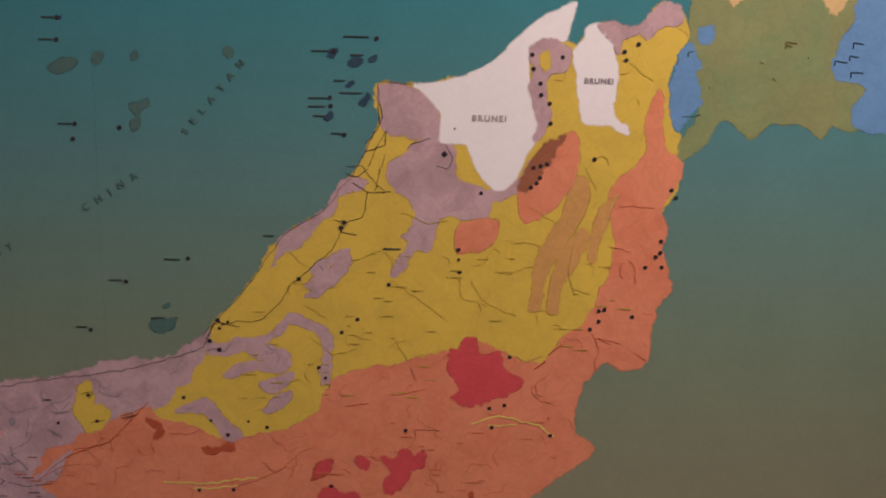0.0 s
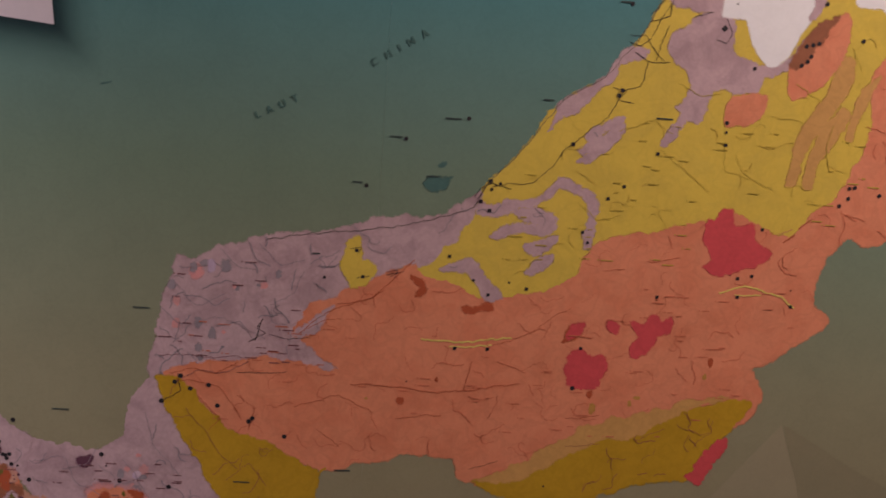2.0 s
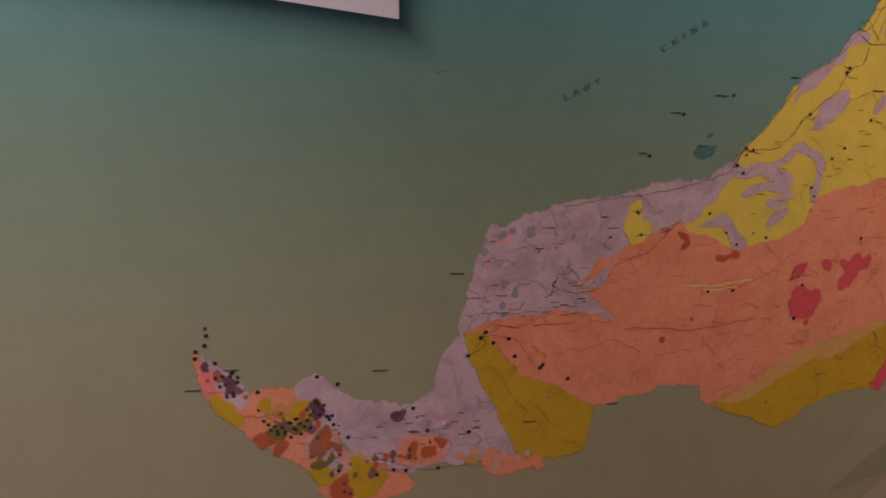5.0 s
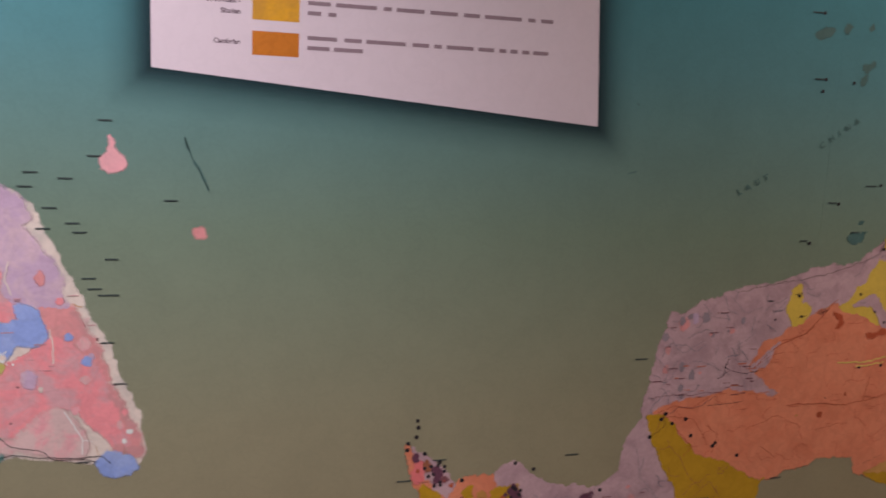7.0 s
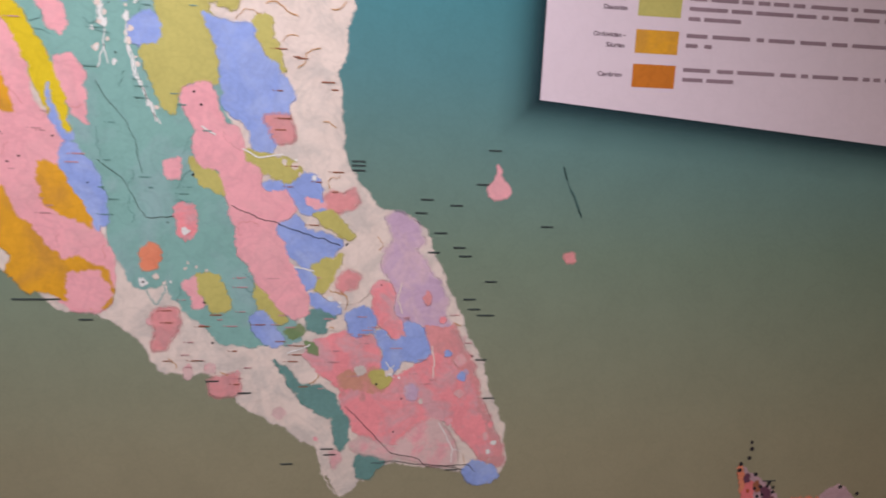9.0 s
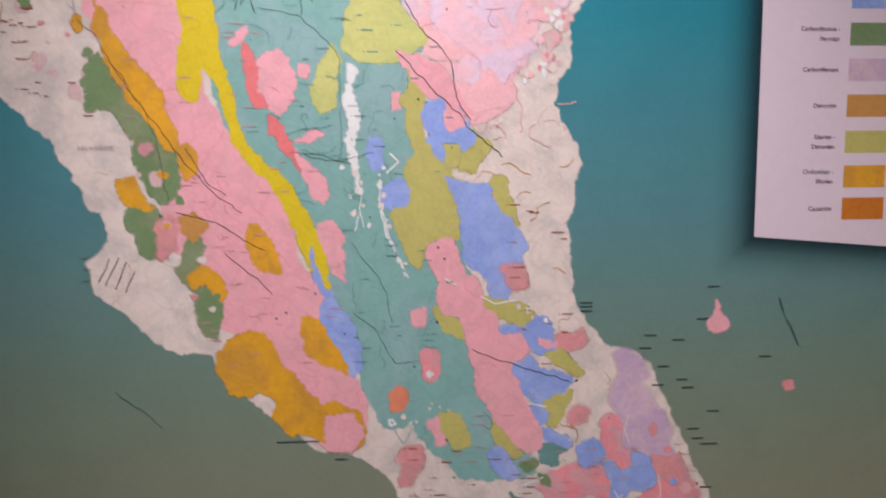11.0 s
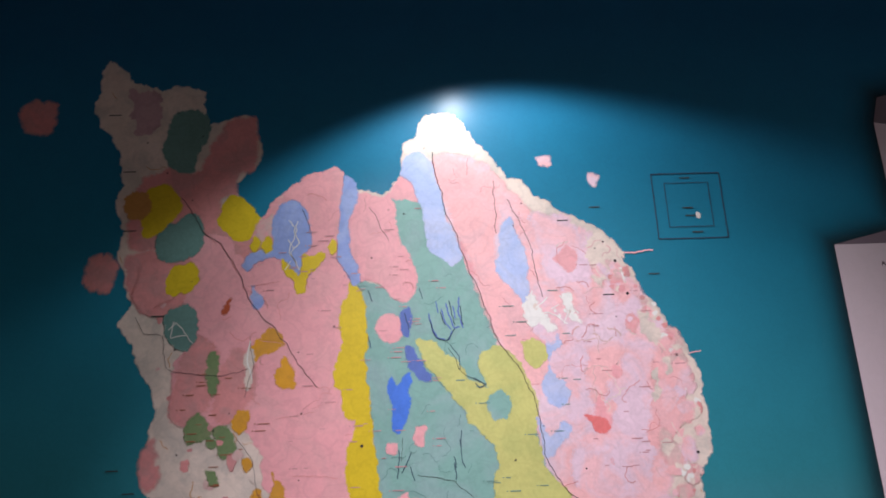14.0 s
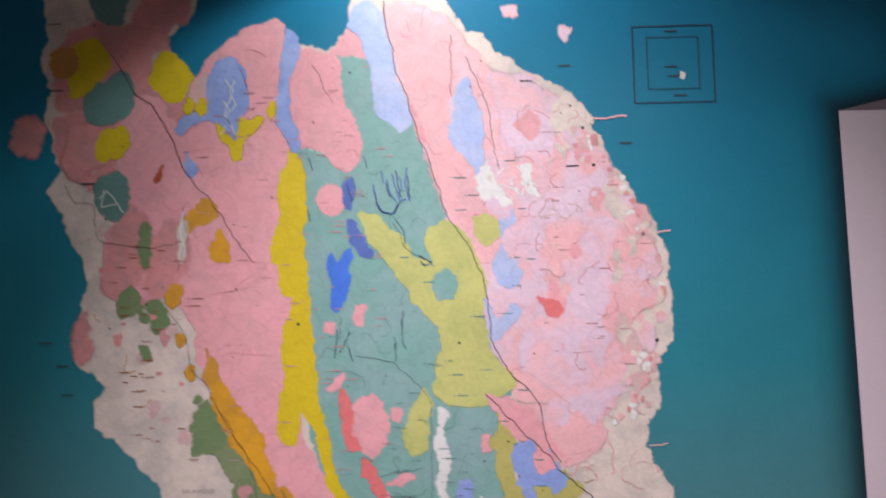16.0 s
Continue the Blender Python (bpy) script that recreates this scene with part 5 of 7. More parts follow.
region("rock_unit", blue2, 5, 0.12, [(-2.411, 1.454), (-2.386, 1.468), (-2.367, 1.448), (-2.375, 1.421), (-2.411, 1.422)])
region("rock_unit", blue2, 4, 0.10, [(-2.314, 1.460), (-2.284, 1.449), (-2.240, 1.457), (-2.222, 1.432), (-2.207, 1.388), (-2.175, 1.372), (-2.163, 1.350), (-2.183, 1.330), (-2.173, 1.299), (-2.199, 1.258), (-2.222, 1.264), (-2.237, 1.314), (-2.264, 1.317), (-2.282, 1.419)])
region("rock_unit", rose, 5, 0.15, [(-2.196, 1.320), (-2.173, 1.317), (-2.163, 1.285), (-2.186, 1.279)])
region("rock_unit", blue2, 4, 0.12, [(-2.216, 1.208), (-2.170, 1.219), (-2.152, 1.225), (-2.121, 1.216), (-2.114, 1.178), (-2.102, 1.174), (-2.140, 1.158), (-2.169, 1.176)])
region("rock_unit", blue2, 4, 0.10, [(-2.196, 1.137), (-2.159, 1.157), (-2.129, 1.129), (-2.080, 1.106), (-2.099, 1.086), (-2.136, 1.068), (-2.175, 1.089)])
region("rock_unit", blue2, 4, 0.15, [(-2.409, 1.450), (-2.379, 1.465), (-2.362, 1.440), (-2.379, 1.417), (-2.406, 1.420)])
region("rock_unit", blue2, 4, 0.15, [(-2.165, 1.069), (-2.136, 1.060), (-2.140, 1.025), (-2.155, 1.039)])
region("rock_unit", pink, 4, 0.15, [(-2.141, 1.187), (-2.102, 1.174), (-2.140, 1.175)])
region("rock_unit", rose, 4, 0.15, [(-2.111, 1.188), (-2.066, 1.201), (-2.055, 1.180), (-2.088, 1.164), (-2.106, 1.167)])
region("rock_unit", rose, 4, 0.12, [(-2.092, 1.049), (-2.061, 1.058), (-2.056, 1.041), (-2.082, 1.026)])
region("rock_unit", orange, 4, 0.15, [(-2.406, 1.090), (-2.392, 1.107), (-2.377, 1.098), (-2.379, 1.069), (-2.401, 1.062)])
region("rock_unit", rose, 4, 0.15, [(-2.388, 0.986), (-2.351, 0.994), (-2.353, 0.956), (-2.369, 0.931), (-2.388, 0.926), (-2.383, 0.956)])
region("rock_unit", rose, 4, 0.15, [(-2.299, 0.870), (-2.256, 0.877), (-2.250, 0.849), (-2.284, 0.842)])
region("rock_unit", pink, 4, 0.12, [(-2.366, 1.239), (-2.343, 1.245), (-2.345, 1.212), (-2.361, 1.214)])
region("rock_unit", pink, 4, 0.12, [(-2.338, 1.041), (-2.313, 1.051), (-2.307, 1.002), (-2.323, 0.997)])
region("rock_unit", pink, 4, 0.12, [(-2.533, 1.479), (-2.525, 1.488), (-2.507, 1.456), (-2.512, 1.428), (-2.532, 1.442)])
region("rock_unit", pink, 4, 0.12, [(-2.521, 1.394), (-2.502, 1.398), (-2.485, 1.380), (-2.484, 1.328), (-2.478, 1.293), (-2.501, 1.314), (-2.516, 1.335)])
region("rock_unit", pink, 4, 0.12, [(-2.553, 1.419), (-2.535, 1.399), (-2.540, 1.368), (-2.550, 1.385)])
region("rock_unit", coral, 4, 0.17, [(-2.340, 1.161), (-2.323, 1.171), (-2.317, 1.133), (-2.329, 1.114), (-2.338, 1.132)])
region("rock_unit", slateblue, 5, 0.20, [(-2.634, 2.059), (-2.621, 2.067), (-2.617, 2.045), (-2.625, 2.010), (-2.635, 2.029)])
region("rock_unit", olive2, 5, 0.14, [(-2.262, 1.552), (-2.227, 1.524), (-2.252, 1.486), (-2.283, 1.484), (-2.279, 1.525)])
region("rock_unit", sand, 4, 0.16, [(-2.262, 2.198), (-2.229, 2.181), (-2.220, 2.136), (-2.238, 2.097), (-2.255, 2.136)])
region("rock_unit", sand, 4, 0.17, [(-2.153, 1.934), (-2.129, 1.936), (-2.124, 1.892), (-2.143, 1.871), (-2.158, 1.898)])
region("rock_unit", dkgreen, 4, 0.20, [(-2.175, 0.956), (-2.150, 0.969), (-2.140, 0.958), (-2.159, 0.943)])
region("rock_unit", dkgreen, 6, 0.20, [(-2.140, 0.938), (-2.125, 0.933), (-2.119, 0.914), (-2.134, 0.920)])
region("rock_unit", olive2, 4, 0.14, [(-2.123, 1.062), (-2.086, 1.080), (-2.074, 1.066), (-2.104, 1.038), (-2.126, 1.028)])
region("rock_unit", pink, 2, 0.06, [(-2.879, 2.303), (-2.766, 2.358), (-2.731, 2.314), (-2.663, 2.299), (-2.627, 2.348), (-2.615, 2.386), (-2.534, 2.364), (-2.455, 2.318), (-2.416, 2.206), (-2.489, 2.114), (-2.599, 2.141), (-2.711, 2.121), (-2.733, 2.145), (-2.755, 2.146), (-2.799, 2.159), (-2.855, 2.173), (-2.910, 2.163), (-2.943, 2.175), (-2.956, 2.223), (-2.912, 2.255)])
region("rock_unit", rose, 2, 0.08, [(-3.163, 2.189), (-3.087, 2.192), (-3.034, 2.226), (-2.957, 2.247), (-2.933, 2.199), (-2.973, 2.107), (-3.036, 2.064), (-3.101, 2.066), (-3.152, 2.102)])
region("rock_unit", amber, 4, 0.12, [(-2.845, 1.464), (-2.825, 1.475), (-2.815, 1.445), (-2.804, 1.412), (-2.830, 1.428)])
region("rock_unit", rust, 5, 0.10, [(-2.977, 2.066), (-2.967, 2.094), (-2.962, 2.096), (-2.971, 2.068)])
region("rock_unit", blue2, 4, 0.10, [(-2.923, 2.121), (-2.903, 2.082), (-2.913, 2.075), (-2.923, 2.101)])
region("rock_unit", blue2, 5, 0.15, [(-2.305, 1.471), (-2.277, 1.461), (-2.253, 1.456), (-2.233, 1.458), (-2.228, 1.426), (-2.213, 1.411), (-2.193, 1.400), (-2.182, 1.375), (-2.172, 1.345), (-2.172, 1.320), (-2.193, 1.310), (-2.186, 1.279), (-2.213, 1.262), (-2.228, 1.265), (-2.233, 1.291), (-2.253, 1.311), (-2.273, 1.327), (-2.278, 1.367), (-2.287, 1.437)])
region("rock_unit", rose, 6, 0.15, [(-2.208, 1.313), (-2.172, 1.310), (-2.165, 1.279), (-2.188, 1.277)])
region("rock_unit", blue2, 5, 0.10, [(-2.341, 1.592), (-2.316, 1.604), (-2.301, 1.565), (-2.287, 1.592), (-2.267, 1.555), (-2.254, 1.543), (-2.277, 1.514), (-2.297, 1.494), (-2.317, 1.504), (-2.336, 1.536)])
region("rock_unit", pink, 6, 0.12, [(-2.306, 1.579), (-2.288, 1.599), (-2.277, 1.557), (-2.297, 1.549)])
region("rock_unit", olive2, 6, 0.12, [(-2.307, 1.526), (-2.287, 1.525), (-2.285, 1.491), (-2.302, 1.489)])
region("rock_unit", olive2, 6, 0.15, [(-2.277, 1.511), (-2.242, 1.520), (-2.252, 1.491), (-2.272, 1.484)])
region("rock_unit", amber, 4, 0.13, [(-2.700, 1.165), (-2.675, 1.197), (-2.645, 1.211), (-2.616, 1.200), (-2.598, 1.164), (-2.579, 1.138), (-2.555, 1.097), (-2.526, 1.076), (-2.496, 1.080), (-2.471, 1.064), (-2.459, 1.038), (-2.456, 1.007), (-2.472, 0.995), (-2.481, 1.033), (-2.511, 1.045), (-2.517, 1.009), (-2.546, 1.024), (-2.581, 1.026), (-2.610, 1.057), (-2.600, 1.083), (-2.629, 1.105), (-2.648, 1.095), (-2.678, 1.100), (-2.696, 1.132)])
region("rock_unit", amber, 4, 0.08, [(-2.552, 1.233), (-2.518, 1.227), (-2.494, 1.202), (-2.484, 1.161), (-2.478, 1.128), (-2.519, 1.150), (-2.548, 1.173)])
region("rock_unit", blue2, 4, 0.06, [(-2.551, 1.382), (-2.534, 1.318), (-2.515, 1.270), (-2.500, 1.270), (-2.524, 1.332), (-2.539, 1.374)])
region("rock_unit", lilac, 4, 0.15, [(-0.555, 0.801), (-0.517, 0.834), (-0.488, 0.856), (-0.502, 0.835), (-0.525, 0.802), (-0.545, 0.791)])
region("rock_unit", rust, 4, 0.10, [(-0.078, 0.813), (-0.063, 0.844), (-0.042, 0.847), (-0.048, 0.829), (-0.063, 0.818)])
region("rock_unit", lilac, 3, 0.10, [(-0.459, 0.945), (-0.434, 0.933), (-0.418, 0.922), (-0.427, 0.906), (-0.443, 0.921)])
region("rock_unit", teal, 3, 0.06, [(-2.652, 2.293), (-2.601, 2.282), (-2.596, 2.236), (-2.576, 2.175), (-2.532, 2.156), (-2.500, 2.126), (-2.481, 2.068), (-2.463, 2.000), (-2.476, 1.956), (-2.626, 1.983), (-2.701, 2.053), (-2.711, 2.121), (-2.656, 2.108), (-2.606, 2.095), (-2.602, 2.141), (-2.643, 2.201), (-2.653, 2.238)])
region("island", whiteink, 3, 0.05, [(-2.029, 2.248), (-2.022, 2.245), (-2.024, 2.235), (-2.030, 2.237)])
region("rock_unit", tan, 4, 0.06, [(-0.217, 0.534), (-0.148, 0.570), (-0.045, 0.631), (0.097, 0.685), (0.244, 0.726), (0.103, 0.657), (-0.017, 0.610), (-0.109, 0.557)])
region("island", pink, 2, 0.10, [(-1.822, 1.250), (-1.814, 1.228), (-1.798, 1.204), (-1.804, 1.194), (-1.829, 1.193), (-1.836, 1.213), (-1.824, 1.223)], "pink printed island on the map")
region("island", rose, 2, 0.15, [(-1.691, 1.095), (-1.678, 1.099), (-1.674, 1.082), (-1.687, 1.082)], "rose printed island on the map")
region("island", palepink, 2, 0.20, [(-2.346, 2.378), (-2.322, 2.380), (-2.321, 2.362), (-2.341, 2.363)], "pale printed island on the map")
region("island", palepink, 2, 0.20, [(-2.240, 2.339), (-2.222, 2.334), (-2.234, 2.311), (-2.242, 2.322)], "pale printed island on the map")
region("island", slate, 2, 0.15, [(-0.489, 1.498), (-0.466, 1.512), (-0.444, 1.508), (-0.458, 1.495), (-0.485, 1.492)], "slate grey printed island on the map")
region("island", slate, 2, 0.15, [(-0.421, 1.509), (-0.413, 1.522), (-0.402, 1.518), (-0.414, 1.503)], "slate grey printed island on the map")
region("island", slate, 2, 0.15, [(-0.360, 1.516), (-0.351, 1.526), (-0.348, 1.517), (-0.356, 1.512)], "slate grey printed island on the map")
region("island", slate, 2, 0.15, [(-0.213, 1.527), (-0.207, 1.536), (-0.199, 1.529), (-0.205, 1.519)], "slate grey printed island on the map")
region("island", slate, 2, 0.15, [(-0.363, 1.440), (-0.336, 1.452), (-0.334, 1.443), (-0.355, 1.428)], "slate grey printed island on the map")
region("island", slate, 2, 0.15, [(-0.364, 1.410), (-0.350, 1.425), (-0.351, 1.411), (-0.360, 1.401)], "slate grey printed island on the map")
region("island", slate, 2, 0.15, [(-0.346, 1.081), (-0.337, 1.091), (-0.299, 1.096), (-0.307, 1.079), (-0.336, 1.071)], "slate grey printed island on the map")
region("island", slate, 2, 0.15, [(-0.324, 1.114), (-0.310, 1.120), (-0.312, 1.114), (-0.321, 1.111)], "slate grey printed island on the map")
region("island", navy, 2, 0.15, [(-0.049, 1.531), (-0.035, 1.536), (-0.040, 1.524), (-0.049, 1.525)], "dark printed island on the map")
region("island", navy, 2, 0.15, [(-0.018, 1.513), (-0.004, 1.524), (0.005, 1.519), (-0.009, 1.510)], "dark printed island on the map")
region("island", navy, 2, 0.15, [(0.014, 1.522), (0.027, 1.528), (0.024, 1.519), (0.015, 1.518)], "dark printed island on the map")
region("island", navy, 2, 0.15, [(-0.022, 1.479), (-0.010, 1.488), (-0.008, 1.485), (-0.015, 1.478)], "dark printed island on the map")
region("island", navy, 2, 0.15, [(0.001, 1.453), (0.014, 1.469), (0.017, 1.462), (0.007, 1.450)], "dark printed island on the map")
region("island", navy, 2, 0.15, [(-0.055, 1.427), (-0.044, 1.439), (-0.043, 1.431), (-0.049, 1.425)], "dark printed island on the map")
region("island", navy, 2, 0.15, [(-0.472, 1.574), (-0.464, 1.576), (-0.467, 1.571), (-0.472, 1.571)], "dark printed island on the map")
region("folded_sheet", fold_light, 1, 0.00, [(0.351, 0.674), (0.414, 0.515), (0.236, 0.390), (0.130, 0.297), (0.092, 0.327)], "faint pale folded sheet motif")
region("folded_sheet", fold_dark, 1, 0.00, [(0.357, 0.674), (0.514, 0.587), (0.745, 0.473), (0.533, 0.506), (0.414, 0.515)], "faint shaded folded sheet motif")
region("folded_sheet", fold_dark, 1, 0.00, [(0.415, 0.512), (0.546, 0.498), (0.466, 0.424), (0.313, 0.345), (0.130, 0.294), (0.237, 0.387)], "faint shaded folded sheet motif")
region("folded_sheet", fold_pink, 1, 0.00, [(0.159, 0.108), (0.231, 0.264), (0.364, 0.372), (0.551, 0.478), (0.865, 0.583), (1.017, 0.051)], "faint pinkish folded sheet motif")
stroke(black, 0.0012, [(-3.069, 2.309), (-3.018, 2.231), (-2.986, 2.209), (-2.953, 2.154), (-2.931, 2.099), (-2.887, 2.044), (-2.796, 1.918)])
stroke(black, 0.0014, [(-2.562, 2.397), (-2.551, 2.321), (-2.525, 2.224), (-2.483, 2.101), (-2.452, 2.002), (-2.410, 1.936), (-2.385, 1.861), (-2.377, 1.776), (-2.341, 1.712), (-2.300, 1.670), (-2.282, 1.598), (-2.262, 1.567)])
stroke(black, 0.0011, [(-2.440, 2.329), (-2.440, 2.214)])
stroke(black, 0.0011, [(-2.414, 2.288), (-2.388, 2.226), (-2.372, 2.180), (-2.365, 2.113), (-2.358, 2.079)])
stroke(black, 0.0014, [(-2.389, 1.682), (-2.303, 1.598), (-2.208, 1.505)])
stroke(black, 0.0011, [(-2.760, 1.415), (-2.726, 1.407), (-2.689, 1.395), (-2.651, 1.369), (-2.613, 1.349)])
stroke(black, 0.0012, [(-2.261, 1.170), (-2.196, 1.146), (-2.148, 1.127), (-2.085, 1.106)])
stroke(black, 0.0010, [(-2.741, 1.523), (-2.705, 1.463), (-2.675, 1.443)])
stroke(black, 0.0010, [(-2.854, 1.660), (-2.805, 1.589), (-2.756, 1.517), (-2.706, 1.458), (-2.650, 1.413)])
stroke(black, 0.0010, [(-2.680, 1.345), (-2.633, 1.305), (-2.603, 1.273)])
stroke(black, 0.0009, [(-2.828, 2.278), (-2.811, 2.233)])
stroke(black, 0.0009, [(-2.693, 2.280), (-2.655, 2.206)])
stroke(black, 0.0009, [(-3.143, 2.065), (-3.126, 2.033), (-3.090, 2.027), (-3.077, 1.963), (-3.030, 1.953), (-2.978, 1.947), (-2.927, 1.958)])
stroke(black, 0.0008, [(-2.944, 1.831), (-2.913, 1.789), (-2.901, 1.727), (-2.875, 1.706), (-2.817, 1.604), (-2.786, 1.534), (-2.770, 1.435)])
stroke(black, 0.0008, [(-2.923, 2.022), (-2.917, 1.958), (-2.931, 1.905)])
stroke(black, 0.0012, [(-2.021, 0.710), (-1.970, 0.712), (-1.896, 0.702), (-1.842, 0.701), (-1.830, 0.687)])
stroke(black, 0.0008, [(-2.570, 1.514), (-2.512, 1.509), (-2.464, 1.493)])
stroke(black, 0.0008, [(-2.466, 1.361), (-2.413, 1.280), (-2.399, 1.219)])
stroke(black, 0.0008, [(-2.466, 1.239), (-2.432, 1.213), (-2.397, 1.150), (-2.352, 1.151)])
stroke(navy, 0.0019, [(-2.580, 2.040), (-2.570, 2.007), (-2.549, 1.999), (-2.532, 2.023)])
stroke(navy, 0.0019, [(-2.559, 2.056), (-2.551, 2.029)])
stroke(navy, 0.0019, [(-2.542, 2.078), (-2.532, 2.029)])
stroke(navy, 0.0019, [(-2.521, 2.067), (-2.516, 2.029)])
stroke(navy, 0.0016, [(-2.628, 2.056), (-2.621, 2.023)])
stroke(navy, 0.0016, [(-2.646, 1.798), (-2.650, 1.746)])
stroke(navy, 0.0016, [(-2.624, 1.793), (-2.642, 1.756)])
stroke(navy, 0.0016, [(-2.626, 1.767), (-2.619, 1.741)])
stroke(navy, 0.0015, [(-2.529, 1.829), (-2.531, 1.798)])
stroke(navy, 0.0015, [(-2.545, 1.782), (-2.542, 1.761)])
stroke(navy, 0.0015, [(-2.543, 1.991), (-2.527, 1.969), (-2.526, 1.942)])
stroke(navy, 0.0015, [(-2.501, 1.926), (-2.480, 1.913)])
stroke(black, 0.0009, [(-0.228, 1.084), (-0.162, 1.095), (-0.100, 1.164), (-0.039, 1.223), (-0.021, 1.261), (0.007, 1.271), (0.015, 1.313)])
stroke(black, 0.0008, [(-0.021, 1.353), (0.006, 1.354), (0.043, 1.313)])
stroke(black, 0.0008, [(0.015, 1.354), (0.042, 1.409)])
stroke(black, 0.0008, [(0.042, 1.373), (0.025, 1.313)])
stroke(black, 0.0009, [(-0.257, 1.063), (-0.249, 1.078), (-0.230, 1.089), (-0.195, 1.082)])
stroke(rust, 0.0012, [(-0.545, 0.801), (-0.517, 0.829), (-0.478, 0.852), (-0.420, 0.876), (-0.383, 0.914), (-0.351, 0.947)])
stroke(rust, 0.0012, [(-0.451, 0.712), (-0.370, 0.711), (-0.278, 0.708), (-0.197, 0.721), (-0.146, 0.729)])
stroke(rust, 0.0009, [(-0.204, 0.798), (-0.135, 0.826), (-0.069, 0.877)])
stroke(plumline, 0.0009, [(-0.749, 0.705), (-0.720, 0.723), (-0.671, 0.722), (-0.632, 0.744)])
stroke(rust, 0.0009, [(-0.719, 0.675), (-0.679, 0.634), (-0.698, 0.611)])
stroke(rust, 0.0009, [(-0.248, 0.712), (-0.237, 0.767)])
stroke(lilacdark, 0.0010, [(-0.685, 0.945), (-0.656, 0.917), (-0.617, 0.909)])
stroke(lilacdark, 0.0010, [(-0.761, 0.880), (-0.722, 0.842), (-0.674, 0.865)])
stroke(lilacdark, 0.0010, [(-0.619, 0.959), (-0.579, 0.922), (-0.541, 0.934)])
stroke(lilacdark, 0.0010, [(-0.741, 0.800), (-0.692, 0.823), (-0.643, 0.806), (-0.604, 0.787)])
stroke(lilacdark, 0.0010, [(-0.596, 0.850), (-0.558, 0.873), (-0.540, 0.914)])
stroke(lilacdark, 0.0009, [(-0.892, 0.533), (-0.848, 0.498), (-0.805, 0.521)])
stroke(lilacdark, 0.0009, [(-1.007, 0.535), (-0.955, 0.546), (-0.933, 0.499), (-0.890, 0.474)])
stroke(slate, 0.0016, [(-1.705, 1.250), (-1.687, 1.203), (-1.667, 1.163)])
stroke(slate, 0.0016, [(-2.871, 1.108), (-2.824, 1.071), (-2.796, 1.045)])
stroke(tanline, 0.0009, [(0.071, 1.281), (0.109, 1.264), (0.146, 1.269)])
stroke(tanline, 0.0009, [(0.186, 1.170), (0.215, 1.132), (0.263, 1.113)])
stroke(tanline, 0.0009, [(0.054, 1.167), (0.111, 1.130), (0.150, 1.101)])
stroke(tanline, 0.0009, [(0.240, 1.238), (0.296, 1.230)])
stroke(tanline, 0.0009, [(0.166, 1.189), (0.172, 1.141), (0.215, 1.127)])
stroke(whiteink, 0.0027, [(-2.416, 1.409), (-2.407, 1.370), (-2.383, 1.329), (-2.376, 1.301)])
stroke(whiteink, 0.0018, [(-2.455, 1.469), (-2.450, 1.430), (-2.461, 1.380)])
stroke(whiteink, 0.0032, [(-2.400, 1.512), (-2.386, 1.497), (-2.406, 1.478)])
stroke(whiteink, 0.0018, [(-2.416, 1.458), (-2.421, 1.419)])
stroke(whiteink, 0.0018, [(-2.451, 1.417), (-2.446, 1.387)])
stroke(whiteink, 0.0023, [(-2.413, 1.411), (-2.405, 1.376), (-2.392, 1.346), (-2.383, 1.320), (-2.370, 1.298)])
stroke(whiteink, 0.0027, [(-2.308, 1.297), (-2.295, 1.288), (-2.286, 1.284)])
stroke(whiteink, 0.0023, [(-2.245, 1.263), (-2.217, 1.250), (-2.180, 1.256)])
stroke(whiteink, 0.0023, [(-2.170, 0.917), (-2.132, 0.933)])
stroke(whiteink, 0.0018, [(-3.080, 2.038), (-3.065, 2.052), (-3.032, 2.011)])
stroke(whiteink, 0.0018, [(-3.070, 2.054), (-3.074, 2.022), (-3.043, 2.028)])
stroke(whiteink, 0.0027, [(-2.923, 2.012), (-2.928, 1.979), (-2.918, 1.937)])
stroke(whiteink, 0.0018, [(-2.854, 2.255), (-2.838, 2.233), (-2.853, 2.188), (-2.837, 2.166)])
stroke(lilacdark, 0.0012, [(-0.754, 0.909), (-0.707, 0.913)])
stroke(lilacdark, 0.0014, [(-0.746, 0.859), (-0.714, 0.857), (-0.692, 0.843), (-0.667, 0.858)])
stroke(lilacdark, 0.0014, [(-0.636, 0.959), (-0.624, 0.931), (-0.599, 0.919)])
stroke(lilacdark, 0.0016, [(-0.561, 0.879), (-0.556, 0.917)])
stroke(lilacdark, 0.0012, [(-0.517, 0.942), (-0.502, 0.924), (-0.485, 0.946)])
stroke(plumline, 0.0009, [(-0.788, 0.747), (-0.729, 0.750), (-0.643, 0.751)])
stroke(lilacdark, 0.0012, [(-0.786, 0.836), (-0.754, 0.804), (-0.762, 0.772)])
stroke(lilacdark, 0.0012, [(-0.690, 0.806), (-0.648, 0.817), (-0.624, 0.785)])
stroke(black, 0.0008, [(-0.652, 0.722), (-0.609, 0.724), (-0.565, 0.729)])
stroke(black, 0.0008, [(-0.598, 0.796), (-0.559, 0.790), (-0.524, 0.794)])
stroke(black, 0.0012, [(-0.609, 0.824), (-0.616, 0.802), (-0.622, 0.783)])
stroke(rust, 0.0009, [(-0.759, 0.705), (-0.683, 0.694), (-0.647, 0.649)])
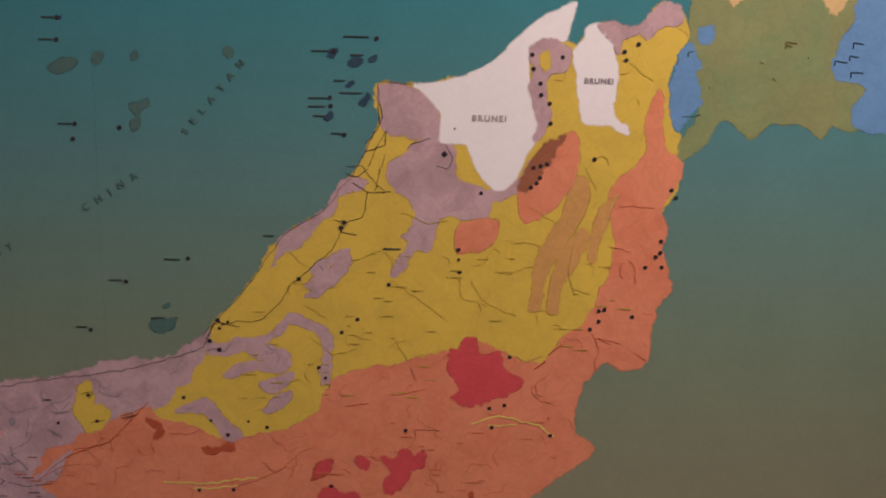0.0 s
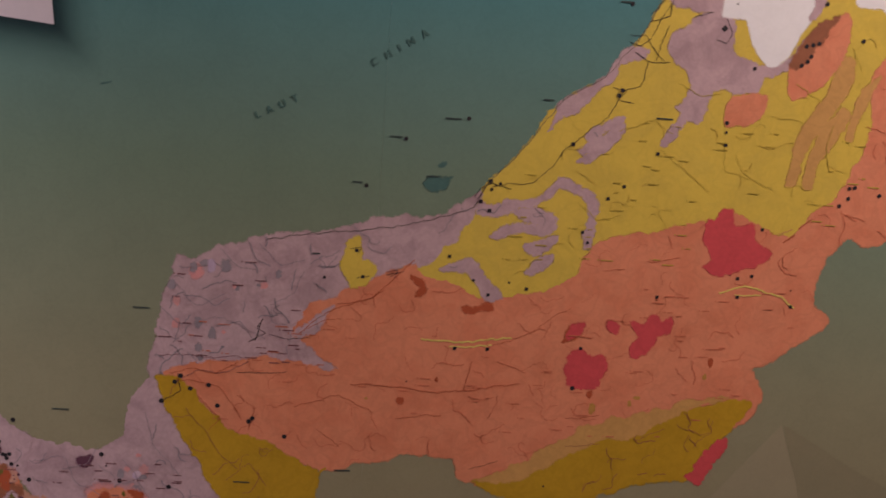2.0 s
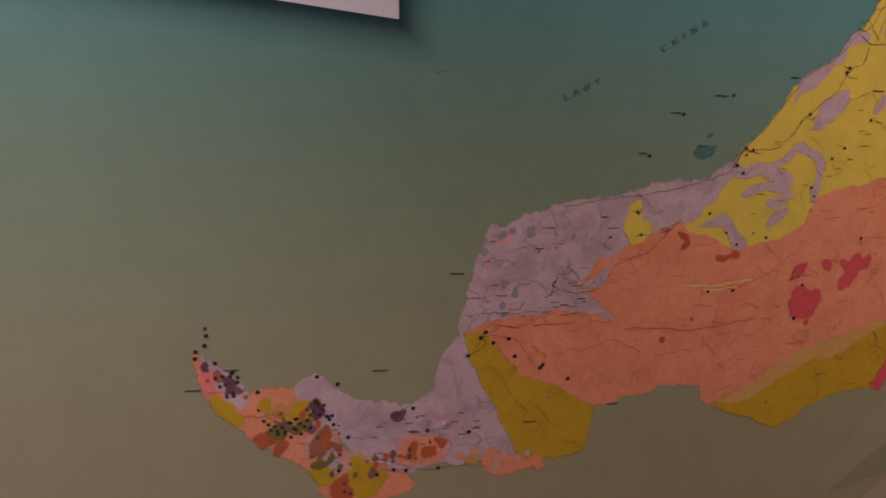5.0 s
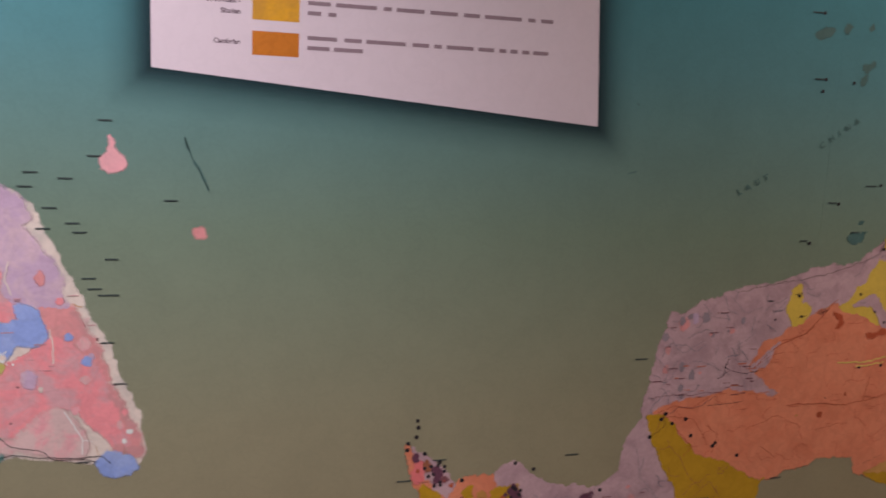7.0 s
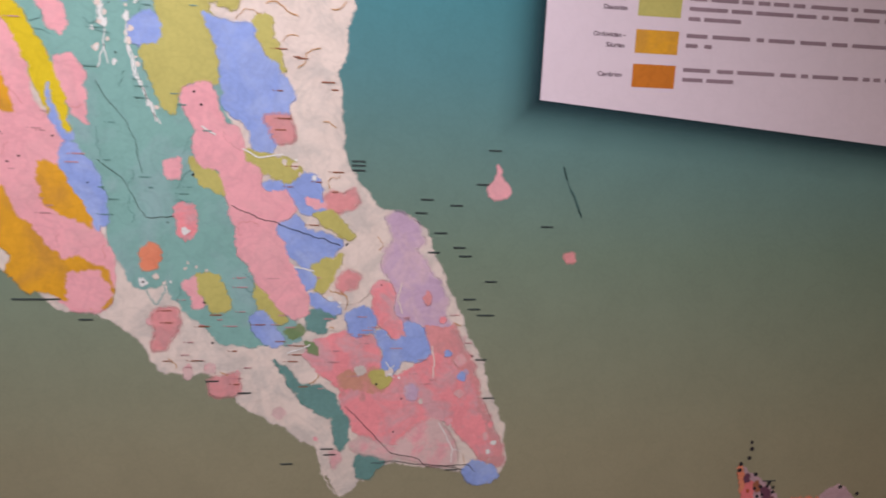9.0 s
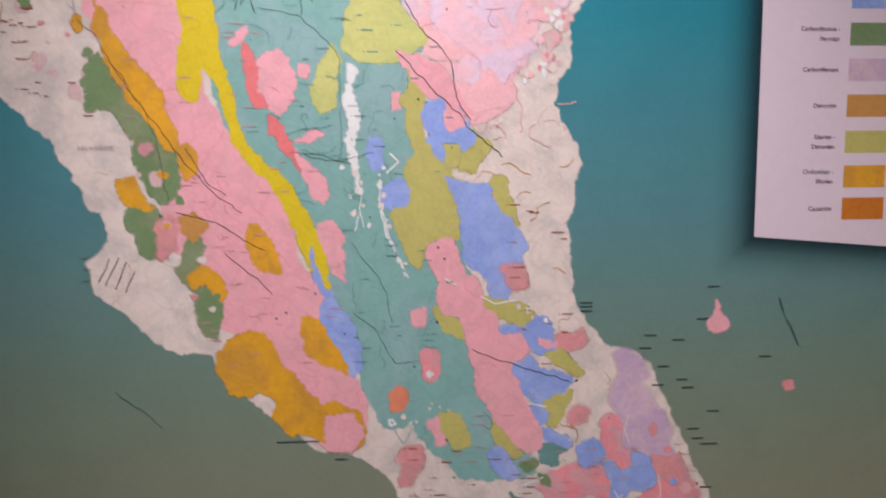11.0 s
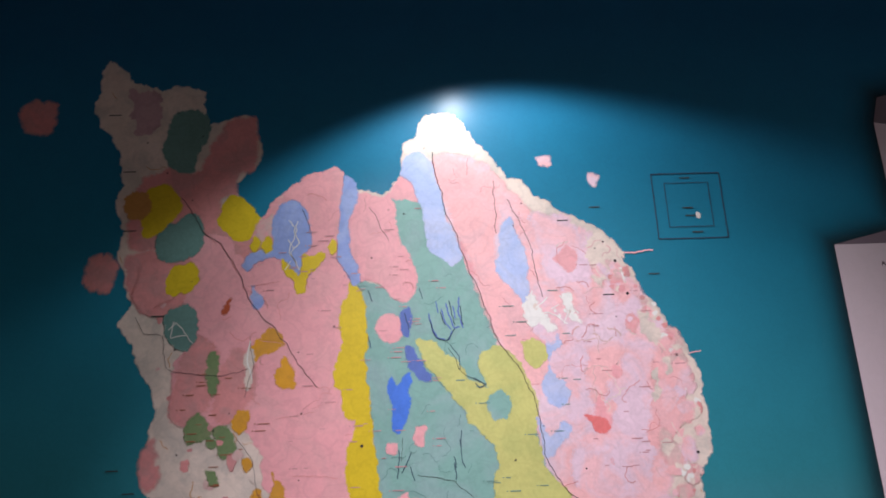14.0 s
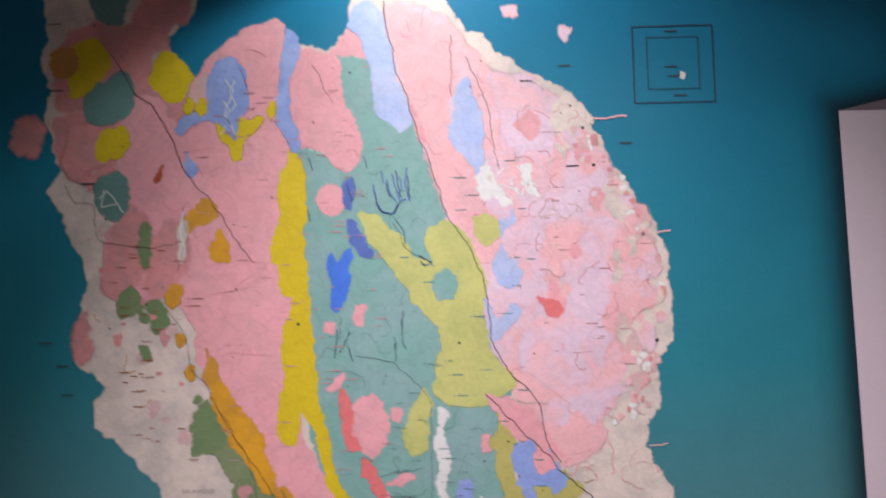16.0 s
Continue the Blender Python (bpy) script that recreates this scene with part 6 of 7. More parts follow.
stroke(rust, 0.0009, [(-0.533, 0.809), (-0.507, 0.826), (-0.474, 0.832)])
stroke(rust, 0.0010, [(-0.482, 0.860), (-0.433, 0.869), (-0.401, 0.889)])
stroke(black, 0.0012, [(-0.399, 0.917), (-0.377, 0.923)])
stroke(lilacdark, 0.0010, [(-0.892, 0.568), (-0.913, 0.534), (-0.955, 0.522)])
stroke(lilacdark, 0.0010, [(-0.810, 0.637), (-0.797, 0.579), (-0.750, 0.520)])
stroke(lilacdark, 0.0009, [(-0.849, 0.545), (-0.803, 0.473), (-0.736, 0.460)])
stroke(plumline, 0.0009, [(-0.953, 0.420), (-0.889, 0.420), (-0.801, 0.422), (-0.735, 0.428)])
stroke(plumline, 0.0009, [(-1.215, 0.554), (-1.140, 0.553)])
stroke(plumline, 0.0009, [(-1.106, 0.455), (-1.059, 0.466), (-1.028, 0.453)])
stroke(plumline, 0.0008, [(-1.277, 0.604), (-1.243, 0.604)])
stroke(rust, 0.0009, [(-0.549, 0.663), (-0.470, 0.689), (-0.408, 0.660)])
stroke(rust, 0.0009, [(-0.366, 0.651), (-0.285, 0.661)])
stroke(rust, 0.0009, [(-0.191, 0.769), (-0.138, 0.751)])
stroke(rust, 0.0009, [(-0.057, 0.668), (0.005, 0.677)])
stroke(rust, 0.0009, [(-0.650, 0.679), (-0.619, 0.659), (-0.628, 0.615)])
stroke(rust, 0.0009, [(-0.507, 0.622), (-0.465, 0.591)])
stroke(brown, 0.0010, [(-0.225, 0.558), (-0.174, 0.578)])
stroke(brown, 0.0010, [(-0.051, 0.613), (0.012, 0.621)])
stroke(brown, 0.0009, [(-0.739, 0.652), (-0.687, 0.579), (-0.646, 0.537)])
stroke(brown, 0.0009, [(-0.666, 0.514), (-0.626, 0.549), (-0.594, 0.506)])
stroke(tan, 0.0023, [(0.286, 1.035), (0.309, 1.045)])
stroke(rust, 0.0023, [(0.296, 1.020), (0.315, 1.035)])
stroke(rust, 0.0016, [(0.319, 1.047), (0.342, 1.066)])
stroke(tanline, 0.0010, [(0.352, 1.231), (0.345, 1.193), (0.356, 1.154)])
stroke(tanline, 0.0009, [(-0.021, 1.194), (0.035, 1.215), (0.073, 1.196)])
stroke(tanline, 0.0009, [(0.274, 1.295), (0.322, 1.268)])
stroke(tanline, 0.0009, [(0.363, 1.362), (0.384, 1.326)])
stroke(tanline, 0.0009, [(0.426, 1.526), (0.464, 1.500)])
stroke(tanline, 0.0009, [(-0.077, 1.067), (-0.039, 1.038), (-0.001, 1.049)])
stroke(rust, 0.0009, [(0.408, 1.232), (0.446, 1.224)])
stroke(rust, 0.0009, [(0.423, 1.299), (0.479, 1.298)])
stroke(rust, 0.0009, [(0.399, 1.077), (0.438, 1.068)])
stroke(rust, 0.0009, [(0.057, 0.970), (0.115, 0.981)])
stroke(rust, 0.0009, [(-0.020, 0.948), (0.019, 0.954)])
stroke(palepink, 0.0030, [(-2.186, 2.166), (-2.128, 2.169)])
stroke(palepink, 0.0023, [(-2.084, 1.958), (-2.060, 1.962)])
stroke(palepink, 0.0019, [(-2.113, 1.594), (-2.081, 1.598)])
stroke(rose, 0.0010, [(-2.907, 2.012), (-2.855, 2.001)])
stroke(rose, 0.0010, [(-2.873, 1.862), (-2.801, 1.873)])
stroke(rose, 0.0010, [(-2.840, 1.758), (-2.758, 1.752)])
stroke(rose, 0.0010, [(-2.931, 2.121), (-2.868, 2.127)])
stroke(rose, 0.0009, [(-2.715, 1.493), (-2.685, 1.532), (-2.675, 1.552)])
stroke(black, 0.0008, [(-2.639, 1.819), (-2.642, 1.777)])
stroke(black, 0.0007, [(-2.613, 1.751), (-2.551, 1.740), (-2.509, 1.703), (-2.484, 1.672), (-2.480, 1.590), (-2.486, 1.489)])
stroke(black, 0.0008, [(-2.543, 1.510), (-2.481, 1.499), (-2.429, 1.514)])
stroke(navy, 0.0018, [(0.774, 1.556), (0.773, 1.565), (0.789, 1.564)])
stroke(navy, 0.0018, [(0.770, 1.538), (0.769, 1.545), (0.784, 1.544)])
stroke(navy, 0.0018, [(0.747, 1.529), (0.747, 1.537), (0.767, 1.535)])
stroke(navy, 0.0018, [(0.775, 1.512), (0.774, 1.520), (0.794, 1.519)])
stroke(slate, 0.0016, [(0.516, 1.537), (0.516, 1.545), (0.525, 1.546)])
stroke(olivedark, 0.0019, [(0.668, 1.554), (0.668, 1.564), (0.685, 1.562)])
stroke(olivedark, 0.0018, [(0.668, 1.560), (0.678, 1.557)])
stroke(olivedark, 0.0012, [(0.630, 1.533), (0.636, 1.530)])
stroke(olivedark, 0.0015, [(0.652, 1.509), (0.657, 1.503)])
stroke(slate, 0.0012, [(0.512, 1.444), (0.543, 1.449)])
stroke(ochre, 0.0037, [(-0.508, 0.529), (-0.487, 0.548)])
stroke(ochre, 0.0045, [(-0.511, 0.493), (-0.495, 0.474)])
stroke(ochre, 0.0037, [(-0.587, 0.432), (-0.568, 0.417)])
stroke(black, 0.0012, [(-0.021, 1.342), (-0.003, 1.337), (0.015, 1.350)])
stroke(black, 0.0010, [(0.010, 1.377), (0.042, 1.389), (0.044, 1.414)])
stroke(black, 0.0010, [(-0.010, 1.326), (0.015, 1.313), (0.052, 1.314)])
stroke(black, 0.0010, [(-0.040, 1.265), (-0.016, 1.261), (-0.028, 1.246), (-0.002, 1.242)])
stroke(black, 0.0010, [(0.032, 1.454), (0.037, 1.432), (0.025, 1.409), (0.010, 1.389)])
stroke(black, 0.0009, [(0.083, 1.390), (0.115, 1.400)])
stroke(black, 0.0009, [(0.138, 1.392), (0.150, 1.371), (0.143, 1.353), (0.125, 1.357)])
stroke(black, 0.0010, [(-0.633, 0.780), (-0.604, 0.798), (-0.619, 0.807), (-0.610, 0.823)])
stroke(black, 0.0010, [(-0.464, 0.959), (-0.445, 0.963), (-0.452, 0.950)])
stroke(black, 0.0010, [(-0.450, 0.908), (-0.428, 0.913)])
stroke(black, 0.0009, [(-0.393, 0.914), (-0.369, 0.925)])
stroke(black, 0.0012, [(-0.252, 1.061), (-0.233, 1.094), (-0.220, 1.085)])
stroke(rust, 0.0010, [(-0.769, 0.715), (-0.730, 0.727), (-0.690, 0.719), (-0.651, 0.742)])
stroke(black, 0.0010, [(-0.783, 0.661), (-0.749, 0.684), (-0.754, 0.715)])
stroke(plumline, 0.0012, [(-0.399, 0.922), (-0.380, 0.926), (-0.386, 0.911)])
stroke(whiteink, 0.0019, [(-1.901, 0.785), (-1.885, 0.755), (-1.874, 0.733), (-1.875, 0.707)])
stroke(whiteink, 0.0014, [(-1.874, 0.733), (-1.858, 0.729)])
stroke(whiteink, 0.0018, [(-2.001, 0.901), (-1.993, 0.888), (-1.985, 0.894)])
stroke(whiteink, 0.0015, [(-1.996, 0.878), (-1.984, 0.871)])
stroke(whiteink, 0.0024, [(-2.161, 1.069), (-2.142, 1.066), (-2.127, 1.062)])
stroke(cream, 0.0023, [(-1.977, 1.043), (-1.984, 1.013), (-1.975, 0.988)])
stroke(cream, 0.0023, [(-1.920, 0.929), (-1.915, 0.900), (-1.916, 0.870)])
stroke(black, 0.0012, [(-2.068, 0.818), (-2.039, 0.788), (-2.013, 0.758), (-1.987, 0.730), (-1.961, 0.723), (-1.935, 0.716), (-1.922, 0.702), (-1.872, 0.698), (-1.851, 0.691)])
stroke(slateblue, 0.0027, [(-2.548, 2.073), (-2.542, 2.048), (-2.533, 2.023), (-2.523, 2.026)])
stroke(slateblue, 0.0027, [(-2.522, 2.084), (-2.525, 2.056), (-2.516, 2.023)])
stroke(slateblue, 0.0023, [(-2.557, 2.062), (-2.551, 2.037), (-2.540, 2.021)])
stroke(slateblue, 0.0027, [(-2.582, 2.054), (-2.576, 2.023), (-2.565, 2.004), (-2.545, 2.001), (-2.538, 2.017)])
stroke(slateblue, 0.0019, [(-2.567, 2.078), (-2.564, 2.054)])
stroke(slateblue, 0.0023, [(-2.534, 2.067), (-2.531, 2.040)])
stroke(navy, 0.0019, [(-2.698, 2.105), (-2.691, 2.082)])
stroke(navy, 0.0019, [(-2.699, 2.012), (-2.695, 1.990)])
stroke(navy, 0.0015, [(-2.599, 2.106), (-2.593, 2.084)])
stroke(slate, 0.0023, [(-0.883, 1.208), (-0.866, 1.213)])
stroke(slate, 0.0018, [(-0.876, 1.344), (-0.873, 1.338)])
stroke(black, 0.0010, [(-2.547, 1.985), (-2.533, 1.963), (-2.528, 1.942), (-2.507, 1.926), (-2.488, 1.917)])
stroke(navy, 0.0018, [(-2.498, 1.915), (-2.491, 1.906), (-2.477, 1.913)])
stroke(navy, 0.0015, [(-2.533, 1.813), (-2.531, 1.792), (-2.530, 1.771), (-2.525, 1.761)])
stroke(navy, 0.0015, [(-2.544, 1.771), (-2.543, 1.740)])
stroke(cream, 0.0018, [(-2.169, 2.013), (-2.154, 1.986), (-2.138, 1.980), (-2.128, 1.964)])
stroke(cream, 0.0018, [(-2.160, 2.035), (-2.147, 2.013), (-2.126, 2.002)])
stroke(cream, 0.0019, [(-2.261, 2.204), (-2.254, 2.158), (-2.242, 2.125), (-2.221, 2.108)])
stroke(cream, 0.0016, [(-2.134, 1.828), (-2.119, 1.795), (-2.126, 1.774)])
stroke(slate, 0.0030, [(-1.706, 1.250), (-1.698, 1.228)])
stroke(slate, 0.0030, [(-1.690, 1.211), (-1.667, 1.163)])
stroke(whiteink, 0.0023, [(-2.394, 2.051), (-2.384, 2.074), (-2.377, 2.093)])
stroke(whiteink, 0.0025, [(-2.384, 2.048), (-2.359, 2.068), (-2.348, 2.079)])
stroke(whiteink, 0.0023, [(-2.378, 2.029), (-2.354, 2.048), (-2.332, 2.040), (-2.313, 2.024)])
stroke(whiteink, 0.0023, [(-2.325, 2.082), (-2.305, 2.057), (-2.289, 2.044)])
stroke(whiteink, 0.0023, [(-2.305, 2.057), (-2.313, 2.041), (-2.320, 2.024)])
stroke(whiteink, 0.0018, [(-2.367, 2.024), (-2.354, 2.044)])
stroke(whiteink, 0.0018, [(-2.343, 2.055), (-2.326, 2.063)])
stroke(whiteink, 0.0019, [(-2.836, 2.253), (-2.844, 2.232), (-2.833, 2.207), (-2.849, 2.184), (-2.832, 2.151)])
stroke(whiteink, 0.0015, [(-2.855, 2.214), (-2.844, 2.196)])
stroke(whiteink, 0.0015, [(-2.849, 2.170), (-2.860, 2.152)])
stroke(paleyellow, 0.0030, [(-0.331, 0.804), (-0.275, 0.802), (-0.170, 0.815)])
stroke(paleyellow, 0.0026, [(-0.280, 0.792), (-0.204, 0.800)])
stroke(paleyellow, 0.0030, [(0.194, 0.922), (0.232, 0.935), (0.305, 0.922), (0.336, 0.902)])
stroke(paleyellow, 0.0023, [(0.223, 0.920), (0.271, 0.921)])
stroke(coast, 0.0010, [(0.029, 1.483), (0.033, 1.426), (0.014, 1.385), (-0.006, 1.344), (-0.031, 1.316), (-0.047, 1.290), (-0.096, 1.256), (-0.131, 1.225), (-0.166, 1.173), (-0.199, 1.129), (-0.228, 1.099), (-0.247, 1.070), (-0.259, 1.045), (-0.305, 1.027), (-0.420, 0.999), (-0.515, 0.983), (-0.606, 0.967)])
stroke(coast, 0.0016, [(-2.891, 1.300), (-2.879, 1.319), (-2.871, 1.339)])
stroke(coast, 0.0016, [(-2.879, 1.292), (-2.866, 1.319), (-2.856, 1.341)])
stroke(coast, 0.0016, [(-2.864, 1.286), (-2.852, 1.313), (-2.844, 1.333)])
stroke(coast, 0.0016, [(-2.847, 1.281), (-2.837, 1.303), (-2.830, 1.318)])
stroke(coast, 0.0016, [(-2.918, 1.340), (-2.904, 1.340)])
stroke(coast, 0.0016, [(-2.915, 1.320), (-2.902, 1.321)])
stroke(coast, 0.0016, [(-2.918, 1.301), (-2.904, 1.301)])
stroke(coast, 0.0010, [(0.032, 1.489), (0.086, 1.484)])
marks("sq", 0.0024, [(0.000, 1.100), (-0.026, 1.077), (-0.064, 1.015), (-0.292, 0.957), (-0.152, 0.907), (-0.219, 0.892), (0.083, 0.907), (0.198, 1.315), (0.051, 1.160), (0.255, 1.041), (0.224, 0.950), (0.249, 0.956), (0.229, 0.916), (0.329, 0.904), (-0.211, 0.792), (-0.270, 0.790), (-0.453, 0.957), (-0.440, 0.911), (-0.043, 0.803)])
marks("rd", 0.0022, [(0.164, 1.221), (0.167, 1.184), (0.399, 1.124), (0.408, 1.126), (0.400, 1.106), (0.386, 1.092), (0.455, 1.115), (0.494, 1.243), (0.494, 1.224), (0.487, 1.217), (0.471, 1.199), (0.498, 1.200), (0.505, 1.327), (0.513, 1.315), (0.278, 1.326), (0.287, 1.333), (0.292, 1.342), (0.281, 1.358), (0.292, 1.361), (0.302, 1.364), (0.419, 1.530), (0.416, 1.543), (0.271, 1.535), (0.274, 1.513)])
marks("rd", 0.0022, [(0.286, 1.491), (0.288, 1.473), (0.305, 1.429), (0.302, 1.460), (0.319, 1.532), (0.437, 1.555), (0.378, 1.374)])
marks("di", 0.0034, [(0.137, 1.376)])
marks("sq", 0.0028, [(-0.023, 1.262), (-0.028, 1.253), (-0.232, 1.093), (-0.246, 1.057), (-0.230, 1.042), (-0.097, 1.166)])
marks("rd", 0.0022, [(-0.471, 1.574), (-0.474, 1.540), (-0.381, 1.406), (-0.456, 1.386), (-0.452, 1.410), (-0.278, 1.196), (-0.381, 1.155), (-0.443, 1.071), (-0.040, 1.533), (0.027, 1.554), (-0.046, 1.461), (-0.045, 1.448), (-0.023, 1.403)])
marks("rd", 0.0026, [(-1.282, 0.716), (-1.285, 0.697), (-1.301, 0.685), (-1.302, 0.672), (-1.267, 0.662), (-0.782, 0.662), (-0.759, 0.699), (-0.749, 0.711), (-0.732, 0.688), (-0.700, 0.696), (-0.684, 0.658), (-0.622, 0.637), (-0.628, 0.631), (-0.564, 0.605), (-1.014, 0.498), (-0.768, 0.496), (-0.919, 0.421), (-0.894, 0.418), (-0.827, 0.419), (-0.953, 0.412), (-0.855, 0.504), (-0.887, 0.554), (-1.039, 0.612), (-1.079, 0.628)])
marks("rd", 0.0026, [(-0.050, 0.727), (-1.030, 0.426), (-1.189, 0.601)])
marks("sq", 0.0026, [(-1.235, 0.645), (-1.226, 0.633), (-1.239, 0.636), (-1.234, 0.601), (-1.248, 0.618), (-1.078, 0.575), (-1.084, 0.556), (-1.064, 0.569), (-1.054, 0.544), (-1.115, 0.543), (-1.108, 0.532), (-1.136, 0.511), (-1.120, 0.522), (-1.151, 0.519), (-1.130, 0.536), (-1.017, 0.379), (-1.006, 0.374), (-1.284, 0.730)])
marks("rd", 0.0023, [(-1.177, 0.541), (-1.168, 0.533), (-1.156, 0.529), (-1.142, 0.526), (-1.126, 0.534), (-1.118, 0.542), (-1.095, 0.538), (-1.089, 0.522), (-1.106, 0.511), (-1.125, 0.505), (-1.150, 0.512), (-1.136, 0.517), (-1.066, 0.560), (-1.075, 0.572), (-1.071, 0.549), (-1.052, 0.538), (-1.044, 0.527), (-1.058, 0.545), (-1.236, 0.642), (-1.253, 0.635), (-1.226, 0.623), (-1.258, 0.615), (-1.245, 0.594), (-1.233, 0.595)])
marks("rd", 0.0023, [(-1.266, 0.632), (-1.117, 0.521), (-1.100, 0.526), (-1.163, 0.521), (-1.081, 0.577), (-1.047, 0.546)])
marks("rd", 0.0016, [(-0.247, 0.917), (-0.053, 0.997), (-0.506, 0.906), (-0.229, 1.079), (-0.215, 1.090), (0.165, 1.205)])
marks("rd", 0.0018, [(-2.207, 2.149), (-2.108, 1.956), (-2.190, 2.081), (-2.092, 1.772), (-2.714, 1.807)])

# state and sea names
lettering("BRUNEI", 0.207, 1.430, 0.0095, label_grey, wall_map, 0, "CENTER", spacing=1.3)
lettering("BRUNEI", 0.378, 1.493, 0.0085, lilacdark, wall_map, 0, "CENTER", spacing=1.2)
lettering("SELATAN", -0.275, 1.396, 0.0120, slate, wall_map, 50, "LEFT", spacing=2.6)
lettering("CHINA", -0.443, 1.269, 0.0120, slate, wall_map, 33, "LEFT", spacing=2.6)
lettering("LAUT", -0.630, 1.170, 0.0120, slate, wall_map, 27, "LEFT", spacing=2.4)
lettering("SELANGOR", -2.884, 1.520, 0.0065, label_grey, wall_map, 0, "CENTER", spacing=1.35)
# inset frame north-east of the peninsula
inset = bmesh.new()
for x0, z0, x1, z1, w in ((-2.113, 2.192, -1.971, 2.334, 0.0022), (-2.088, 2.217, -1.997, 2.313, 0.0014)):
    ribbon(inset, [(x0, z0), (x1, z0)], w, -LAYER * 8)
    ribbon(inset, [(x1, z0), (x1, z1)], w, -LAYER * 8)
    ribbon(inset, [(x1, z1), (x0, z1)], w, -LAYER * 8)
    ribbon(inset, [(x0, z1), (x0, z0)], w, -LAYER * 8)
part("inset_frame", inset, navy, wall_map, "dark double square inset frame")

# ---- small labels on the map: unreadable words as bars ----
def bar(x, z, length, ink=sea_label_ink, height=0.0023, y=-LAYER * 9, parent=wall_map, name="label_bar"):
    return part(name, box(bmesh.new(), x - length / 2, x + length / 2, y - 0.0001, y, z - height / 2, z + height / 2), ink, parent)


for x, z, length in ((-1.941, 1.188, 0.022), (-1.890, 1.179, 0.022), (-1.950, 1.165, 0.022), (-1.915, 1.131, 0.022), (-1.881, 1.106, 0.022), (-1.925, 1.097, 0.022), (-1.870, 1.091, 0.022), (-1.822, 1.046, 0.022), (-1.858, 1.014, 0.022), (-1.849, 0.996, 0.022), (-1.728, 1.145, 0.022), (-1.846, 1.216, 0.022), (-1.828, 1.274, 0.022), (-2.169, 0.714, 0.022), (-1.831, 0.903, 0.022), (-1.812, 0.830, 0.022), (-2.492, 0.978, 0.022), (-2.058, 1.249, 0.022), (-2.058, 1.242, 0.022), (-2.058, 1.234, 0.022), (-2.294, 0.869, 0.022), (-2.241, 0.847, 0.022), (-2.099, 0.740, 0.022), (-2.094, 0.729, 0.022)):
    bar(x, z, length)
for x, z, length in ((-1.874, 0.693, 0.022), (-1.828, 0.985, 0.033), (-2.566, 1.012, 0.074), (-0.005, 1.556, 0.040), (-0.062, 1.533, 0.027), (-0.062, 1.460, 0.036), (-0.067, 1.447, 0.027), (-0.062, 1.432, 0.022), (-0.031, 1.488, 0.018), (-0.013, 1.469, 0.036), (-0.035, 1.405, 0.018), (-0.485, 1.574, 0.022), (-0.491, 1.540, 0.022), (-0.304, 1.194, 0.027), (-0.398, 1.157, 0.022), (-0.458, 1.076, 0.018), (-0.331, 1.094, 0.022), (-0.468, 1.410, 0.022), (-0.146, 1.237, 0.018), (-0.522, 0.947, 0.013), (-0.004, 1.528, 0.022), (-2.237, 2.265, 0.022), (-2.132, 2.120, 0.022), (-3.165, 1.780, 0.022)):
    bar(x, z, length)
for x, z, length in ((-3.133, 1.739, 0.022), (-3.121, 1.688, 0.022), (-2.305, 2.238, 0.022), (-2.227, 2.080, 0.022), (-3.101, 2.066, 0.025), (-3.216, 2.499, 0.025), (-3.177, 2.370, 0.025), (-3.167, 2.242, 0.025), (-2.044, 2.324, 0.022), (-2.046, 2.258, 0.022), (-2.042, 2.241, 0.022), (-2.032, 2.205, 0.022), (-0.817, 0.832, 0.029), (-0.638, 0.512, 0.029), (-0.457, 0.544, 0.029), (0.055, 1.220, 0.029), (-1.237, 0.647, 0.029), (-1.306, 0.609, 0.029), (-0.957, 0.637, 0.029)):
    bar(x, z, length)


def small_print(ink, areas, seed):
    """Tiny place names too small to read, scattered over a stretch of land."""
    rng = random.Random(seed)
    bm = bmesh.new()
    for x0, x1, z0, z1, count in areas:
        for k in range(count):
            x, z, w = rng.uniform(x0, x1), rng.uniform(z0, z1), rng.uniform(0.007, 0.022)
            if not ink_at(x, z) or not ink_at(x + w, z):
                continue
            box(bm, x, x + w, -LAYER * 9 - 0.0001, -LAYER * 9, z, z + rng.uniform(0.0012, 0.002))
            if rng.random() < 0.5:
                box(bm, x - 0.006, x - 0.004, -LAYER * 9 - 0.0001, -LAYER * 9, z, z + 0.002)
    return tagged(part("small_print", bm, ink, wall_map, "tiny unreadable place names"), kind="stuff")


small_print(faint_rust, ((-0.75, 0.25, 0.63, 0.84, 60), (0.05, 0.35, 0.86, 0.93, 14)), 3)
small_print(tanline, ((-0.2, 0.4, 0.95, 1.12, 30), (0.0, 0.45, 1.12, 1.22, 18)), 4)
small_print(plumline, ((-0.85, -0.55, 0.74, 0.93, 26), (-0.95, -0.75, 0.46, 0.55, 14), (-1.2, -0.95, 0.4, 0.52, 26)), 5)
small_print(faint_rose, ((-2.85, -2.55, 1.55, 2.15, 60), (-2.3, -2.07, 1.75, 2.15, 30), (-2.9, -2.6, 2.1, 2.3, 20), (-2.35, -1.85, 0.85, 1.05, 45), (-2.75, -2.5, 1.15, 1.5, 36)), 6)
small_print(dkteal, ((-2.55, -2.3, 1.5, 2.1, 40), (-2.5, -2.3, 1.15, 1.5, 20)), 7)
small_print(brown, ((-3.05, -2.9, 1.55, 1.95, 40), (-2.2, -2.08, 1.1, 1.45, 18), (-2.5, -2.15, 0.85, 1.0, 20)), 8)


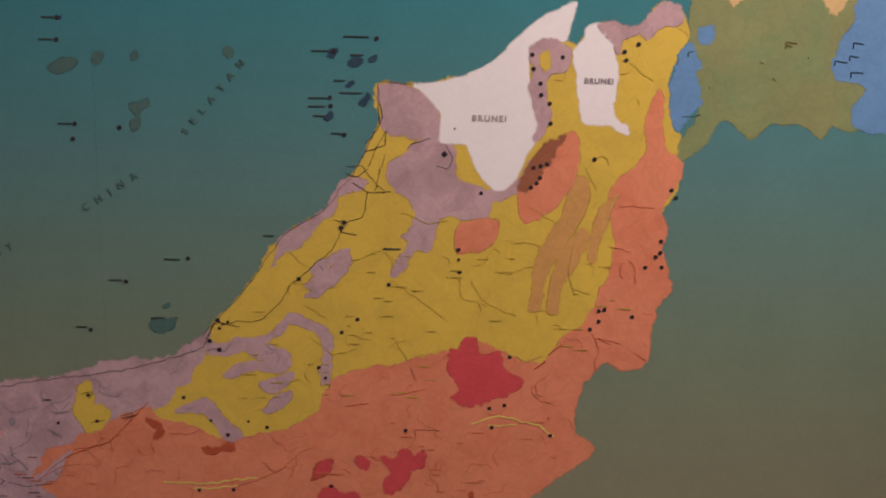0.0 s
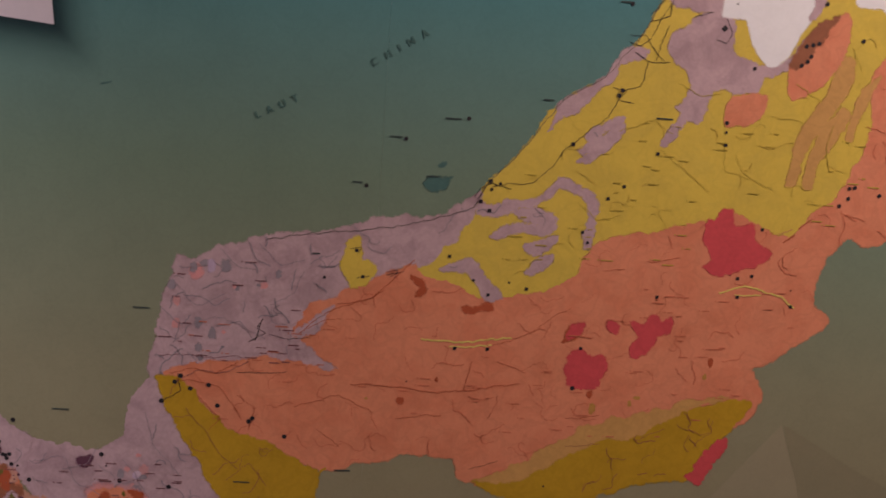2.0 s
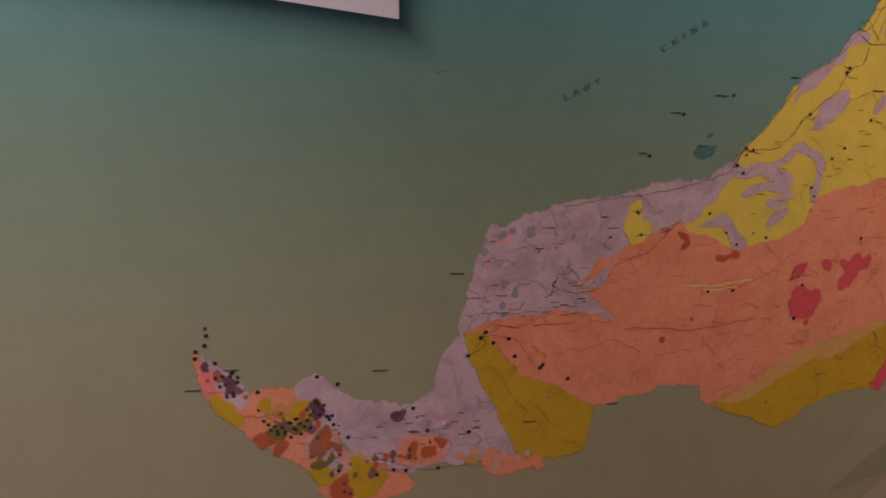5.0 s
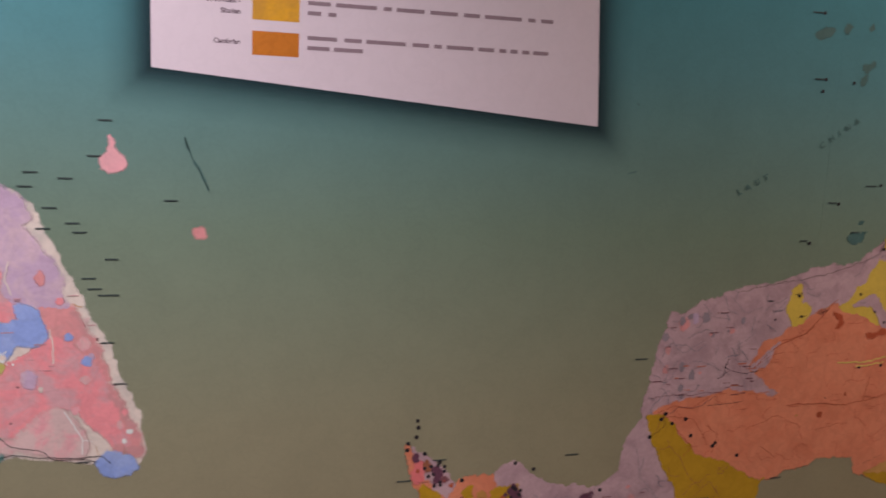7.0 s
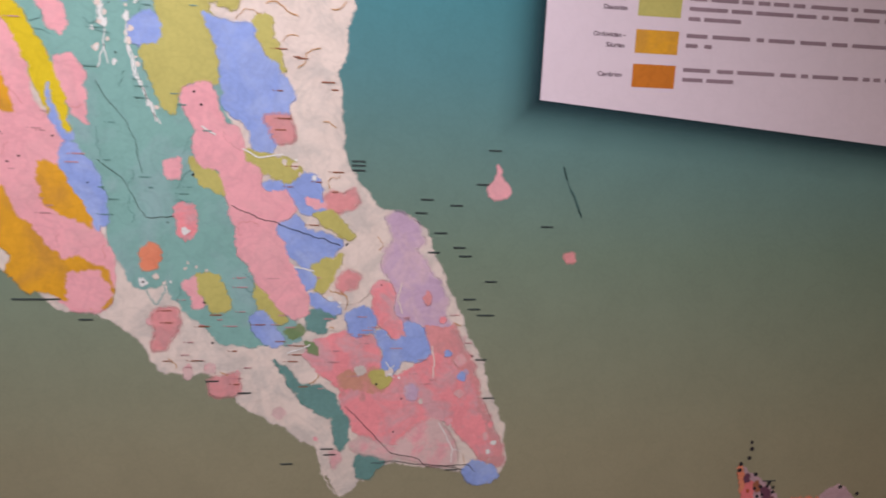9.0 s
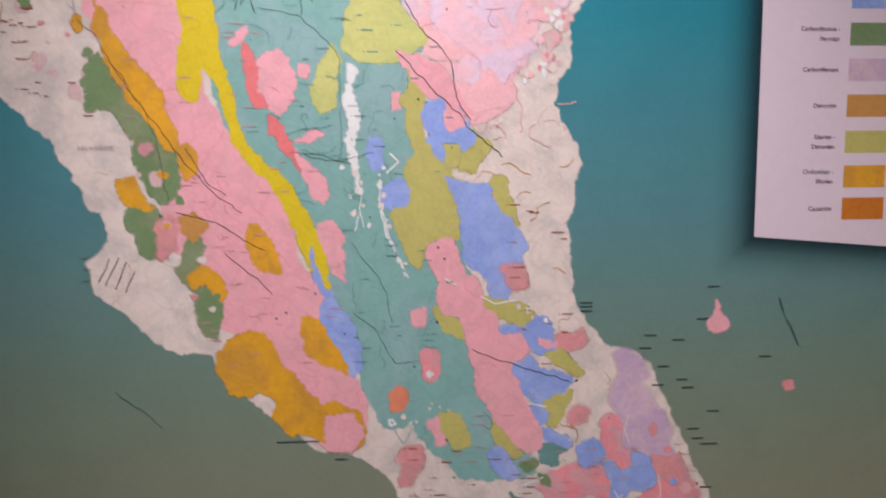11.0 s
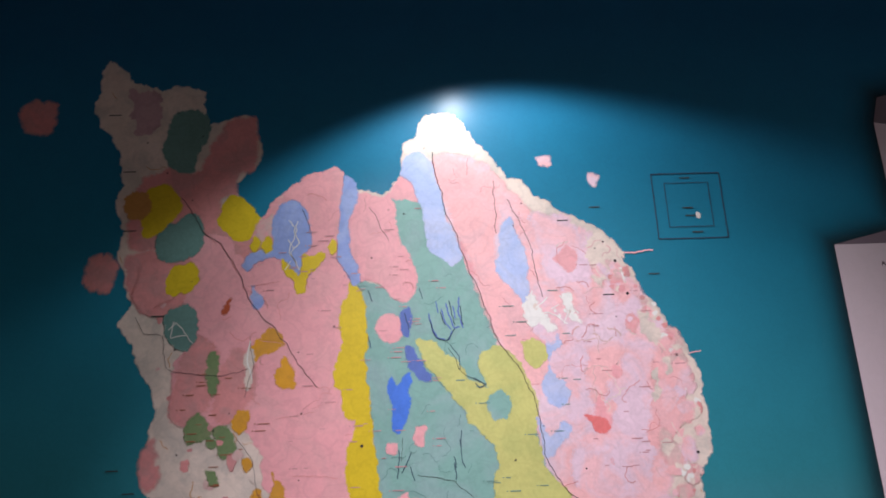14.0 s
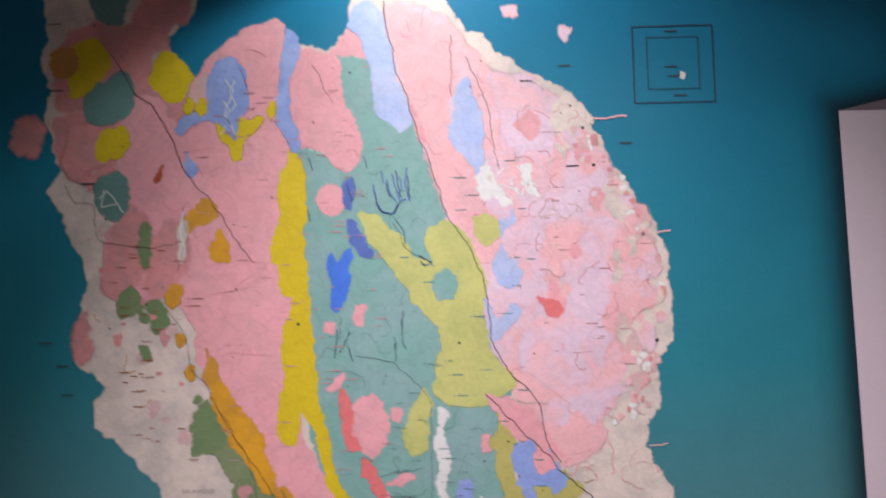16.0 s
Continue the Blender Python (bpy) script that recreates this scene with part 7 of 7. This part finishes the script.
def blotches(name, inks, band, width, count, size, seed, layer=6):
    """Small uneven patches of other rock strewn along a band."""
    rng = random.Random(seed)
    for k in range(count):
        s = rng.random() * (len(band) - 1)
        i = min(int(s), len(band) - 2)
        f = s - i
        x = band[i][0] * (1 - f) + band[i + 1][0] * f + rng.uniform(-1, 1) * width
        z = band[i][1] * (1 - f) + band[i + 1][1] * f + rng.uniform(-1, 1) * width
        r = rng.uniform(*size)
        if not ink_at(x, z):
            continue
        tall = rng.uniform(0.6, 1.8)
        ring = [(x + r * rng.uniform(0.5, 1.2) * math.cos(a * math.pi / 4), z + tall * r * rng.uniform(0.5, 1.2) * math.sin(a * math.pi / 4)) for a in range(8)]
        region(name, rng.choice(inks), layer, 0.12, ring)


blotches("rock_patch", (cream, rose, sand, palepink, whiteink), [(-2.219, 2.147), (-2.156, 2.069), (-2.105, 1.969), (-2.099, 1.871), (-2.103, 1.795), (-2.117, 1.732), (-2.130, 1.669), (-2.154, 1.627)], 0.02, 80, (0.002, 0.008), 21)
blotches("rock_patch", (sand, palepink, mid_pink, palelilac, cream), [(-2.250, 2.147), (-2.165, 2.049), (-2.125, 1.949), (-2.119, 1.851), (-2.123, 1.775), (-2.140, 1.700)], 0.032, 70, (0.006, 0.018), 33, 6)
blotches("rock_patch", (palelilac, palepink, pink), [(-2.284, 2.181), (-2.204, 1.980), (-2.198, 1.839), (-2.225, 1.691)], 0.06, 16, (0.008, 0.024), 22, 5)
blotches("rock_patch", (sand, rose, purple, coral, whiteink), [(-1.940, 1.064), (-1.883, 0.961), (-1.833, 0.854), (-1.798, 0.754), (-1.831, 0.698)], 0.015, 12, (0.004, 0.010), 23)
blotches("rock_patch", (sand, coral, rose, olive2, blue2, pink), [(-2.111, 0.917), (-2.028, 0.833), (-1.945, 0.811), (-1.861, 0.810), (-1.931, 0.919), (-2.016, 1.001)], 0.05, 8, (0.003, 0.008), 24)
blotches("rock_patch", (dkgreen, amber, sand, rose, cream), [(-3.00, 1.88), (-2.93, 1.76), (-2.86, 1.60), (-2.80, 1.48), (-2.76, 1.38), (-2.70, 1.26)], 0.022, 26, (0.004, 0.012), 35, 6)
blotches("rock_patch", (sand, cream, rose), [(-3.140, 2.119), (-3.104, 2.011), (-3.069, 1.884), (-3.003, 1.759), (-2.940, 1.676), (-2.918, 1.576)], 0.035, 26, (0.004, 0.012), 25, 3)
blotches("rock_patch", (sand, cream), [(-2.549, 1.022), (-2.433, 0.995), (-2.341, 0.916), (-2.246, 0.855), (-2.147, 0.812), (-2.083, 0.714)], 0.03, 20, (0.004, 0.012), 26, 3)
blotches("rock_patch", (plum, rust, brown, olivedark, plumline), [(-1.276, 0.647), (-1.228, 0.626), (-1.161, 0.536), (-1.080, 0.547), (-1.059, 0.477), (-1.017, 0.417), (-0.889, 0.451), (-0.825, 0.473)], 0.018, 44, (0.003, 0.008), 27, 7)
blotches("rock_patch", (orange, ochre, brown2, terracotta, lilac), [(-1.240, 0.600), (-1.161, 0.556), (-1.060, 0.497), (-1.017, 0.427), (-0.889, 0.451), (-0.725, 0.430), (-0.620, 0.420)], 0.024, 40, (0.005, 0.014), 34, 6)
blotches("rock_patch", (rust, brown2), [(-0.509, 0.665), (-0.267, 0.700), (-0.059, 0.690), (0.147, 0.724), (0.215, 0.836)], 0.03, 9, (0.003, 0.007), 28, 4)
blotches("river_patch", (whiteink, cream), [(-2.347, 1.192), (-2.327, 1.156), (-2.335, 1.110), (-2.332, 1.079), (-2.305, 1.053)], 0.008, 6, (0.002, 0.005), 41, 7)
blotches("river_patch", (whiteink, cream), [(-2.459, 1.493), (-2.440, 1.465), (-2.449, 1.434), (-2.430, 1.423), (-2.443, 1.383)], 0.008, 6, (0.002, 0.005), 42, 7)
blotches("river_patch", (whiteink, cream), [(-2.415, 1.454), (-2.409, 1.411), (-2.403, 1.376), (-2.388, 1.342), (-2.370, 1.298)], 0.008, 6, (0.002, 0.005), 43, 7)
blotches("river_patch", (whiteink, cream), [(-2.415, 1.025), (-2.388, 1.049), (-2.360, 1.035), (-2.338, 1.055), (-2.333, 1.113), (-2.338, 1.170)], 0.008, 6, (0.002, 0.005), 44, 7)
blotches("river_patch", (whiteink, cream), [(-2.115, 1.015), (-2.076, 1.005), (-2.037, 1.021), (-2.049, 1.062)], 0.008, 6, (0.002, 0.005), 45, 7)
blotches("river_patch", (whiteink, cream), [(-2.405, 1.507), (-2.416, 1.458), (-2.421, 1.419), (-2.397, 1.359), (-2.376, 1.301)], 0.008, 6, (0.002, 0.005), 46, 7)
blotches("river_patch", (whiteink, cream), [(-2.476, 1.489), (-2.462, 1.420), (-2.483, 1.390)], 0.008, 6, (0.002, 0.005), 47, 7)
blotches("river_patch", (whiteink, cream), [(-2.397, 2.079), (-2.354, 2.040), (-2.316, 2.052), (-2.300, 2.024)], 0.008, 6, (0.002, 0.005), 48, 7)
blotches("river_patch", (whiteink, cream), [(-2.180, 1.252), (-2.152, 1.234), (-2.103, 1.179)], 0.008, 6, (0.002, 0.005), 49, 7)
blotches("river_patch", (whiteink, cream), [(-2.007, 0.918), (-1.989, 0.876), (-1.866, 0.733)], 0.008, 6, (0.002, 0.005), 50, 7)
blotches("mine_mark", (plum, black, plum, rust), [(-1.252, 0.642), (-1.224, 0.609), (-1.161, 0.536), (-1.120, 0.519), (-1.085, 0.535), (-1.064, 0.569), (-1.049, 0.535), (-1.028, 0.477), (-1.017, 0.381)], 0.010, 16, (0.0010, 0.0024), 31, 8)
blotches("rock_patch", (lilacdark, purple, rose), [(-0.777, 0.858), (-0.696, 0.903), (-0.601, 0.916), (-0.690, 0.806), (-0.752, 0.772), (-0.891, 0.522), (-0.759, 0.472)], 0.035, 30, (0.003, 0.009), 30, 3)


def rivers(ink, on, area, count, seed, width=0.0008):
    """Thin wandering streams and borders that stay on one kind of land."""
    rng = random.Random(seed)
    bm = bmesh.new()
    x0, x1, z0, z1 = area
    for k in range(count):
        x, z, a = rng.uniform(x0, x1), rng.uniform(z0, z1), rng.uniform(0, 6.3)
        line = []
        for step in range(rng.randint(5, 15)):
            if ink_at(x, z) not in on:
                break
            line.append((x, z))
            a += rng.uniform(-0.9, 0.9)
            x, z = x + 0.005 * math.cos(a), z + 0.005 * math.sin(a)
        if len(line) > 2:
            ribbon(bm, line, width * rng.uniform(0.7, 1.6), -LAYER * 8 - 0.00003)
    return tagged(part("river_print", bm, ink, wall_map, "fine printed rivers and borders"), kind="stuff")


rivers(lilacdark, (lilac,), (-1.2, 0.0, 0.4, 1.3), 420, 61, 0.0013)
rivers(faint_rust, (orange,), (-1.2, 0.62, 0.38, 1.25), 520, 62, 0.0009)
rivers(faint_tan, (yellow,), (-0.4, 0.62, 0.85, 1.6), 180, 63, 0.001)
rivers(brown, (ochre,), (-1.2, 0.35, 0.38, 0.75), 200, 64, 0.0009)
rivers(brown2, (cream,), (-3.4, -1.8, 0.7, 2.6), 420, 65, 0.0009)
rivers(rose, (pink, palepink, palelilac, mid_pink, coral), (-3.2, -1.9, 0.8, 2.5), 420, 66, 0.0011)
rivers(dkteal, (teal,), (-2.8, -2.1, 0.9, 2.4), 260, 67, 0.0009)
rivers(sand, (cream, palepink), (-2.3, -1.95, 1.5, 2.35), 130, 68, 0.0018)
rivers(cream, (palepink, palelilac, sand), (-2.3, -1.85, 0.8, 2.3), 60, 69, 0.0013)


def town_marks(size, bounds, count, seed):
    """Tiny black place dots strewn over the land."""
    rng = random.Random(seed)
    x0, x1, z0, z1 = bounds
    for k in range(count):
        x, z = rng.uniform(x0, x1), rng.uniform(z0, z1)
        if ink_at(x, z):
            marks("rd", size * rng.uniform(0.6, 1.3), [(x, z)])


town_marks(0.0010, (-3.4, -1.8, 0.7, 2.6), 110, 91)
town_marks(0.0010, (-0.9, 1.6, 0.4, 2.2), 40, 92)
# ---- the legend, printed as a folded white sheet ----
LEG = -LAYER * 4
legend = tagged(new("legend_sheet"), "white printed legend sheet with colour swatches and text", "legend")
OUTER = [(-1.757, 1.3615), (-0.956, 1.2955), (-1.050, 2.620), (-1.600, 2.500), (-1.619, 2.440), (-1.620, 2.2016), (-1.757, 2.169)]


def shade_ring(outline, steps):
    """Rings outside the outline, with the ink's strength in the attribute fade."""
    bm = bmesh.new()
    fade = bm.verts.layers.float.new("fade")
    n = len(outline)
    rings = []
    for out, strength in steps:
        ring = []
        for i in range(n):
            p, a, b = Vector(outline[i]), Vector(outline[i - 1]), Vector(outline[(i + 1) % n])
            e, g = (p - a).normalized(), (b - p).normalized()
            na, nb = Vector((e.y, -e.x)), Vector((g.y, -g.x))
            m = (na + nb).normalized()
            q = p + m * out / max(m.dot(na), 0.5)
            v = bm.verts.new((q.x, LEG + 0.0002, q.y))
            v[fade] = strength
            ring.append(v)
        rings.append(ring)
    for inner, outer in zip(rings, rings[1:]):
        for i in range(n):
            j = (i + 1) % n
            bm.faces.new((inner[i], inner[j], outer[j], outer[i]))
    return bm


# soft drop shadow round the sheet, put in as fading dark ink
part("printed_drop_shadow", shade_ring(OUTER, ((-0.01, 0.8), (0.0, 0.8), (0.012, 0.56), (0.026, 0.3), (0.045, 0.12), (0.075, 0.0))), shadow_ink((0.012, 0.03, 0.04)), legend, "soft dark drop shadow printed round the sheet")
part("sheet", sheet(bmesh.new(), [(-1.757, 1.3615), (-0.956, 1.2955), (-1.018, 2.169), (-1.757, 2.169)], LEG, 0.0005), paper, legend, "white sheet face")
# the folds' shading is drawn in as a darker copy of the paper ink
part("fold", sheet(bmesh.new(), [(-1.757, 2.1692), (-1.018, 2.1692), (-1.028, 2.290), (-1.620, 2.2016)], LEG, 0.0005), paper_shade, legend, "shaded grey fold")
part("sheet", sheet(bmesh.new(), [(-1.620, 2.202), (-1.028, 2.2904), (-1.030, 2.345), (-1.619, 2.440)], LEG, 0.0005), paper, legend, "upper white fold")
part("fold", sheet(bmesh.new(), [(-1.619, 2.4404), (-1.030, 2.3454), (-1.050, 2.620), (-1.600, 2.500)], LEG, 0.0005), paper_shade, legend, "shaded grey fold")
TOP = LEG - 0.0002
lettering("AGE", -1.656, 2.122, 0.0095, text_ink, legend, 0, "CENTER", TOP)
ROCKS = (("Quaternary", 2.061, cream), ("Tertiary", 2.007, yellow), ("Jurassic -|Cretaceous", 1.951, paleolive), ("Triassic", 1.891, teal),
         ("Permian -|Triassic", 1.830, blue1), ("Permian", 1.777, blue2), ("Carboniferous -|Permian", 1.714, dkgreen), ("Carboniferous", 1.653, purple),
         ("Devonian", 1.591, brown2), ("Silurian -|Devonian", 1.528, olive2), ("Ordovician -|Silurian", 1.467, amber), ("Cambrian", 1.410, swatch_brown))
rng = random.Random(11)
for words, z, ink in ROCKS:
    lines = words.split("|")
    for k, word in enumerate(lines):
        zz = z - 0.0035 + (0.0085 - 0.017 * k if len(lines) == 2 else 0)
        lettering(word, -1.617, zz, 0.0078, text_ink, legend, 0, "RIGHT", TOP)
    part("swatch", box(bmesh.new(), -1.598, -1.521, TOP, LEG + 0.0002, z - 0.0195, z + 0.0195), ink, legend, "coloured legend swatch")
    count = 2 if z < 1.5 or len(lines) == 1 else 3
    for k in range(count):
        zz = z + 0.0135 - 0.0165 * k
        last = rng.uniform(-1.45, -1.40) if k == count - 1 else -1.062
        x = -1.507
        while x < last - 0.008:
            w = min(rng.choice((0.014, 0.022, 0.03, 0.038, 0.05, 0.07)), last - x)
            bar(x + w / 2, zz, w, faint_ink, 0.0066, TOP, legend, "text_bar")
            x += w + rng.uniform(0.006, 0.013)
# ---- added fittings of the room: unseen glowing panels above the fill lamps ----
for x in (-2.2, 0.9):
    light = tagged(new("added_ceiling_light"), "unseen square white ceiling panel added with the fill light", "ceiling light", "ceiling light panels")
    part("frame", box(bmesh.new(), x - 0.64, x + 0.64, -2.94, -2.26, 2.96, 2.999), tile_white, light)
    part("diffuser", box(bmesh.new(), x - 0.6, x + 0.6, -2.9, -2.3, 2.95, 2.959), glow, light)
